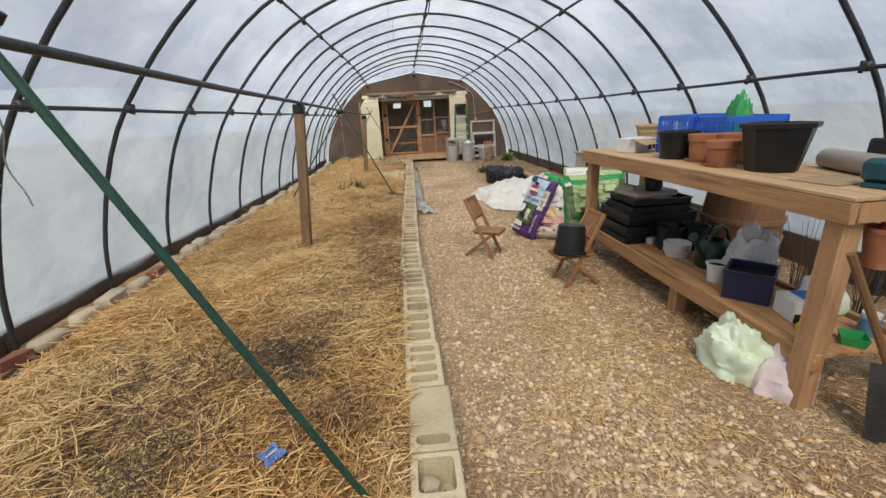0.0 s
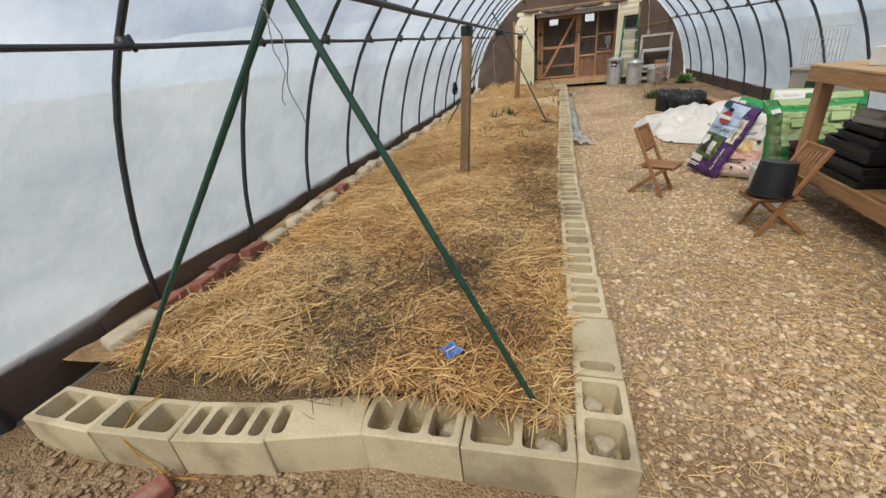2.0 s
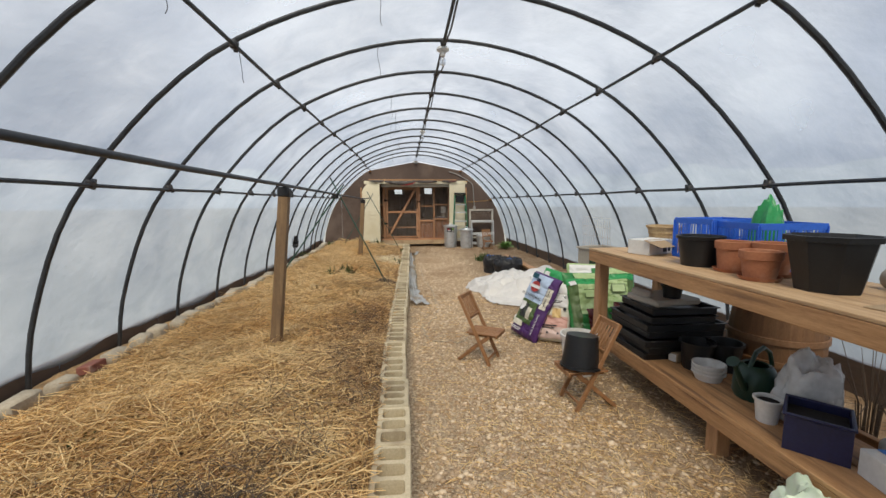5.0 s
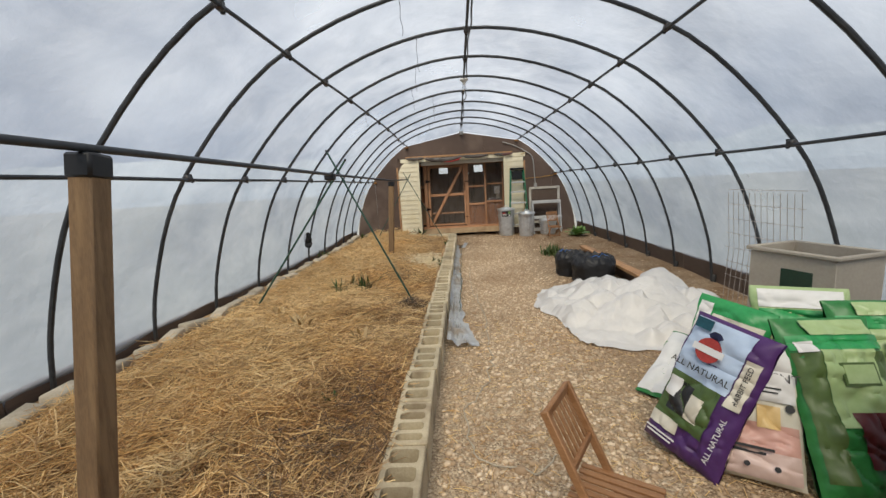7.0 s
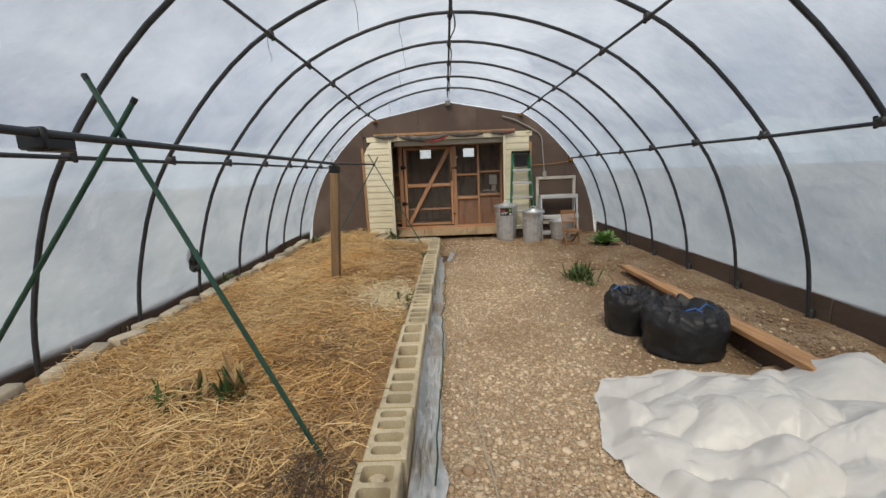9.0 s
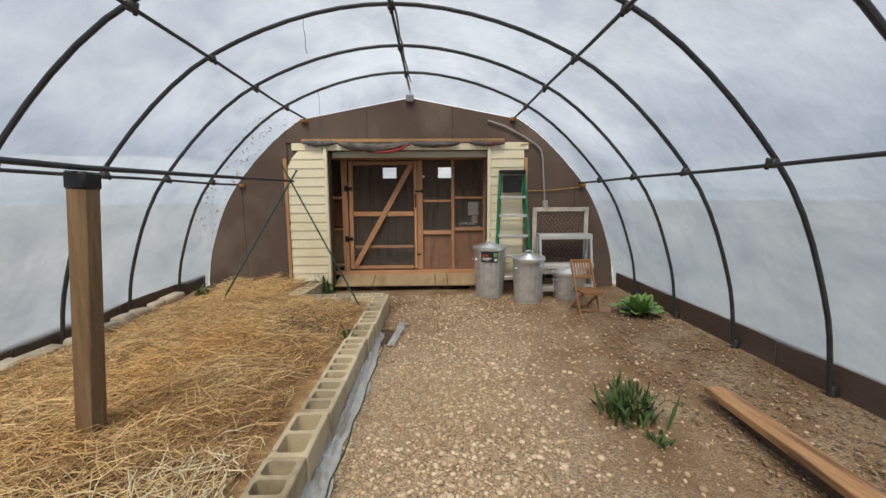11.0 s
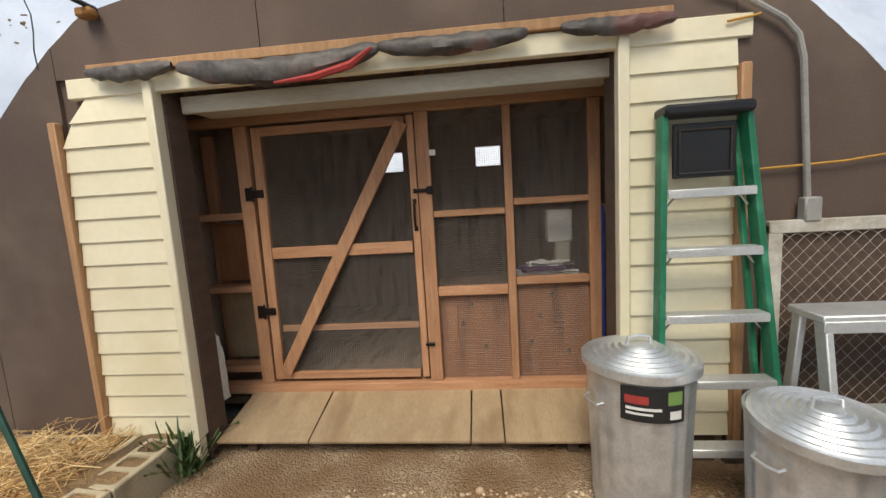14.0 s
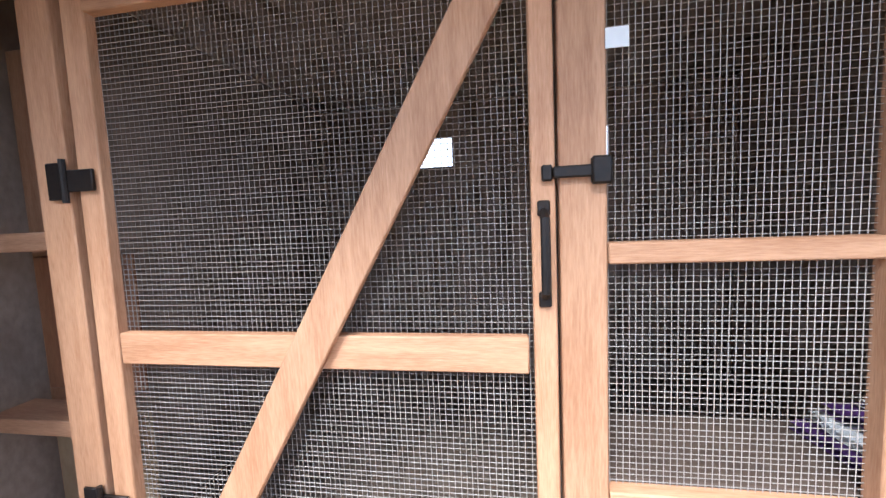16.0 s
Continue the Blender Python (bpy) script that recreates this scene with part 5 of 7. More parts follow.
part("spout", G().tube([(0.08, 0, 0.05), (0.16, 0, 0.14), (0.23, 0, 0.25)], [0.024, 0.017, 0.012], 10), M_GREENPL, wcan)
part("rose", G().tube([(0.225, 0, 0.245), (0.25, 0, 0.27)], [0.014, 0.034], 12), M_GREENPL, wcan)
wpot = pot("planter_pot", 1.56, 3.41, SZ, 0.048, 0.062, 0.13, M_WHITEPL, "small white pot filled with dark soil", 0.01)
part("soil", G().lathe([(0, 0.112), (0.055, 0.11)], 18), M_SOILBLACK, wpot)
tote2 = thing("storage_bin", "navy blue plastic bin filled with soil", "bin", pose(1.58, 3.17, SZ, 0, 0, -48) @ Matrix.Diagonal((0.72, 1.0, 0.97, 1)))
part("wall", G().box((-0.16, 0, 0.095), (0.008, 0.22, 0.19), bev=0.003).box((0.16, 0, 0.095), (0.008, 0.22, 0.19), bev=0.003).box((0, -0.11, 0.095), (0.328, 0.008, 0.19), bev=0.003).box((0, 0.11, 0.095), (0.328, 0.008, 0.19), bev=0.003).box((0, 0, 0.006), (0.32, 0.22, 0.012), bev=0.002), M_NAVY, tote2)
part("rim", G().box((-0.168, 0, 0.185), (0.016, 0.25, 0.014), bev=0.004).box((0.168, 0, 0.185), (0.016, 0.25, 0.014), bev=0.004).box((0, -0.118, 0.185), (0.35, 0.016, 0.014), bev=0.004).box((0, 0.118, 0.185), (0.35, 0.016, 0.014), bev=0.004), M_NAVY, tote2)
part("soil", G().box((0, 0, 0.14), (0.312, 0.212, 0.02), bev=0.004), M_SOILBLACK, tote2)
rumpled("plastic_bag", "crumpled grey translucent plastic bag on the shelf", "bag", 1.79, 3.40, SZ, 0.30, 0.26, 0.33, M_CLEARBAG, 2, 18)
wbox = thing("carton", "white carton with a blue side on the shelf", "box", pose(1.63, 2.88, SZ, 0, 0, -14))
part("body", G().box((0, 0, 0.06), (0.16, 0.17, 0.12), bev=0.003), M_WHITECARD, wbox)
part("blue_label", G().box((0.03, 0, 0.1205), (0.10, 0.16, 0.002), bev=0).box((0.0815, 0, 0.06), (0.002, 0.16, 0.11), bev=0), M_BLUEROPE, wbox, "blue printed label")
part("black_strip", G().box((-0.012, -0.0855, 0.03), (0.13, 0.002, 0.05), bev=0), M_INK, wbox)
sp = thing("spray_can", "yellow and black spray can lying on the shelf", "can", pose(1.50, 2.74, SZ + 0.024, 0, 90, 30))
part("can", G().lathe([(0, 0), (0.022, 0), (0.024, 0.004), (0.024, 0.11), (0.018, 0.125), (0, 0.125)], 18), material("yellow_label", (0.55, 0.50, 0.03), (0.45, 0.40, 0.02), 5, 0.4), sp)
part("cap", G().lathe([(0, 0.125), (0.018, 0.125), (0.017, 0.16), (0, 0.162)], 14), M_BLACK, sp, "black cap")
gtray = thing("green_tray", "small bright green plastic tray on the shelf end", "tray", pose(1.63, 2.60, SZ, 0, 0, 5))
part("tray", G().lathe([(0, 0), (0.055, 0), (0.07, 0.05), (0.074, 0.05), (0.06, -0.001 + 0.004), (0, 0.004)], 4), M_LIME, gtray, smooth=False)
jar = thing("blue_jar", "translucent blue jar with a white lid on the shelf", "jar", pose(1.78, 2.66, SZ))
part("glass", G().lathe([(0, 0), (0.04, 0), (0.042, 0.09), (0.034, 0.10), (0, 0.10)], 18), material("blue_jar_plastic", (0.10, 0.22, 0.36), (0.08, 0.17, 0.28), 5, 0.3), jar)
part("lid", G().lathe([(0.036, 0.098), (0.038, 0.12), (0, 0.121)], 18), M_WHITEPL, jar, "white lid")
rumpled("plastic_bag", "white plastic bag standing at the shelf back", "bag", 1.83, 2.95, SZ, 0.2, 0.22, 0.2, M_PALEBAG, 8, 14)
spk = thing("small_speaker", "small tan box speaker on the lower shelf", "speaker", pose(1.62, 4.23, SZ, 0, 0, 24))
part("case", G().box((0, 0, 0.035), (0.085, 0.07, 0.07), bev=0.006), M_CARD, spk)
part("front", G().box((-0.0445, 0, 0.035), (0.004, 0.055, 0.055), bev=0.002), M_WHITEPL, spk, "white front")
cord([(1.57, 4.30, SZ + 0.01), (1.52, 4.36, SZ + 0.06), (1.50, 4.42, SZ + 0.012), (1.55, 4.48, SZ + 0.008)], 0.003, "thin white wire curled beside the speaker", M_WHITEPL, 0.005)
for k in range(7):
    tr = thing("seed_tray", "black plastic seedling tray stacked on the shelf", "tray", pose(1.70 + 0.02 * math.sin(k * 2.3), 4.50 + 0.025 * math.cos(k * 1.9), SZ + 0.055 * k, 0, 0, 2.5 * math.sin(k * 3.1)), group="stacked trays")
    L, W = (0.60, 0.52) if k < 5 else (0.5, 0.44)
    part("tray_wall", G().box((-L / 2, 0, 0.026), (0.012, W, 0.052), bev=0.003).box((L / 2, 0, 0.026), (0.012, W, 0.052), bev=0.003).box((0, -W / 2, 0.026), (L, 0.012, 0.052), bev=0.003)
         .box((0, W / 2, 0.026), (L, 0.012, 0.052), bev=0.003).box((0, 0, 0.006), (L, W, 0.008), bev=0.002), M_BLACK, tr)
    part("tray_rim", G().box((-L / 2 - 0.008, 0, 0.05), (0.02, W + 0.03, 0.006), bev=0.002).box((L / 2 + 0.008, 0, 0.05), (0.02, W + 0.03, 0.006), bev=0.002).box((0, -W / 2 - 0.008, 0.05), (L, 0.02, 0.006), bev=0.002).box((0, W / 2 + 0.008, 0.05), (L, 0.02, 0.006), bev=0.002), M_BLACK, tr)
foam = thing("foam_tray", "broken pale grey foam tray on the black trays", "tray", pose(1.66, 4.48, SZ + 0.385, 0, 0, 8), geo=G().box((0, 0, 0.03), (0.40, 0.34, 0.05), bev=0.012).box((-0.15, 0.05, 0.07), (0.06, 0.2, 0.06), bev=0.015), mat=M_TOTE)
pot("nursery_pot", 1.68, 4.40, SZ + 0.44, 0.06, 0.075, 0.10, M_BLACK, "small black nursery pot on the foam tray", 0.01)
for k, (x, y) in enumerate(((1.66, 4.06), (1.84, 4.02))):
    pot("nursery_pot", x + 0.02, y + 0.04, SZ, 0.085, 0.11, 0.2, M_BLACK, "black plastic nursery pot beside the trays", 0.015)
M_HOOPBAND = material("dull_brown_hoop", (0.34, 0.19, 0.10), (0.22, 0.11, 0.055), 7, 0.6, 0.2, 0.2, 50)
barrel = thing("wooden_barrel", "old brown half barrel standing behind the bench", "barrel", pose(2.38, 4.2, 0.0))
part("tub", G().lathe([(0, 0)] + [(0.245 + 0.05 * math.sin(math.pi * k / 10), 0.86 * k / 10) for k in range(11)] + [(0.235, 0.86), (0.23, 0.80), (0, 0.80)], 24), M_BARREL, barrel, smooth=False)
for z in (0.1, 0.36, 0.52, 0.76):
    r = 0.247 + 0.05 * math.sin(math.pi * z / 0.86)
    part("hoop_band", G().lathe([(r, z - 0.022), (r + 0.012, z - 0.02), (r + 0.012, z + 0.02), (r, z + 0.022)], 32), M_HOOPBAND, barrel, "dull brown barrel hoop")
# carrier bag, tools and shovel beside the near leg
rumpled("carrier_bag", "white and pale green carrier bag on the gravel", "bag", 1.33, 2.90, 0.0, 0.30, 0.40, 0.27, M_MINTBAG, 6, 30, 14, 0.8, rough=0.32)
rumpled("carrier_bag", "thin white and pink carrier bag on the gravel", "bag", 1.44, 2.72, 0.0, 0.30, 0.30, 0.22, material("pink_white_plastic", (0.74, 0.66, 0.66), (0.66, 0.52, 0.54), 4, 0.45, 0, 0.15, 30), 12, 16)
for x2, y2, h2 in ((2.20, 3.25, 0.62), (2.24, 3.45, 0.7), (2.18, 3.02, 0.55)):
    stalks = G()
    for k in range(26):
        a, t2 = 2.4 * k, 0.25 + 0.5 * ((k * 7) % 11) / 11
        stalks.tube([(0.03 * math.cos(a), 0.03 * math.sin(a), 0), (0.09 * math.cos(a) * t2, 0.09 * math.sin(a) * t2, h2 * 0.5), (0.26 * math.cos(a) * t2, 0.26 * math.sin(a) * t2, h2 * (0.7 + 0.3 * math.sin(k * 1.7)))], [0.004, 0.003, 0.0015], 4)
    thing("dry_stalks", "clump of dry brown weed stalks behind the bench", "dead weeds", pose(x2, y2, 0.0), kind="stuff", geo=stalks, mat=M_WEED)
shovel = thing("shovel", "old wooden handled shovel leaning on the bench end", "shovel")
part("handle", G().tube([(1.283, 2.44, 0.86), (1.53, 2.37, 0.35)], 0.017, 8), M_BARREL, shovel)
part("blade", G().sheet(8, 10, lambda u, v: (1.54 + 0.16 * (u - 0.5) * (1 - 0.5 * max(0, 0.35 - v)), 2.36 - 0.06 * (1 - v) + 0.03 * (2 * u - 1) ** 2, 0.01 + 0.36 * v)), M_COUPLER, shovel, "dull rusty steel blade")
holder = thing("tool_pot", "terracotta coloured pot of red handled tools on the leg", "tool holder", pose(1.56, 2.55, 0.74))
part("pot", G().lathe([(0, 0), (0.045, 0), (0.07, 0.16), (0.074, 0.16), (0.074, 0.18), (0.066, 0.18), (0.04, 0.01), (0, 0.01)], 20), M_TERRA, holder)
for dx, dy, a in ((-0.02, 0.01, 6), (0.015, -0.01, -5), (0.03, 0.02, 10)):
    part("tool_handle", G().tube([(dx, dy, 0.03), (dx + 0.012 * a / 6, dy, 0.16), (dx + 0.022 * a / 6, dy, 0.27)], [0.009, 0.013, 0.01], 8), M_RED, holder, "red tool handle")

# ---- folding chairs ----
def folding_chair(m, label):
    ob = thing("folding_chair", label, "chair", m, group="small folding chairs")
    w = 0.125
    for s in (-1, 1):
        part("stile", G().beam((s * w, -0.175, 0.625), (s * w, 0.135, 0.0), 0.02, 0.032, 0.004, (0, 1, 0)), M_CHAIR, ob)
        part("leg", G().beam((s * (w - 0.024), 0.125, 0.268), (s * (w - 0.024), -0.19, 0.0), 0.02, 0.03, 0.004, (0, 1, 0)), M_CHAIR, ob)
        part("seat_rail", G().beam((s * (w - 0.046), -0.09, 0.262), (s * (w - 0.046), 0.185, 0.268), 0.018, 0.026, 0.003), M_CHAIR, ob)
    part("crest_rail", G().beam((-w, -0.172, 0.605), (w, -0.172, 0.605), 0.02, 0.045, 0.005), M_CHAIR, ob)
    part("lower_back_rail", G().beam((-w, -0.077, 0.42), (w, -0.077, 0.42), 0.018, 0.032, 0.004), M_CHAIR, ob)
    for k in range(6):
        x = -0.088 + 0.0352 * k
        part("back_slat", G().beam((x, -0.165, 0.59), (x, -0.083, 0.43), 0.02, 0.008, 0.002, (0, 1, 0)), M_CHAIR, ob)
    for k in range(7):
        x = -0.108 + 0.036 * k
        part("seat_slat", G().beam((x, -0.105, 0.283), (x, 0.20, 0.286), 0.025, 0.012, 0.003), M_CHAIR, ob)
    part("seat_front", G().beam((-w + 0.004, 0.19, 0.268), (w - 0.004, 0.19, 0.268), 0.016, 0.024, 0.003), M_CHAIR, ob)
    part("foot_rail", G().beam((-w, 0.11, 0.055), (w, 0.11, 0.055), 0.014, 0.022, 0.003), M_CHAIR, ob)
    part("foot_rail", G().beam((-w + 0.02, -0.155, 0.03), (w - 0.02, -0.155, 0.03), 0.014, 0.022, 0.003), M_CHAIR, ob)
    return ob


folding_chair(pose(0.33, 5.17, 0.004, 0, 0, -122), "small brown slatted wooden folding chair on the gravel")
folding_chair(pose(0.95, 4.27, 0.004, 0, 0, 94), "small brown folding chair with buckets on its seat")
folding_chair(pose(2.17, 13.82, 0.012, 0, 0, 186), "small light brown folding chair beside galvanised cans")
bucket = thing("white_bucket", "white plastic bucket standing behind the folding chair", "bucket", pose(1.13, 4.80, 0.004, 0, 0, 0))
part("wall", G().lathe([(0, 0), (0.125, 0), (0.152, 0.31), (0.162, 0.315), (0.164, 0.345), (0.15, 0.347), (0.122, 0.012), (0, 0.012)], 28), M_WHITEPL, bucket)
pot("nursery_pot", 0, 0, 0, 0.11, 0.135, 0.235, M_BLACK, "black nursery pot tipped upside down on the chair", 0.012, m=pose(0.90, 4.25, 0.535, 174, 5, 0))

# ---- feed bags ----
def feed_bag(name, label, m, w, h, d, base_mat, bands, seed):
    """A filled sack standing on its lower edge; bands: print areas (x0, x1, z0, z1, material)."""
    ob = thing(name, label, "feed bag", m, group="feed bags")

    def face(x, z, s):
        u, v = x / (w / 2), z / h
        full = max(0.0, (1 - abs(u) ** 2.6)) ** 0.55 * max(0.0, min(1, v * 9)) ** 0.5 * (max(0.0, 1 - max(0.0, v - 0.78) / 0.22) ** 0.7)
        bump = 0.035 * noise.noise((x * 5 + seed, z * 5, s)) + 0.022 * abs(noise.noise((x * 11, z * 9 + seed, s))) - 0.014 * (1 - abs(noise.noise((x * 7 + z * 5, z * 12 + seed, s + 3)))) ** 6
        return s * (0.006 + full * d / 2 + bump * (0.3 + full))

    g = G()
    nu, nv = 44, 60
    for s in (-1, 1):
        k = G().sheet(nu, nv, lambda u, v: ((u - 0.5) * w * (1 - 0.05 * math.sin(v * 3.1) + 0.05 * noise.noise((v * 6, seed, 0))), face((u - 0.5) * w, v * h, s), v * h))
        if s > 0:
            k.f = [q[::-1] for q in k.f]
        g.add(k.v, k.f)
    part("sack", g, base_mat, ob)
    for name2, x0, x1, z0, z1, mt in bands:
        k = G().sheet(24, 24, lambda u, v: ((x0 + (x1 - x0) * u) * (1 - 0.05 * math.sin((z0 + (z1 - z0) * v) / h * 3.1)), face(x0 + (x1 - x0) * u, z0 + (z1 - z0) * v, -1) - 0.005 - 0.002 * bands.index((name2, x0, x1, z0, z1, mt)), z0 + (z1 - z0) * v))
        part(name2, k, mt, ob)
    return ob, face


def leaning(bottom, top, right):
    """A sack's stance: its foot, the middle of its upper edge and the way its width runs."""
    b, z = Vector(bottom), (Vector(top) - Vector(bottom)).normalized()
    x = Vector(right)
    x = (x - z * x.dot(z)).normalized()
    m = Matrix((x, z.cross(x), z)).transposed().to_4x4()
    m.translation = b
    return m


def print_bars(parent, face, x, z, w, rows, mat=None, size=0.010, step=0.02):
    for k in range(rows):
        part("text_bar", G().box((0, 0, 0), (w * (1 - 0.16 * (k % 3)), 0.002, size), bev=0), mat or M_INK, parent,
             m=Matrix.Translation((x, face(x, z - step * k, -1) - 0.014, z - step * k)))


pbag, pf = feed_bag("feed_bag", "purple and pale blue feed sack leaning on others", leaning((0.90, 5.71, 0.02), (1.19, 5.75, 0.67), (0.24, -0.57, -0.11)), 0.41, 0.73, 0.13, M_PURPLE,
                    [("print_panel", -0.185, 0.115, 0.40, 0.71, M_SKYPRINT), ("photo_panel", -0.185, 0.10, 0.15, 0.40, M_OLIVE), ("dark_patch", -0.13, -0.02, 0.20, 0.36, M_INK), ("cream_shape", -0.02, 0.05, 0.20, 0.33, M_CREAM),
                     ("side_strip", 0.125, 0.185, 0.36, 0.60, M_CREAM), ("white_tag", -0.17, -0.10, 0.27, 0.37, M_PAPER), ("cream_band", -0.18, -0.02, 0.10, 0.16, M_CREAM)], 3)
lettering("ALL NATURAL", 0.046, pose(-0.03, pf(-0.03, 0.455, -1) - 0.026, 0.455, 90, 0, 0), M_INK, pbag)
lettering("ALL NATURAL", 0.036, pose(0.15, pf(0.15, 0.2, -1) - 0.012, 0.19, 90, -90, 0), M_PAPER, pbag)
lettering("RABBIT FEED", 0.034, pose(0.155, pf(0.155, 0.48, -1) - 0.026, 0.48, 90, -90, 0), M_INK, pbag)
part("emblem", G().lathe([(0, 0), (0.062, 0.0), (0.062, 0.002), (0, 0.002)], 20), M_RED, pbag, "red round emblem", m=pose(-0.03, pf(-0.03, 0.565, -1) - 0.022, 0.565, 90, 0, 0))
part("emblem_bar", G().box((0, 0, 0), (0.15, 0.003, 0.034), bev=0), M_PAPER, pbag, m=Matrix.Translation((-0.03, pf(-0.03, 0.565, -1) - 0.027, 0.565)))
for a in range(3):
    part("emblem_star", G().box((0, 0, 0), (0.028, 0.002, 0.075), bev=0), M_NAVY, pbag, "dark star points", m=pose(-0.03, pf(-0.03, 0.625, -1) - 0.030, 0.625, 0, -45 + 45 * a, 0))
part("top_patch", G().box((0, 0, 0), (0.085, 0.003, 0.055), bev=0), M_TEAL, pbag, m=Matrix.Translation((-0.12, pf(-0.12, 0.68, -1) - 0.024, 0.68)))
print_bars(pbag, pf, -0.08, 0.075, 0.16, 2, M_PAPER, 0.008, 0.018)
kbag, kf = feed_bag("feed_bag", "cream and salmon pink feed sack leaning on others", leaning((1.14, 5.54, 0.02), (1.27, 5.79, 0.56), (0.30, -0.21, 0.0)), 0.41, 0.66, 0.15, M_CREAM,
                    [("pink_panel", -0.19, 0.19, 0.14, 0.26, M_PINK), ("pale_panel", -0.19, 0.19, 0.02, 0.14, M_PALEPINK), ("white_panel", -0.18, 0.18, 0.36, 0.62, M_PAPER), ("yellow_shape", 0.03, 0.12, 0.24, 0.34, M_STRAWPRINT)], 8)
lettering("INGREDIENT", 0.056, pose(0.03, kf(0.03, 0.47, -1) - 0.022, 0.47, 90, 0, 0), M_INK, kbag)
print_bars(kbag, kf, 0.04, 0.42, 0.16, 2, None, 0.008, 0.02)
print_bars(kbag, kf, -0.02, 0.15, 0.22, 2, None, 0.012, 0.022)
for k in range(3):
    part("round_mark", G().lathe([(0, 0), (0.012, 0), (0.012, 0.002), (0, 0.002)], 12), M_INK, kbag, m=pose(-0.12 + 0.11 * k, kf(-0.12 + 0.11 * k, 0.075, -1) - 0.016, 0.075, 90, 0, 0))
part("round_mark", G().lathe([(0, 0), (0.018, 0), (0.018, 0.002), (0, 0.002)], 14), M_INK, kbag, m=pose(0.15, kf(0.15, 0.34, -1) - 0.018, 0.34, 90, 0, 0))
for foot, top, right, sd in (((1.56, 5.38, 0.02), (1.575, 5.77, 0.70), (1, 0.03, 0.05), 15), ((1.96, 5.60, 0.02), (2.02, 5.95, 0.70), (1, -0.25, 0), 21)):
    gbag, gf = feed_bag("feed_bag", "glossy green feed sack with a pale label", leaning(foot, top, right), 0.46, 0.79, 0.16, M_BAGGREEN,
                        [("olive_strip", -0.21, -0.12, 0.08, 0.62, M_OLIVE), ("olive_strip", 0.13, 0.21, 0.08, 0.62, M_OLIVE), ("label_panel", -0.12, 0.13, 0.30, 0.63, M_PALEGREEN), ("green_panel", -0.21, 0.21, 0.63, 0.70, M_LIME),
                         ("maroon_shape", -0.06, 0.10, 0.14, 0.36, M_MAROON), ("white_tag", -0.19, -0.13, 0.62, 0.67, M_PAPER), ("pale_top", -0.12, 0.18, 0.70, 0.775, M_PALEGREEN)], sd)
    part("label_frame", G().box((0, 0, 0), (0.15, 0.003, 0.10), bev=0), M_OLIVE, gbag, m=Matrix.Translation((0.02, gf(0.02, 0.52, -1) - 0.022, 0.52)))
    part("label_inset", G().box((0, 0, 0), (0.13, 0.003, 0.08), bev=0), M_PALEGREEN, gbag, m=Matrix.Translation((0.02, gf(0.02, 0.52, -1) - 0.026, 0.52)))
    print_bars(gbag, gf, 0.02, 0.535, 0.10, 2, M_MAROON, 0.008, 0.022)
feed_bag("feed_bag", "bright green sack slumped behind the purple one", leaning((1.30, 6.18, 0.02), (1.50, 6.22, 0.62), (0.5, -0.75, 0)), 0.42, 0.66, 0.14, M_LIME,
         [("pale_panel", -0.10, 0.19, 0.30, 0.56, M_CREAM), ("pale_panel", -0.19, -0.11, 0.42, 0.62, M_PAPER)], 41)
feed_bag("feed_bag", "pale green and white sack slumped behind others", leaning((1.74, 5.98, 0.02), (1.84, 6.22, 0.74), (1, -0.45, 0)), 0.46, 0.76, 0.14, M_PALEGREEN,
         [("green_panel", -0.2, 0.2, 0.52, 0.62, M_LIME), ("white_panel", -0.2, 0.2, 0.63, 0.74, M_PAPER)], 47)
fbag, ff = feed_bag("feed_bag", "green and white empty sack lying behind the others", pose(1.10, 6.20, 0.03, -66, 0, -50), 0.42, 0.62, 0.08, M_BAGGREEN,
                    [("white_panel", -0.205, -0.04, 0.02, 0.60, M_PAPER), ("dark_panel", -0.04, 0.05, 0.02, 0.58, M_GREENPL), ("olive_panel", 0.05, 0.2, 0.05, 0.55, M_OLIVE)], 30)
# grey tote and wire panel behind the sacks
tote = thing("storage_tote", "large grey beige plastic tote without a lid", "tote", pose(2.30, 6.66, 0.0, 0, 0, -74))
for sx, sy, lx, ly in ((-0.27, 0, 0.01, 0.42), (0.27, 0, 0.01, 0.42), (0, -0.21, 0.55, 0.01), (0, 0.21, 0.55, 0.01)):
    part("side", G().box((sx, sy, 0.44), (lx, ly, 0.87), bev=0.004), M_TOTE, tote)
part("bottom", G().box((0, 0, 0.008), (0.54, 0.42, 0.014), bev=0.003), M_TOTE, tote)
part("rim", G().box((0, -0.222, 0.865), (0.60, 0.03, 0.03), bev=0.008).box((0, 0.222, 0.865), (0.60, 0.03, 0.03), bev=0.008).box((-0.285, 0, 0.865), (0.03, 0.46, 0.03), bev=0.008).box((0.285, 0, 0.865), (0.03, 0.46, 0.03), bev=0.008), M_TOTE, tote)
part("recess", G().box((0.05, -0.2165, 0.66), (0.20, 0.006, 0.18), bev=0.002), M_GREENPL, tote, "dark grey recessed panel")
cage = thing("fence_section", "thin grey wire fence section leaning on the greenhouse side", "wire fence")
for k in range(13):
    y = 7.18 + 0.075 * k
    part("wire", G().tube([(2.62, y, 0.03), (2.66, y, 0.65), (2.62, y, 1.22)], 0.0024, 5), M_WIRE, cage)
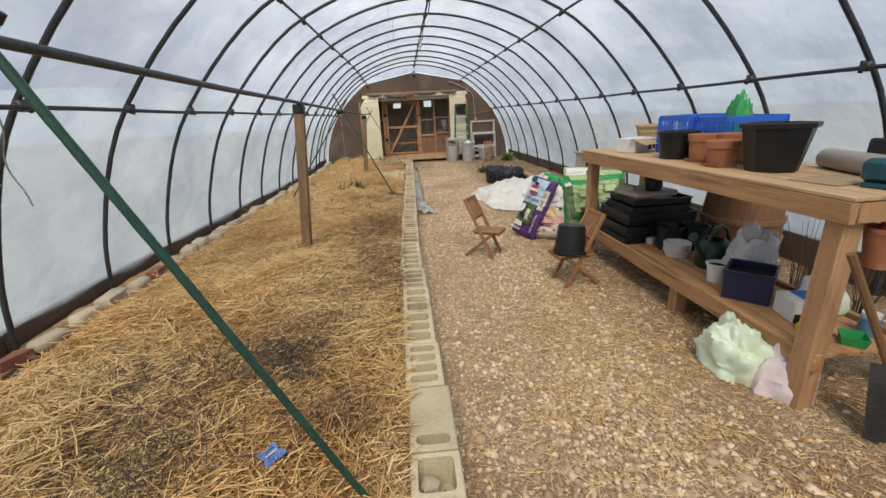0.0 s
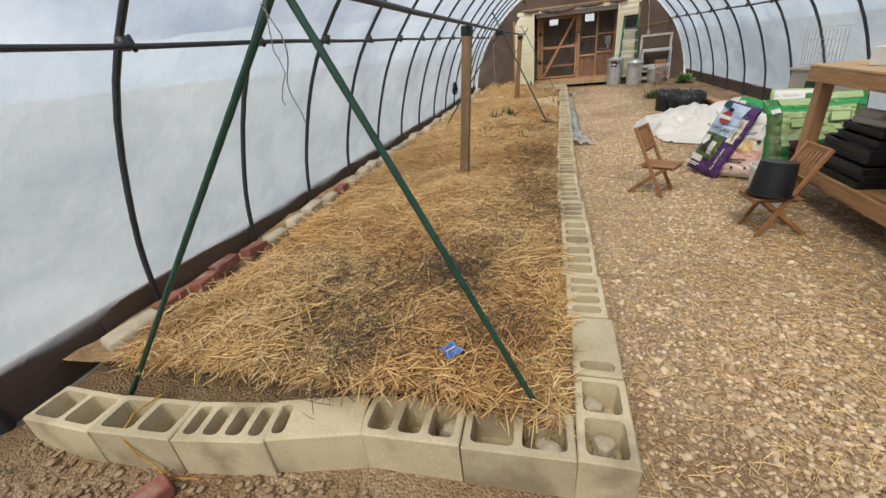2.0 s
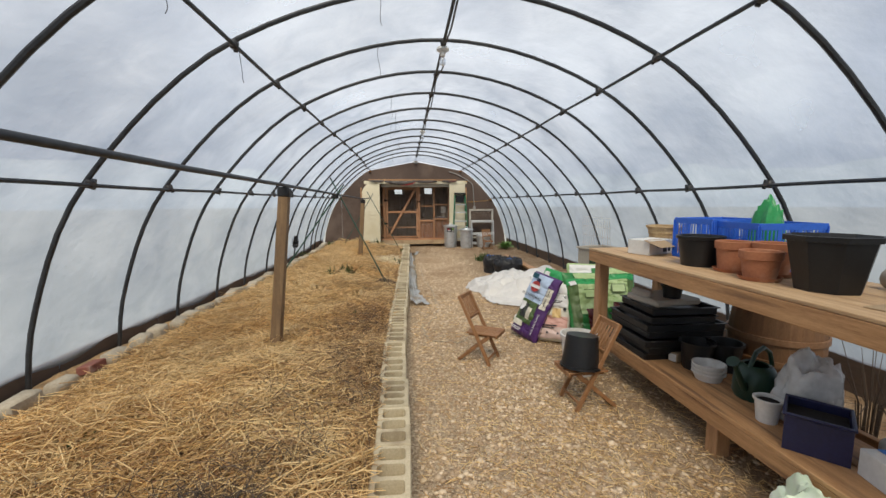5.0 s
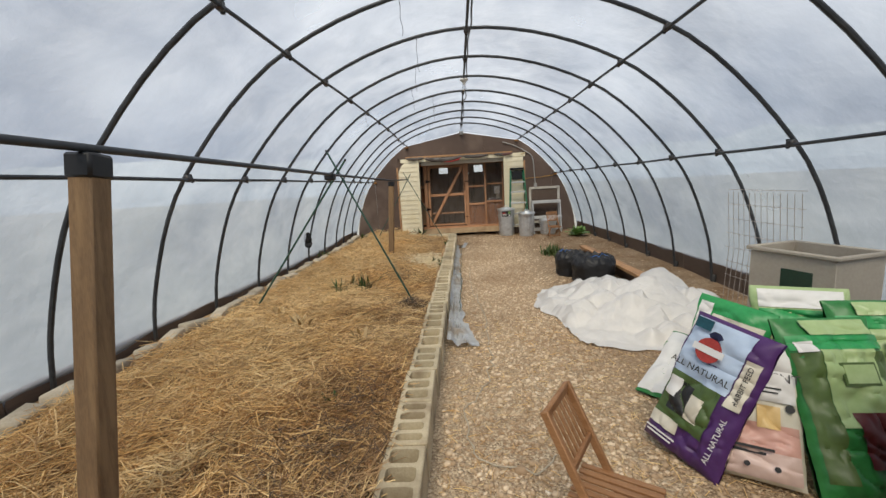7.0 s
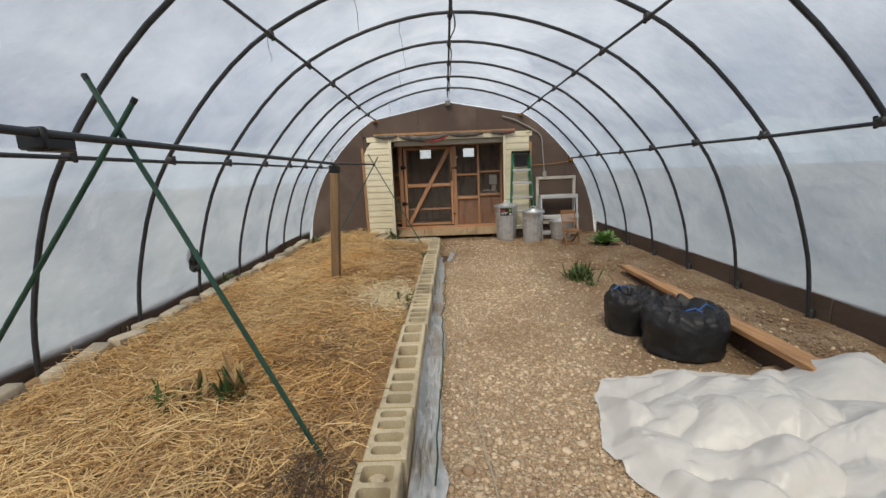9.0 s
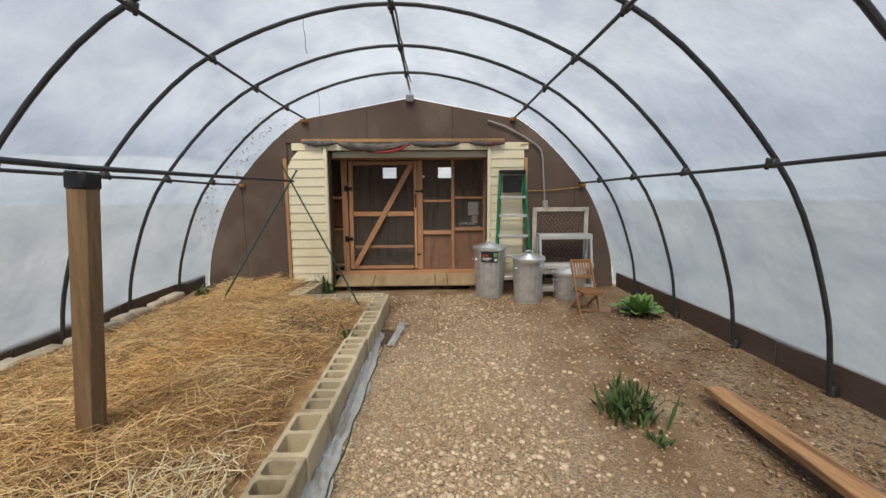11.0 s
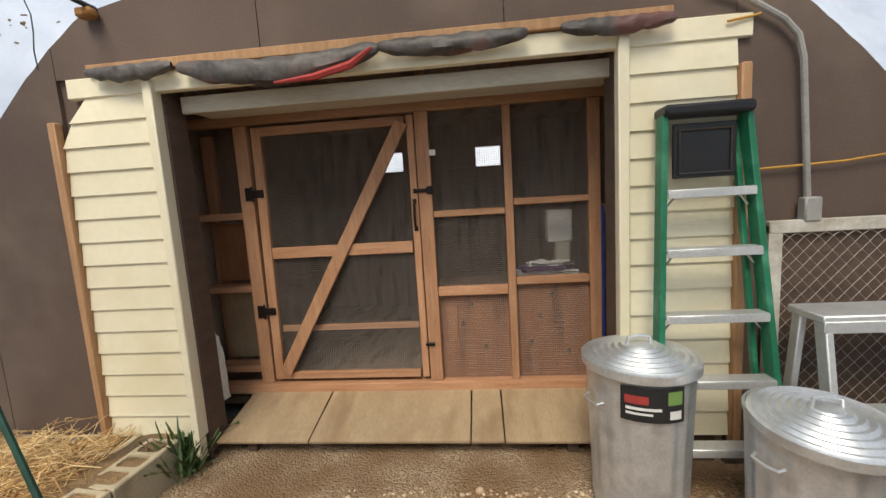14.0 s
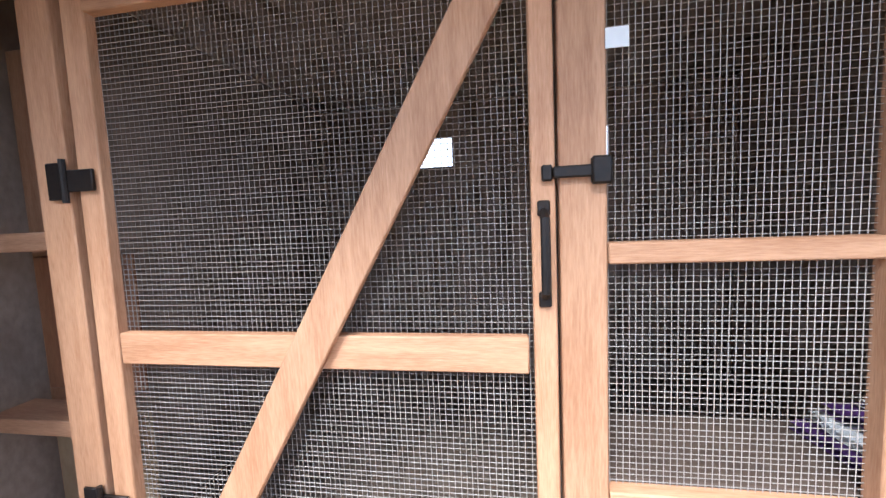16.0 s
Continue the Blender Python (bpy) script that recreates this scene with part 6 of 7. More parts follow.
for k in range(9):
    z = 0.06 + 0.148 * k
    part("wire", G().tube([(2.64, 7.16, z), (2.64, 8.10, z)], 0.0024, 5), M_WIRE, cage)

# ---- crumpled sheet, strip and black bags ----
R9 = random.Random(17)
RIM = ((0.64, 8.30), (0.70, 8.12), (0.80, 7.94), (0.82, 7.58), (0.87, 7.24), (0.97, 7.11), (1.14, 7.03), (1.5, 6.98), (2.0, 7.05), (2.45, 7.3), (2.62, 7.86),
       (2.50, 8.5), (2.25, 8.82), (1.9, 8.95), (1.62, 9.03), (1.36, 9.08), (1.13, 8.98), (0.92, 8.98), (0.76, 8.76), (0.74, 8.52))
FOLDS = []
for k in range(80):
    a, r = R9.uniform(0, 6.28), 1.0 * R9.random() ** 0.6
    b, ln = R9.uniform(0, 6.28), R9.uniform(0.08, 0.4)
    p = Vector((1.62 + r * math.cos(a) * 0.85, 8.02 + r * math.sin(a) * 0.9))
    e = Vector((math.cos(b), math.sin(b))) * ln
    top = (0.47 - 0.25 * r) * R9.uniform(0.5, 1.0) + 0.05 * (p.x - 1.5)
    FOLDS.append((p, e, top, top * R9.uniform(0.3, 1.0), R9.uniform(0.55, 1.7)))
FOLDS.append((Vector((2.15, 8.55)), Vector((0.3, 0.1)), 0.37, 0.30, 0.8))


def drape(x, y):
    """The sheet hangs like a tent over many stiff folds."""
    q = Vector((x + 0.05 * noise.noise((x * 3, y * 3, 1)), y + 0.05 * noise.noise((x * 3, y * 3, 6))))
    best = 0.02
    for p, e, h0, h1, sl in FOLDS:
        t = max(0.0, min(1.0, (q - p).dot(e) / e.length_squared))
        z = h0 + (h1 - h0) * t - sl * (math.hypot((q - p - e * t).length, 0.07) - 0.03)
        if z > best:
            best = z
    return best


def pile(u, v):
    n = len(RIM)
    t = u * n
    i, q = int(t) % n, t - int(t)
    rim = Vector(RIM[i]).lerp(Vector(RIM[(i + 1) % n]), q)
    mid = Vector((1.62, 8.02))
    rim += (rim - mid) * (0.05 * noise.noise((rim.x * 6, rim.y * 6, 2)))
    p = mid.lerp(rim, v)
    hem = min(1.0, (1 - v) * 7)
    z = drape(p.x, p.y) * hem ** 0.6 + (0.035 * noise.noise((p.x * 4, p.y * 4, 3)) + 0.03 * (0.5 - abs(noise.noise((p.x * 6, p.y * 6, 8)))) + 0.008 * abs(noise.noise((p.x * 22, p.y * 22, 5)))) * hem
    return (p.x, p.y, max(0.018, z) + 0.05 * max(0.0, noise.noise((u * 40, 0, 4))) * max(0.0, 1 - (1 - v) * 9))


thing("plastic_sheet", "large crumpled pile of milky white plastic sheeting", "plastic sheet", geo=G().sheet(260, 110, pile), mat=M_SHEET, smooth=True)


def strip(u, v):
    y = 7.2 + 5.9 * v
    w = 0.12 + 0.06 * noise.noise((3, y * 1.3, 1)) + 0.03 * noise.noise((5, y * 5, 1)) + (0.09 * max(0, 1 - (y - 7.2) / 0.7))
    x = -0.318 + w * 1.15 * u + (0.04 if y < 7.8 else 0) * u
    ridge = abs(noise.noise((u * 4, y * 2.2, 2))) + 0.6 * abs(noise.noise((u * 7 + y * 2, y * 9, 6)))
    return (x, y, 0.024 + 0.075 * ridge * math.sin(math.pi * min(1, u + 0.12)) + 0.17 * max(0, 0.3 - u) * (1 + noise.noise((1, y * 2, 4))))


thing("plastic_strip", "crumpled grey plastic strip lying along the blocks", "plastic strip", geo=G().sheet(16, 420, strip), mat=M_STRIP, smooth=True)
thing("plastic_strip", "crumpled grey plastic scrap by the block corner", "plastic strip", pose(0.02, 0.0, 0.002), geo=G().sheet(12, 40, lambda u, v: (-0.15 + (0.08 + 0.03 * noise.noise((v * 6, 0, 1))) * u + 0.06 * v + 0.02 * noise.noise((v * 4, 0, 7)), 12.75 + 0.7 * v, 0.02 + 0.03 * abs(noise.noise((u * 5, v * 9, 1))) + 0.02 * abs(noise.noise((u * 9, v * 20, 3))))), mat=M_STRIP)
cord([(-0.13, 13.0, 0.05), (-0.16, 12.0, 0.09), (-0.15, 11.0, 0.09), (-0.18, 10.0, 0.09), (-0.17, 9.0, 0.09), (-0.2, 8.0, 0.09)], 0.005, "dark wire running along the plastic strip", M_GREEN_PIPE, 0.03)
cord([(0.02, 8.9, 0.012), (0.07, 8.0, 0.012), (0.06, 7.0, 0.012), (-0.02, 6.5, 0.012), (-0.18, 6.2, 0.012), (-0.14, 5.75, 0.012), (0.15, 5.6, 0.012), (0.30, 5.75, 0.012)], 0.0045, "pale rope lying loose on the gravel", M_ROPE, 0.06)
cord([(-0.02, 8.8, 0.012), (-0.04, 9.6, 0.012), (-0.02, 10.6, 0.012)], 0.0045, "pale rope lying loose on the gravel", M_ROPE, 0.05)


def soil_bag(x, y, r, h, seed, rz):
    ob = thing("fabric_bag", "black woven bag of soil with a gathered open top", "soil bag", pose(x, y, 0.0, 0, 0, rz), group="black soil bags")
    prof = [(0.0, 0.0), (0.86, 0.0), (0.98, 0.06), (1.0, 0.25), (1.03, 0.5), (1.04, 0.7), (1.02, 0.86), (0.96, 0.96), (0.86, 1.01), (0.74, 1.03), (0.64, 0.96), (0.5, 0.88), (0.25, 0.86), (0.0, 0.86)]

    def fn(u, v):
        a = 2 * math.pi * u
        t = v * (len(prof) - 1)
        i = min(len(prof) - 2, int(t))
        q = t - i
        rr = prof[i][0] * (1 - q) + prof[i + 1][0] * q
        zz = prof[i][1] * (1 - q) + prof[i + 1][1] * q
        c, s2 = math.cos(a), math.sin(a)
        d = 1 + 0.09 * noise.noise((c * 1.3 + seed, s2 * 1.3, zz * 2)) + 0.03 * noise.noise((c * 4, s2 * 4 + seed, zz * 7))
        top = max(0.0, min(1.0, (zz - 0.62) / 0.3))
        fold = abs(math.sin(a * 8 + seed + 2.5 * noise.noise((c * 2, s2 * 2, zz + seed))))
        lift = 0.13 * noise.noise((c * 2.2, s2 * 2.2, seed)) * top + (0.16 * max(0.0, noise.noise((c * 4, s2 * 4, seed + 3))) if 7.5 < t < 9.5 else 0)
        crease = 0.035 * (1 - abs(noise.noise((c * 2.5 + zz * 3, s2 * 2.5 + seed, zz * 5)))) ** 5
        k = d - 0.045 * top * fold - crease
        return (rr * r * k * c, rr * r * k * s2, h * max(0.0, zz + lift * 0.7 - 0.04 * top * fold - crease * top))

    part("sack", G().sheet(96, 52, fn), M_BAGBLACK, ob)
    part("strap", G().tube([(0.1 * r, -0.35 * r, h * 0.94), (0.25 * r, -0.45 * r, h * 1.1), (0.42 * r, -0.45 * r, h * 1.02), (0.5 * r, -0.6 * r, h * 0.98)], 0.009, 6, flat=0.4), M_BLUEROPE, ob, "bright blue strap")
    part("strap", G().tube([(-0.3 * r, -0.4 * r, h * 0.98), (-0.1 * r, -0.5 * r, h * 1.05), (0.0 * r, -0.62 * r, h * 0.99)], 0.008, 6, flat=0.4), M_BLUEROPE, ob, "bright blue strap")


soil_bag(1.685, 9.41, 0.285, 0.37, 2.0, 10)
soil_bag(1.49, 9.86, 0.215, 0.35, 7.0, 200)
plank = thing("plank", "long pale timber plank edging the leaf litter", "plank", geo=G().beam((2.03, 8.60, 0.225), (2.215, 11.60, 0.125), 0.14, 0.045, 0.005), mat=wood_y)
plank2 = thing("plank", "dark timber under the pale plank", "plank", geo=G().beam((2.06, 8.66, 0.10), (2.235, 11.5, 0.05), 0.06, 0.20, 0.005), mat=M_DARKWOOD)

teal_box = thing("flat_carton", "flat tan and teal carton lying by the plank end", "box", pose(2.06, 8.78, 0.05, 0, 3, 14))
part("card", G().box((0, 0, 0.02), (0.20, 0.34, 0.04), bev=0.004), M_CARD, teal_box)
part("teal_print", G().box((0.02, -0.06, 0.0415), (0.15, 0.2, 0.002), bev=0), M_TEALPRINT, teal_box, "teal printed face")

# ---- things at the shed end ----
def trash_can(x, y, r, h, label, lid_tilt=0.0, tag=False, bail=False):
    ob = thing("galvanised_can", label, "metal can", pose(x, y, 0.006), group="galvanised cans")
    prof = [(0, 0.01), (r * 0.86, 0.0), (r * 0.86, 0.03), (r * 0.88, 0.035), (r * 0.90, 0.05), (r * 0.885, 0.06), (r * 0.90, 0.075)]
    prof += [(r * (0.90 + 0.09 * k / 10), 0.09 + (h - 0.12) * k / 10) for k in range(11)]
    prof += [(r * 1.02, h - 0.02), (r * 1.02, h), (r * 0.97, h), (r * 0.97, h - 0.03)]
    g = G()
    seg = 72
    verts, n = [], len(prof)
    for i, (rr, z) in enumerate(prof):
        for k in range(seg):
            c = 0.007 * (1 if (k // 2) % 2 else 0) * (1 if 0.1 < z < h - 0.1 else 0)
            a = 2 * math.pi * k / seg
            verts.append(((rr - c) * math.cos(a), (rr - c) * math.sin(a), z))
    faces = [(i * seg + k, i * seg + (k + 1) % seg, (i + 1) * seg + (k + 1) % seg, (i + 1) * seg + k) for i in range(n - 1) for k in range(seg)]
    part("body", g.add(verts, faces), M_ZINC, ob)
    lid = part("lid", G().lathe([(r * 1.05, h - 0.03), (r * 1.075, h - 0.03), (r * 1.075, h + 0.004)] + [(r * (1.02 - 0.8 * k / 30), h + 0.008 + 0.045 * k / 30 + 0.0045 * math.sin(k * math.pi / 2.5)) for k in range(31)] + [(r * 0.12, h + 0.056), (0, h + 0.058)], 48), M_ZINC, ob,
               m=pose(0, 0, 0, lid_tilt, 0, 0))
    part("lid_handle", G().tube([(-0.05, 0, h + 0.05), (-0.045, 0, h + 0.085), (0.0, 0, h + 0.092), (0.045, 0, h + 0.085), (0.05, 0, h + 0.05)], 0.007, 8), M_ZINC, lid)
    for a in (200, 20):
        q = Matrix.Rotation(radians(a), 4, "Z")
        part("side_handle", G().tube([(r * 0.98, -0.05, h * 0.78), (r * 1.10, -0.045, h * 0.77), (r * 1.12, 0.0, h * 0.765), (r * 1.10, 0.045, h * 0.77), (r * 0.98, 0.05, h * 0.78)], 0.006, 6, q), M_ZINC, ob)
    if tag:
        q = 0.0
        tg = G().sheet(12, 2, lambda u, v: ((r * 1.0 + 0.003) * math.cos(radians(232 + 62 * u)), (r * 1.0 + 0.003) * math.sin(radians(232 + 62 * u)), h * 0.73 + 0.145 * v))
        part("label", tg, M_INK, ob, "black printed label")
        for k, (a0, a1, z0, z1, mt) in enumerate(((236, 258, 0.075, 0.11, M_RED), (237, 270, 0.05, 0.062, M_PAPER), (237, 262, 0.03, 0.04, M_PAPER), (278, 290, 0.015, 0.05, M_PAPER), (276, 291, 0.075, 0.13, M_LEAF))):
            part("label_print", G().sheet(6, 1, lambda u, v: ((r * 1.0 + 0.005) * math.cos(radians(a0 + (a1 - a0) * u)), (r * 1.0 + 0.005) * math.sin(radians(a0 + (a1 - a0) * u)), h * 0.73 + z0 + (z1 - z0) * v)), mt, ob)
    if bail:
        part("bail", G().tube([(-r * 1.0, -0.03, h * 0.72), (-r * 1.12, -r * 0.5, h * 0.40), (-r * 0.6, -r * 1.02, h * 0.28), (0.1 * r, -r * 1.1, h * 0.33), (r * 0.8, -r * 0.75, h * 0.5), (r * 1.0, -0.03, h * 0.72)], 0.004, 6), M_WIRE, ob, "thin wire bail")
    return ob


trash_can(1.115, 14.73, 0.225, 0.71, "ribbed galvanised trash can with a printed label", 0, True)
trash_can(1.595, 14.41, 0.205, 0.61, "dented galvanised trash can with a loose lid", 4)
trash_can(2.17, 14.46, 0.215, 0.38, "low galvanised can with a lid and wire bail", -3, False, True)

ladder = thing("stepladder", "folded green fibreglass stepladder leaning on the siding", "ladder")
LB, LT = 14.70, 14.90
for s in (-1, 1):
    xc = 1.455
    part("front_rail", G().beam((xc + s * 0.275, LB, 0.0), (xc + s * 0.175, LT, 1.76), 0.028, 0.07, 0.004, (0, 1, 0)), M_LADDER, ladder)
    part("rear_rail", G().beam((xc + s * 0.235, LB + 0.08, 0.02), (xc + s * 0.15, LT + 0.035, 1.72), 0.022, 0.03, 0.003, (0, 1, 0)), M_LADDER, ladder)
part("top_cap", G().box((xc, LT + 0.0, 1.775), (0.375, 0.13, 0.05), bev=0.012), M_BLACK, ladder, "dark grey top cap")
part("tray", G().box((xc, LT - 0.01, 1.60), (0.27, 0.012, 0.24), bev=0.004), M_BLACK, ladder, "black folded paint tray")
part("tray_rib", G().tube([(xc - 0.11, LT - 0.02, 1.50), (xc + 0.11, LT - 0.02, 1.50), (xc + 0.11, LT - 0.02, 1.69), (xc - 0.11, LT - 0.02, 1.69)], 0.006, 6, closed=True), M_COUPLER, ladder)
for z in (1.42, 1.16, 0.87, 0.58, 0.28):
    f = z / 1.76
    hw = 0.275 - 0.10 * f - 0.012
    y = LB + (LT - LB) * f
    part("step", G().box((xc, y - 0.01, z), (hw * 2, 0.075, 0.022), bev=0.004).box((xc, y - 0.045, z - 0.012), (hw * 2, 0.006, 0.03), bev=0.002), M_ALU, ladder, "aluminium step")
    for s in (-1, 1):
        part("step_brace", G().beam((xc + s * (hw - 0.01), y, z - 0.07), (xc + s * (hw - 0.05), y, z - 0.015), 0.015, 0.004, 0.001), M_ALU, ladder)

hutch = thing("wire_hutch_panel", "white wooden frame with diamond wire against the wall", "wire frame")
HX0, HX1, HZ0, HZ1, HY = 1.775, 2.60, 0.30, 1.25, 14.955
for x in (HX0 + 0.03, HX1 - 0.03):
    part("frame_side", G().box((x, HY, (HZ0 + HZ1) / 2 - 0.15), (0.06, 0.035, HZ1 - HZ0 + 0.28), bev=0.004), M_WHITEWOOD, hutch)
part("frame_top", G().box(((HX0 + HX1) / 2, HY - 0.002, HZ1 - 0.02), (HX1 - HX0, 0.035, 0.06), bev=0.004), M_WHITEWOOD, hutch)
part("frame_bottom", G().box(((HX0 + HX1) / 2, HY - 0.002, HZ0), (HX1 - HX0, 0.035, 0.07), bev=0.004), M_WHITEWOOD, hutch)
part("backing", G().box(((HX0 + HX1) / 2, HY + 0.018, 0.75), (HX1 - HX0 - 0.05, 0.01, 0.9), bev=0.001), M_DARKWOOD, hutch, "dark backing board")
g = G()
px_, pz_ = 0.062, 0.034
x0_, x1_, z0_, z1_ = HX0 + 0.06, HX1 - 0.06, HZ0 + 0.03, HZ1 - 0.05
k = 0
while z0_ + k * pz_ < z1_:
    za = z0_ + k * pz_
    pts = []
    j = 0
    while x0_ + j * px_ / 2 < x1_:
        pts.append((x0_ + j * px_ / 2, HY - 0.012, min(z1_, za + (pz_ if (j + k) % 2 else 0))))
        j += 1
    g.tube(pts, 0.0022, 4)
    k += 1
tagged(part("diamond_wire", g, M_WIRE, hutch, "expanded diamond wire mesh"), kind="stuff")
platform = thing("step_platform", "dusty white aluminium step platform by the wall", "step stool")
PX0, PX1 = 1.80, 2.56
for z, y, d in ((0.875, 14.75, 0.20), (0.47, 14.64, 0.15), (0.16, 14.58, 0.13)):
    part("tread", G().box(((PX0 + PX1) / 2, y, z), (PX1 - PX0, d, 0.035), bev=0.006).box(((PX0 + PX1) / 2, y - d / 2, z - 0.03), (PX1 - PX0, 0.012, 0.05), bev=0.003), M_ALU, platform)
for x in (PX0 + 0.02, PX1 - 0.02):
    part("front_leg", G().beam((x, 14.54, 0.0), (x, 14.68, 0.86), 0.03, 0.06, 0.004, (0, 1, 0)), M_ALU, platform)
    part("rear_leg", G().beam((x, 14.89, 0.0), (x, 14.80, 0.86), 0.03, 0.05, 0.004, (0, 1, 0)), M_ALU, platform)
    part("side_brace", G().beam((x, 14.60, 0.45), (x, 14.85, 0.45), 0.012, 0.03, 0.002), M_ALU, platform)

# objects behind the mesh
paper = thing("folded_sack", "folded purple and white paper sack on the ledge", "sack", pose(0.85, 15.70, 0.887, 0, 0, 8))
for k, (mt, sx2, sy2, lb) in enumerate(((M_PURPLE, 0.42, 0.22, ""), (M_PAPER, 0.40, 0.20, "white layer"), (M_PURPLE, 0.37, 0.18, ""), (M_PAPER, 0.30, 0.12, "white layer"))):
    g = G()
    for top in (0, 1):
        h = G().sheet(16, 10, lambda u, v: ((u - 0.5) * sx2 + 0.015 * k, (v - 0.5) * sy2, 0.003 + 0.026 * k + 0.016 * top + (0.022 * noise.noise((u * 4, v * 3, k)) + 0.012 * abs(noise.noise((u * 9, v * 7, k + 4)))) * (1 if k else 0.4 * top)))
        g.add(h.v, h.f if top else [q[::-1] for q in h.f])
    part("layer", g, mt, paper, lb)
ledge = thing("inner_ledge", "bare wooden ledge behind the wire mesh", "ledge", geo=G().box((0.64, 15.69, 0.87), (1.0, 0.28, 0.03), bev=0.003), mat=M_DARKWOOD)
jug = thing("white_feeder", "white plastic feeder box on the inner ledge", "feeder", pose(0.98, 15.80, 0.885))
part("tank", G().box((0, 0.0, 0.34), (0.17, 0.12, 0.22), bev=0.012), M_WHITEPL, jug)
part("base", G().box((0.02, 0, 0.12), (0.10, 0.10, 0.24), bev=0.015), M_TOTE, jug)
small_tag = thing("paper_tag", "small white tag stapled to the mesh", "tag", geo=G().box((0.165, 15.495, 1.745), (0.04, 0.002, 0.035), bev=0), mat=M_PAPER)
rumpled("plastic_bag", "white plastic bag hanging at the inner corner", "bag", -1.36, 15.36, 0.20, 0.12, 0.12, 0.42, M_PALEBAG, 5, 14)

thing("yellow_bowl", "small yellow plastic bowl by the shed jamb", "bowl", pose(1.36, 15.40, 0.0), geo=G().lathe([(0, 0.0), (0.05, 0.0), (0.085, 0.2), (0.09, 0.2), (0.09, 0.225), (0.08, 0.225), (0.045, 0.01), (0, 0.01)], 20), mat=material("yellow_plastic", (0.75, 0.50, 0.03), (0.6, 0.38, 0.02), 6, 0.4, 0, 0.03, 60))

# ---- plants ----
def leaf_blade(g, base, az, ln, wd, rise, droop, cup=0.25, n=7):
    ca, sa = math.cos(az), math.sin(az)
    rows = []
    for i in range(n + 1):
        t = i / n
        r = ln * (t * math.cos(rise) * (1 - 0.1 * t))
        z = ln * (t * math.sin(rise) - droop * t * t)
        w = wd * math.sin(math.pi * min(1, 0.08 + 0.92 * t) ** 0.8) ** 0.8 * (1 if t < 1 else 0.0) + 0.002
        mid = Vector((base[0] + ca * r, base[1] + sa * r, base[2] + z))
        side = Vector((-sa, ca, 0))
        wave = 0.03 * ln * math.sin(i * 2.4 + az * 5)
        rows.append([mid + side * w * s + Vector((0, 0, cup * w * abs(s) + wave * s)) for s in (-1, -0.5, 0, 0.5, 1)])
    verts = [tuple(p) for r in rows for p in r]
    faces = [(i * 5 + j, i * 5 + j + 1, (i + 1) * 5 + j + 1, (i + 1) * 5 + j) for i in range(n) for j in range(4)]
    g.add(verts, faces)


lettuce = thing("leafy_plant", "broad bright green leafy plant growing in the dirt", "plant", pose(2.68, 13.52, 0.02))
R2 = random.Random(11)
for ring, (cnt, ln, rise, wd) in enumerate(((9, 0.38, 0.55, 0.085), (9, 0.36, 0.85, 0.08), (8, 0.33, 1.1, 0.07), (5, 0.27, 1.3, 0.055))):
    for k in range(cnt):
        g = G()
        leaf_blade(g, (0, 0, 0.03), 2 * math.pi * k / cnt + ring * 0.35 + R2.uniform(-0.15, 0.15), ln * R2.uniform(0.85, 1.12), wd * R2.uniform(0.85, 1.15), rise + R2.uniform(-0.1, 0.1), 0.28 - 0.05 * ring)
        part("leaf", g, M_LEAF, lettuce)
R3 = random.Random(3)


def blades(x, y, z, n, h, spread, label, mat, name="grass_tuft", wid=0.006):
    g = G()
    for k in range(n):
        leaf_blade(g, (R3.gauss(0, spread * 0.3), R3.gauss(0, spread * 0.3), 0), R3.uniform(0, 6.28), h * R3.uniform(0.6, 1.2), wid, R3.uniform(0.7, 1.45), R3.uniform(0.1, 0.4), 0.1, 4)
    return thing(name, label, "plant", pose(x, y, z), geo=g, mat=mat, kind="stuff")


blades(1.60, 11.55, 0.0, 130, 0.24, 0.28, "green leafy weed growing in the dirt path", M_GRASS, "weed_plant", 0.010)
blades(1.62, 11.2, 0.0, 14, 0.10, 0.1, "small green weed in the dirt path", M_GRASS, "weed_plant", 0.010)
blades(-1.27, 14.90, 0.02, 70, 0.34, 0.12, "tuft of long green grass by the shed corner", M_GRASS)
for x, y, hh, n in ((-1.36, 8.50, 0.24, 30), (-1.57, 8.40, 0.22, 24), (-0.56, 10.28, 0.15, 40), (-0.48, 12.7, 0.16, 24), (-2.0, 3.65, 0.09, 14), (-2.72, 11.1, 0.2, 30), (-0.95, 6.0, 0.12, 10), (-2.75, 14.3, 0.2, 24), (-1.3, 3.2, 0.08, 10)):
    blades(x, y, bed_z(x, y) - 0.01, n, hh, 0.12, "green seedling leaves poking through the straw", M_GRASS, "seedling", 0.009)
dry_mat = island_material("dry_corn_leaf", [(0.42, 0.29, 0.13), (0.30, 0.19, 0.09), (0.52, 0.38, 0.2)], 0.7)
for x, y, hh in ((-1.50, 8.46, 0.26), (-1.33, 8.56, 0.30), (-1.62, 7.2, 0.2), (-1.05, 7.0, 0.18), (-2.0, 7.6, 0.14)):
    blades(x, y, bed_z(x, y) - 0.01, 12, hh, 0.1, "dry tan stalk of a dead bed plant", dry_mat, "dead_stalk", 0.014)
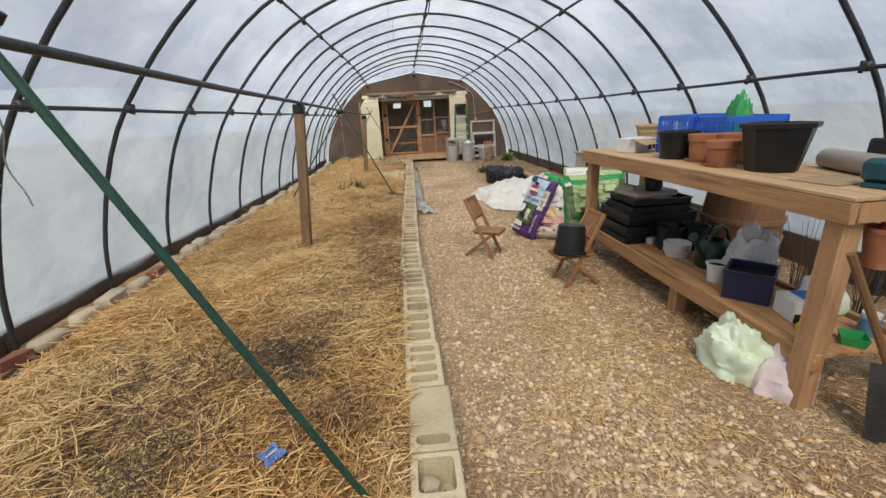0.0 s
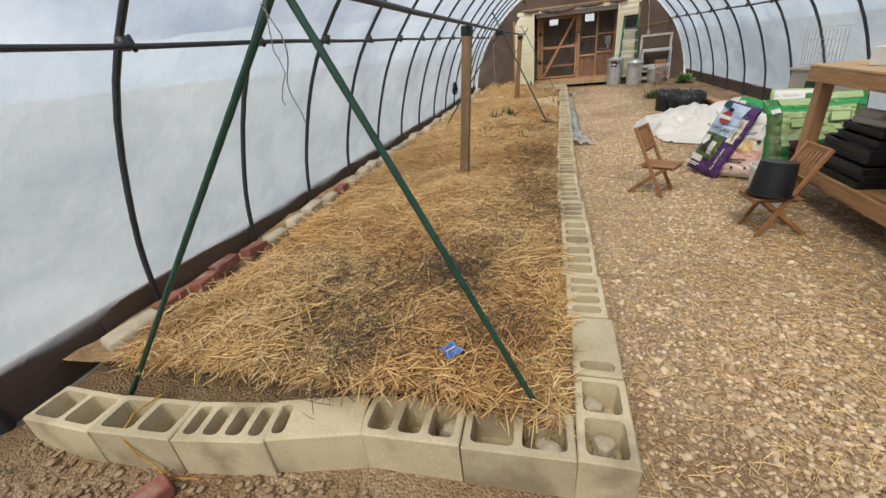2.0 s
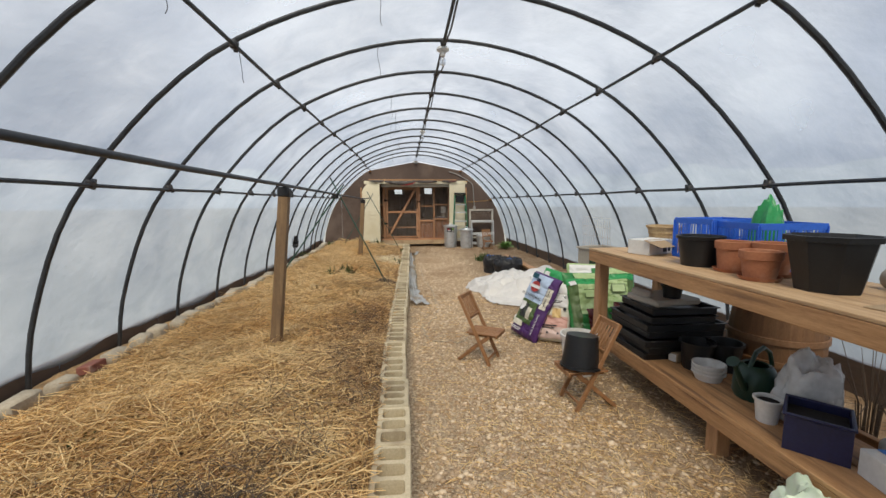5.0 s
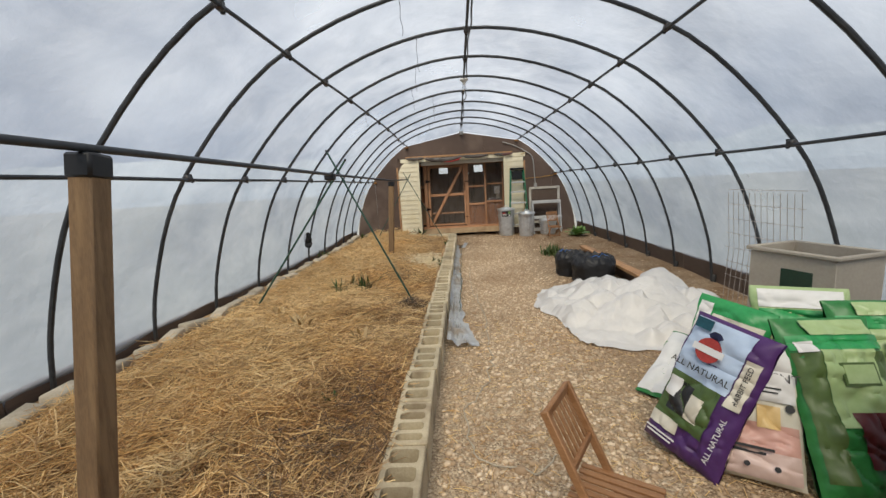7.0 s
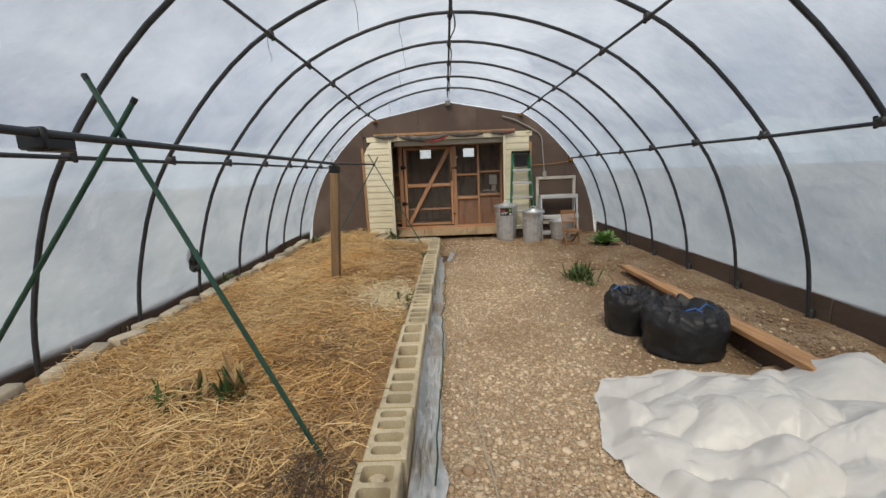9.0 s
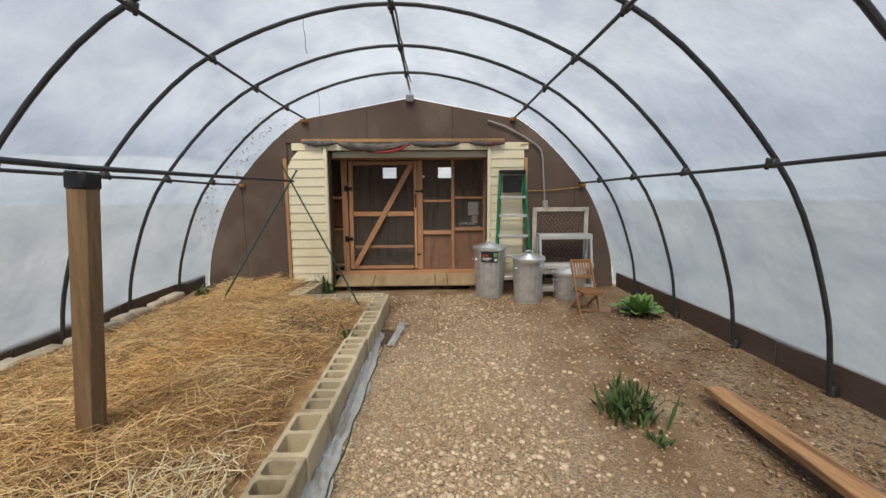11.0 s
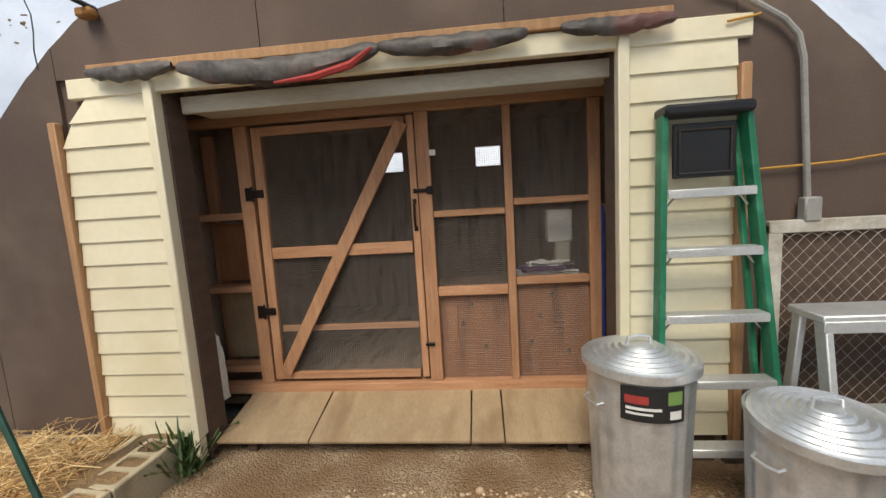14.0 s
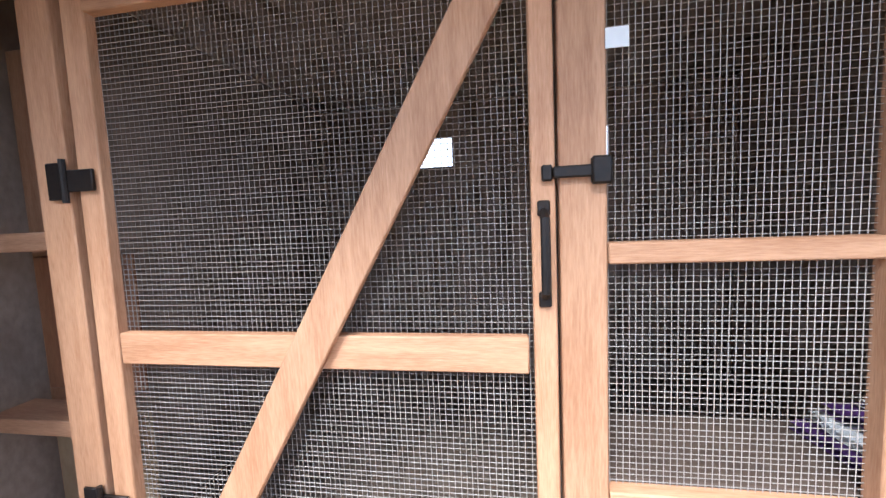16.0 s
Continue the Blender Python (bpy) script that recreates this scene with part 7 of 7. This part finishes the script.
# dead weed tangles in the bed
for x, y, n, rad in ((-1.19, 3.05, 420, 0.24), (-0.85, 2.55, 160, 0.25), (-1.7, 2.5, 260, 0.35), (-0.75, 4.8, 260, 0.25), (-0.8, 6.1, 200, 0.25), (-0.7, 7.9, 260, 0.16), (-1.0, 9.0, 160, 0.3), (-0.9, 12.8, 240, 0.3), (-2.0, 2.9, 160, 0.3), (-1.0, 5.4, 180, 0.35), (-1.1, 3.9, 240, 0.4), (-0.9, 3.4, 300, 0.3), (-1.5, 3.0, 200, 0.4), (-0.75, 4.2, 260, 0.3), (-1.45, 2.3, 240, 0.25), (-0.8, 5.6, 240, 0.3)):
    n = int(n * (1.3 if y < 3.2 else 0.7))
    cx, cy = rng.normal(x, rad * 0.55, n), rng.normal(y, rad * 0.55, n)
    cx = np.clip(cx, -2.7, -0.57)
    cz = np.array([bed_z(float(a), float(b)) for a, b in zip(cx, cy)]) + rng.uniform(0.01, 0.09, n)
    strands("dead_weed_tangle", cx, cy, cz, rng.uniform(0.05, 0.2, n), rng.uniform(0.0009, 0.0022, n), rng.normal(0.3, 0.5, n), M_WEED, "tangle of dark dead weed stems in the straw", "dead weeds", 0.4)
# leaf litter along the far side strip
n = 5200
lx, ly = rng.uniform(1.95, 3.02, n), rng.uniform(8.3, 14.9, n)
lz = np.array([ground_z(float(a), float(b)) for a, b in zip(lx, ly)]) + rng.uniform(0.004, 0.03, n)
pebbles("leaf_litter", lx, ly, lz, rng.uniform(0.005, 0.016, n), M_LEAFLITTER, "brown fallen leaves and dirt clods by the base board", 0.16)
n = 700
lx, ly = rng.uniform(-0.3, 2.0, n), rng.uniform(12.2, 14.9, n)
lz = np.array([ground_z(float(a), float(b)) for a, b in zip(lx, ly)]) + 0.006
pebbles("leaf_litter", lx, ly, lz, rng.uniform(0.006, 0.018, n), M_LEAFLITTER, "brown fallen leaf bits on the dirt path", 0.2)

n = 1500
lx, ly = rng.uniform(-2.9, 0.6, n), rng.normal(1.62, 0.22, n)
keep = (ly < 1.86) | (lx > -0.28)
lx, ly = lx[keep], ly[keep]
lz = np.array([ground_z(float(a), float(b)) for a, b in zip(lx, ly)]) + rng.uniform(0.003, 0.02, len(lx))
pebbles("leaf_litter", lx, ly, lz, rng.uniform(0.005, 0.02, len(lx)), M_LEAFLITTER, "brown leaf bits and clods before the front blocks", 0.25)
thing("broken_brick", "broken pink brick lying before the block wall", "brick", pose(-2.12, 1.63, 0.0, 0, 0, 62), geo=G().box((0, 0, 0.03), (0.2, 0.095, 0.06), bev=0.008), mat=M_REDBRICK)
cord([(-2.29, 1.97, 0.21), (-2.33, 1.86, 0.212), (-2.31, 1.775, 0.19), (-2.24, 1.755, 0.10), (-2.12, 1.74, 0.02), (-1.98, 1.76, 0.012)], 0.004, "thin orange cord draped over the front blocks", rope_mat, 0.01)

# scraps
butterfly = thing("foil_pinwheel", "shiny blue foil scrap lying on the straw", "foil scrap", pose(-1.04, 2.33, bed_z(-1.04, 2.33) + 0.045, 12, 8, 20))
foil = material("blue_iridescent_foil", (0.10, 0.28, 0.66), (0.20, 0.26, 0.60), 18, 0.25, 0.6, 0.1, 60)
for a in (0, 80, 170, 250):
    g = G()
    leaf_blade(g, (0, 0, 0), radians(a), 0.062, 0.018, 0.35, 0.1, 0.3)
    part("vane", g, foil, butterfly)
thing("plastic_scrap", "torn black plastic rag hanging on a hoop", "scrap", pose(-2.79, 10.60, 0.50), geo=G().sheet(8, 14, lambda u, v: ((u - 0.5) * (0.05 + 0.10 * math.sin(math.pi * v) ** 0.7) + 0.02 * noise.noise((u * 5, v * 4, 2)), 0.04 * noise.noise((u * 6, v * 5, 8)) - 0.02, 0.27 * v + 0.03 * noise.noise((u * 9, 0, 3)))), mat=M_BLACK)
thing("clamp_light", "small black clamp lamp hung on the rail pipe", "lamp", pose(-1.425, 7.85, 1.60) @ Matrix.Scale(0.8, 4), geo=G().box((0, 0, -0.02), (0.09, 0.16, 0.06), bev=0.012).box((0.0, -0.07, 0.0), (0.12, 0.03, 0.09), bev=0.01), mat=M_BLACK)
# dirt and dead vine stuck to the film near the shed
vine = G()
for k in range(170):
    s, y = R3.uniform(-0.58, -0.30), R3.uniform(14.1, 14.95)
    if R3.random() < 0.35:
        s = R3.uniform(-0.72, -0.45)
    x, z = outward(s, -0.012)
    d = R3.uniform(0.008, 0.032)
    vine.tube([(x, y, z), (x + R3.uniform(-d, d), y + R3.uniform(-d, d) * 1.5, z + R3.uniform(-d, d))], R3.uniform(0.002, 0.007), 4)
tagged(thing("vine_debris", "dark dead vine bits stuck to the greenhouse film", "vine debris", geo=vine, mat=M_LEAFLITTER), kind="stuff")
M_RUST = material("rusty_bracket", (0.36, 0.17, 0.05), (0.22, 0.10, 0.03), 12, 0.8, 0, 0.3)
for x, z in ((-1.50, 2.50), (1.47, 2.52), (-2.44, 1.60), (2.50, 1.58)):
    thing("bracket", "small rusty orange purlin bracket at the end wall", "bracket", group="end brackets", geo=G().box((x, 14.96, z), (0.09, 0.06, 0.05), bev=0.012), mat=M_RUST)
thing("dug_soil", "shallow dark patch of dug soil by the blocks", "soil patch", pose(-0.2, 13.05, 0.0), kind="structure", geo=G().lathe([(0.0, 0.018), (0.1, 0.018), (0.16, 0.008)], 18, Matrix.Diagonal((0.7, 1.6, 1, 1)), wob=0.12), mat=material("damp_dug_earth", (0.14, 0.085, 0.05), (0.06, 0.036, 0.022), 12, 0.95, 0, 0.8, 60, dist=0.03))

# ---- pieces of walls and edgings ----
def block_mesh(cores, name):
    """A concrete block, 0.4 by 0.2 by 0.2, with open cores, laid along x."""
    L, W, H, wall = 0.396, 0.196, 0.2, 0.028
    g = G()
    n = len(cores)
    xs = [-L / 2 + wall]
    tot = L - wall * (n + 1)
    spans = []
    for w in cores:
        x1 = xs[-1] + tot * w
        spans.append((xs[-1], x1))
        xs.append(x1 + wall)
    ring = []

    def rr(x0, x1, y0, y1, r, z):
        pts = []
        for cx, cy, a0 in ((x1 - r, y1 - r, 0), (x0 + r, y1 - r, 90), (x0 + r, y0 + r, 180), (x1 - r, y0 + r, 270)):
            for k in range(3):
                t = radians(a0 + 45 * k)
                pts.append((cx + r * math.cos(t), cy + r * math.sin(t), z))
        return pts

    bm = bmesh.new()
    # top face as strips round the cores
    y0, y1 = -W / 2, W / 2
    c = 0.006

    def quad(*p):
        bm.faces.new([bm.verts.new(q) for q in p])

    edges = [-L / 2 + c] + [v for s in spans for v in s] + [L / 2 - c]
    for i in range(0, len(edges) - 1, 2):
        quad((edges[i], y0 + c, H), (edges[i + 1], y0 + c, H), (edges[i + 1], y1 - c, H), (edges[i], y1 - c, H))
    for a, b in spans:
        top = rr(a, b, y0 + wall, y1 - wall, 0.02, H)
        low = rr(a + 0.004, b - 0.004, y0 + wall + 0.004, y1 - wall - 0.004, 0.02, 0.06)
        m = len(top)
        for k in range(m):
            quad(top[k], top[(k + 1) % m], low[(k + 1) % m], low[k])
        bm.faces.new([bm.verts.new(q) for q in low])
        corner = {0: (b, y1 - c), 1: (a, y1 - c), 2: (a, y0 + c), 3: (b, y0 + c)}
        for k in range(4):
            cx, cy = corner[k]
            tri = top[3 * k:3 * k + 3]
            quad((cx, cy, H), tri[2], tri[1], tri[0])
        for k, nk in ((0, 1), (1, 2), (2, 3), (3, 0)):
            p, q = top[3 * k + 2], top[(3 * nk) % m]
            quad((*corner[nk], H), q, p, (*corner[k], H))
    o, i2 = rr(-L / 2, L / 2, y0, y1, 0.004, H - c), rr(-L / 2, L / 2, y0, y1, 0.004, -0.03)
    t = rr(-L / 2 + c, L / 2 - c, y0 + c, y1 - c, 0.0015, H)
    m = len(o)
    for k in range(m):
        quad(i2[k], i2[(k + 1) % m], o[(k + 1) % m], o[k])
        quad(o[k], o[(k + 1) % m], t[(k + 1) % m], t[k])
    bmesh.ops.remove_doubles(bm, verts=bm.verts, dist=0.0004)
    bmesh.ops.recalc_face_normals(bm, faces=bm.faces)
    me = bpy.data.meshes.new(name)
    bm.to_mesh(me)
    bm.free()
    me.materials.append(M_CONCRETE)
    return me


TWO, THREE, SLOT = block_mesh((0.5, 0.5), "block"), block_mesh((0.34, 0.32, 0.34), "block"), block_mesh((0.16,), "block")
FOUR = block_mesh((0.23, 0.27, 0.27, 0.23), "block")


def lay(wall, me, x, y, rz, z=0.0):
    part("block", me, M_CONCRETE, wall, m=pose(x, y, z, random.uniform(-0.6, 0.6), random.uniform(-0.6, 0.6), rz + random.uniform(-0.8, 0.8)))


side_row = thing("block_wall", "low row of tan concrete blocks beside the gravel path", "block wall")
y, k = 2.152, 0
while y < 14.1:
    me = TWO if k in (0, 12, 13, 17, 18, 22, 26, 28) else (SLOT if k == 1 else (FOUR if k in (2, 5, 9, 15, 20) else THREE))
    lay(side_row, me, -0.432 + 0.006 * math.sin(k * 1.7) + row_shift(y), y, 90)
    y += 0.4055
    k += 1
front_row = thing("block_wall", "low row of pale concrete blocks closing the bed", "block wall")
for me, x, y, rz in ((TWO, -0.732, 2.045, 1), (THREE, -1.132, 2.038, 2), (SLOT, -1.52, 1.985, 14), (FOUR, -1.88, 1.905, 8), (TWO, -2.275, 1.868, 3), (TWO, -2.66, 1.855, -2)):
    lay(front_row, me, x, y, rz)
end_row = thing("block_wall", "low row of grey concrete blocks at the shed end", "block wall")
for me, x, y, rz in ((THREE, -0.53, 14.06, 2), (TWO, -0.93, 14.04, 3), (TWO, -1.33, 14.01, 4), (THREE, -1.45, 14.33, 84), (THREE, -1.41, 14.73, 86), (TWO, -1.78, 14.88, 2), (TWO, -2.19, 14.87, -2), (TWO, -2.6, 14.83, -6)):
    lay(end_row, me, x, y, rz)
# stones lying in some of the cores
for x, y in ((-0.43, 2.06), (-0.44, 2.25), (-0.63, 2.05), (-0.99, 2.05), (-0.42, 8.0), (-0.42, 8.4), (-0.42, 9.3), (-0.41, 9.7), (-0.40, 13.2)):
    for j in range(2):
        thing("stone", "small rounded stone lying in a block core", "stone", pose(x + random.uniform(-0.03, 0.03), y + random.uniform(-0.03, 0.03), 0.062 + 0.035 * j, 0, 0, random.uniform(0, 360)), group="stones in the blocks",
              geo=G().lathe([(0.0, 0.0), (0.03, 0.004), (0.043, 0.025), (0.036, 0.05), (0.015, 0.062), (0.0, 0.063)], 9, wob=0.15), mat=M_STONE)

edging = thing("stone_edging", "uneven row of pale stones and old red bricks edging the bed", "edging")


def rough_stone(l, w, h, seed):
    g = G().box((0, 0, h / 2), (w, l, h), bev=0.014)
    g.v = [(x + 0.012 * noise.noise((x * 14, y * 14 + seed, z * 14)), y + 0.012 * noise.noise((x * 14 + 5, y * 14 + seed, z * 14)), z + 0.012 * noise.noise((x * 14 + 9, y * 14, z * 14 + seed))) for x, y, z in g.v]
    return g


stones = [rough_stone(l, w, h, i * 7.3) for i, (l, w, h) in enumerate(((0.25, 0.12, 0.09), (0.21, 0.10, 0.075), (0.29, 0.13, 0.085), (0.19, 0.12, 0.10)))]
stone_meshes = [g.mesh("edging_stone", M_STONE, True, 50) for g in stones]
brick_mesh = G().box((0, 0, 0.033), (0.095, 0.2, 0.062), bev=0.006).mesh("brick", M_REDBRICK)
y = 2.32
while y < 13.9:
    if 2.5 < y < 3.35 or 4.45 < y < 4.75:
        part("brick", brick_mesh, M_REDBRICK, edging, "old red brick", m=pose(bow(-2.8, y) + random.uniform(-0.03, 0.03), y, 0.215, random.uniform(-8, 8), random.uniform(-8, 8), random.uniform(-16, 16)))
        y += 0.235
    else:
        me = stone_meshes[int(random.random() * 4)]
        part("edging_stone", me, M_STONE, edging, m=pose(bow(-2.8, y) + random.uniform(-0.04, 0.04), y, 0.205, random.uniform(-7, 7), random.uniform(-9, 9), random.uniform(-16, 16)))
        y += random.uniform(0.26, 0.34)
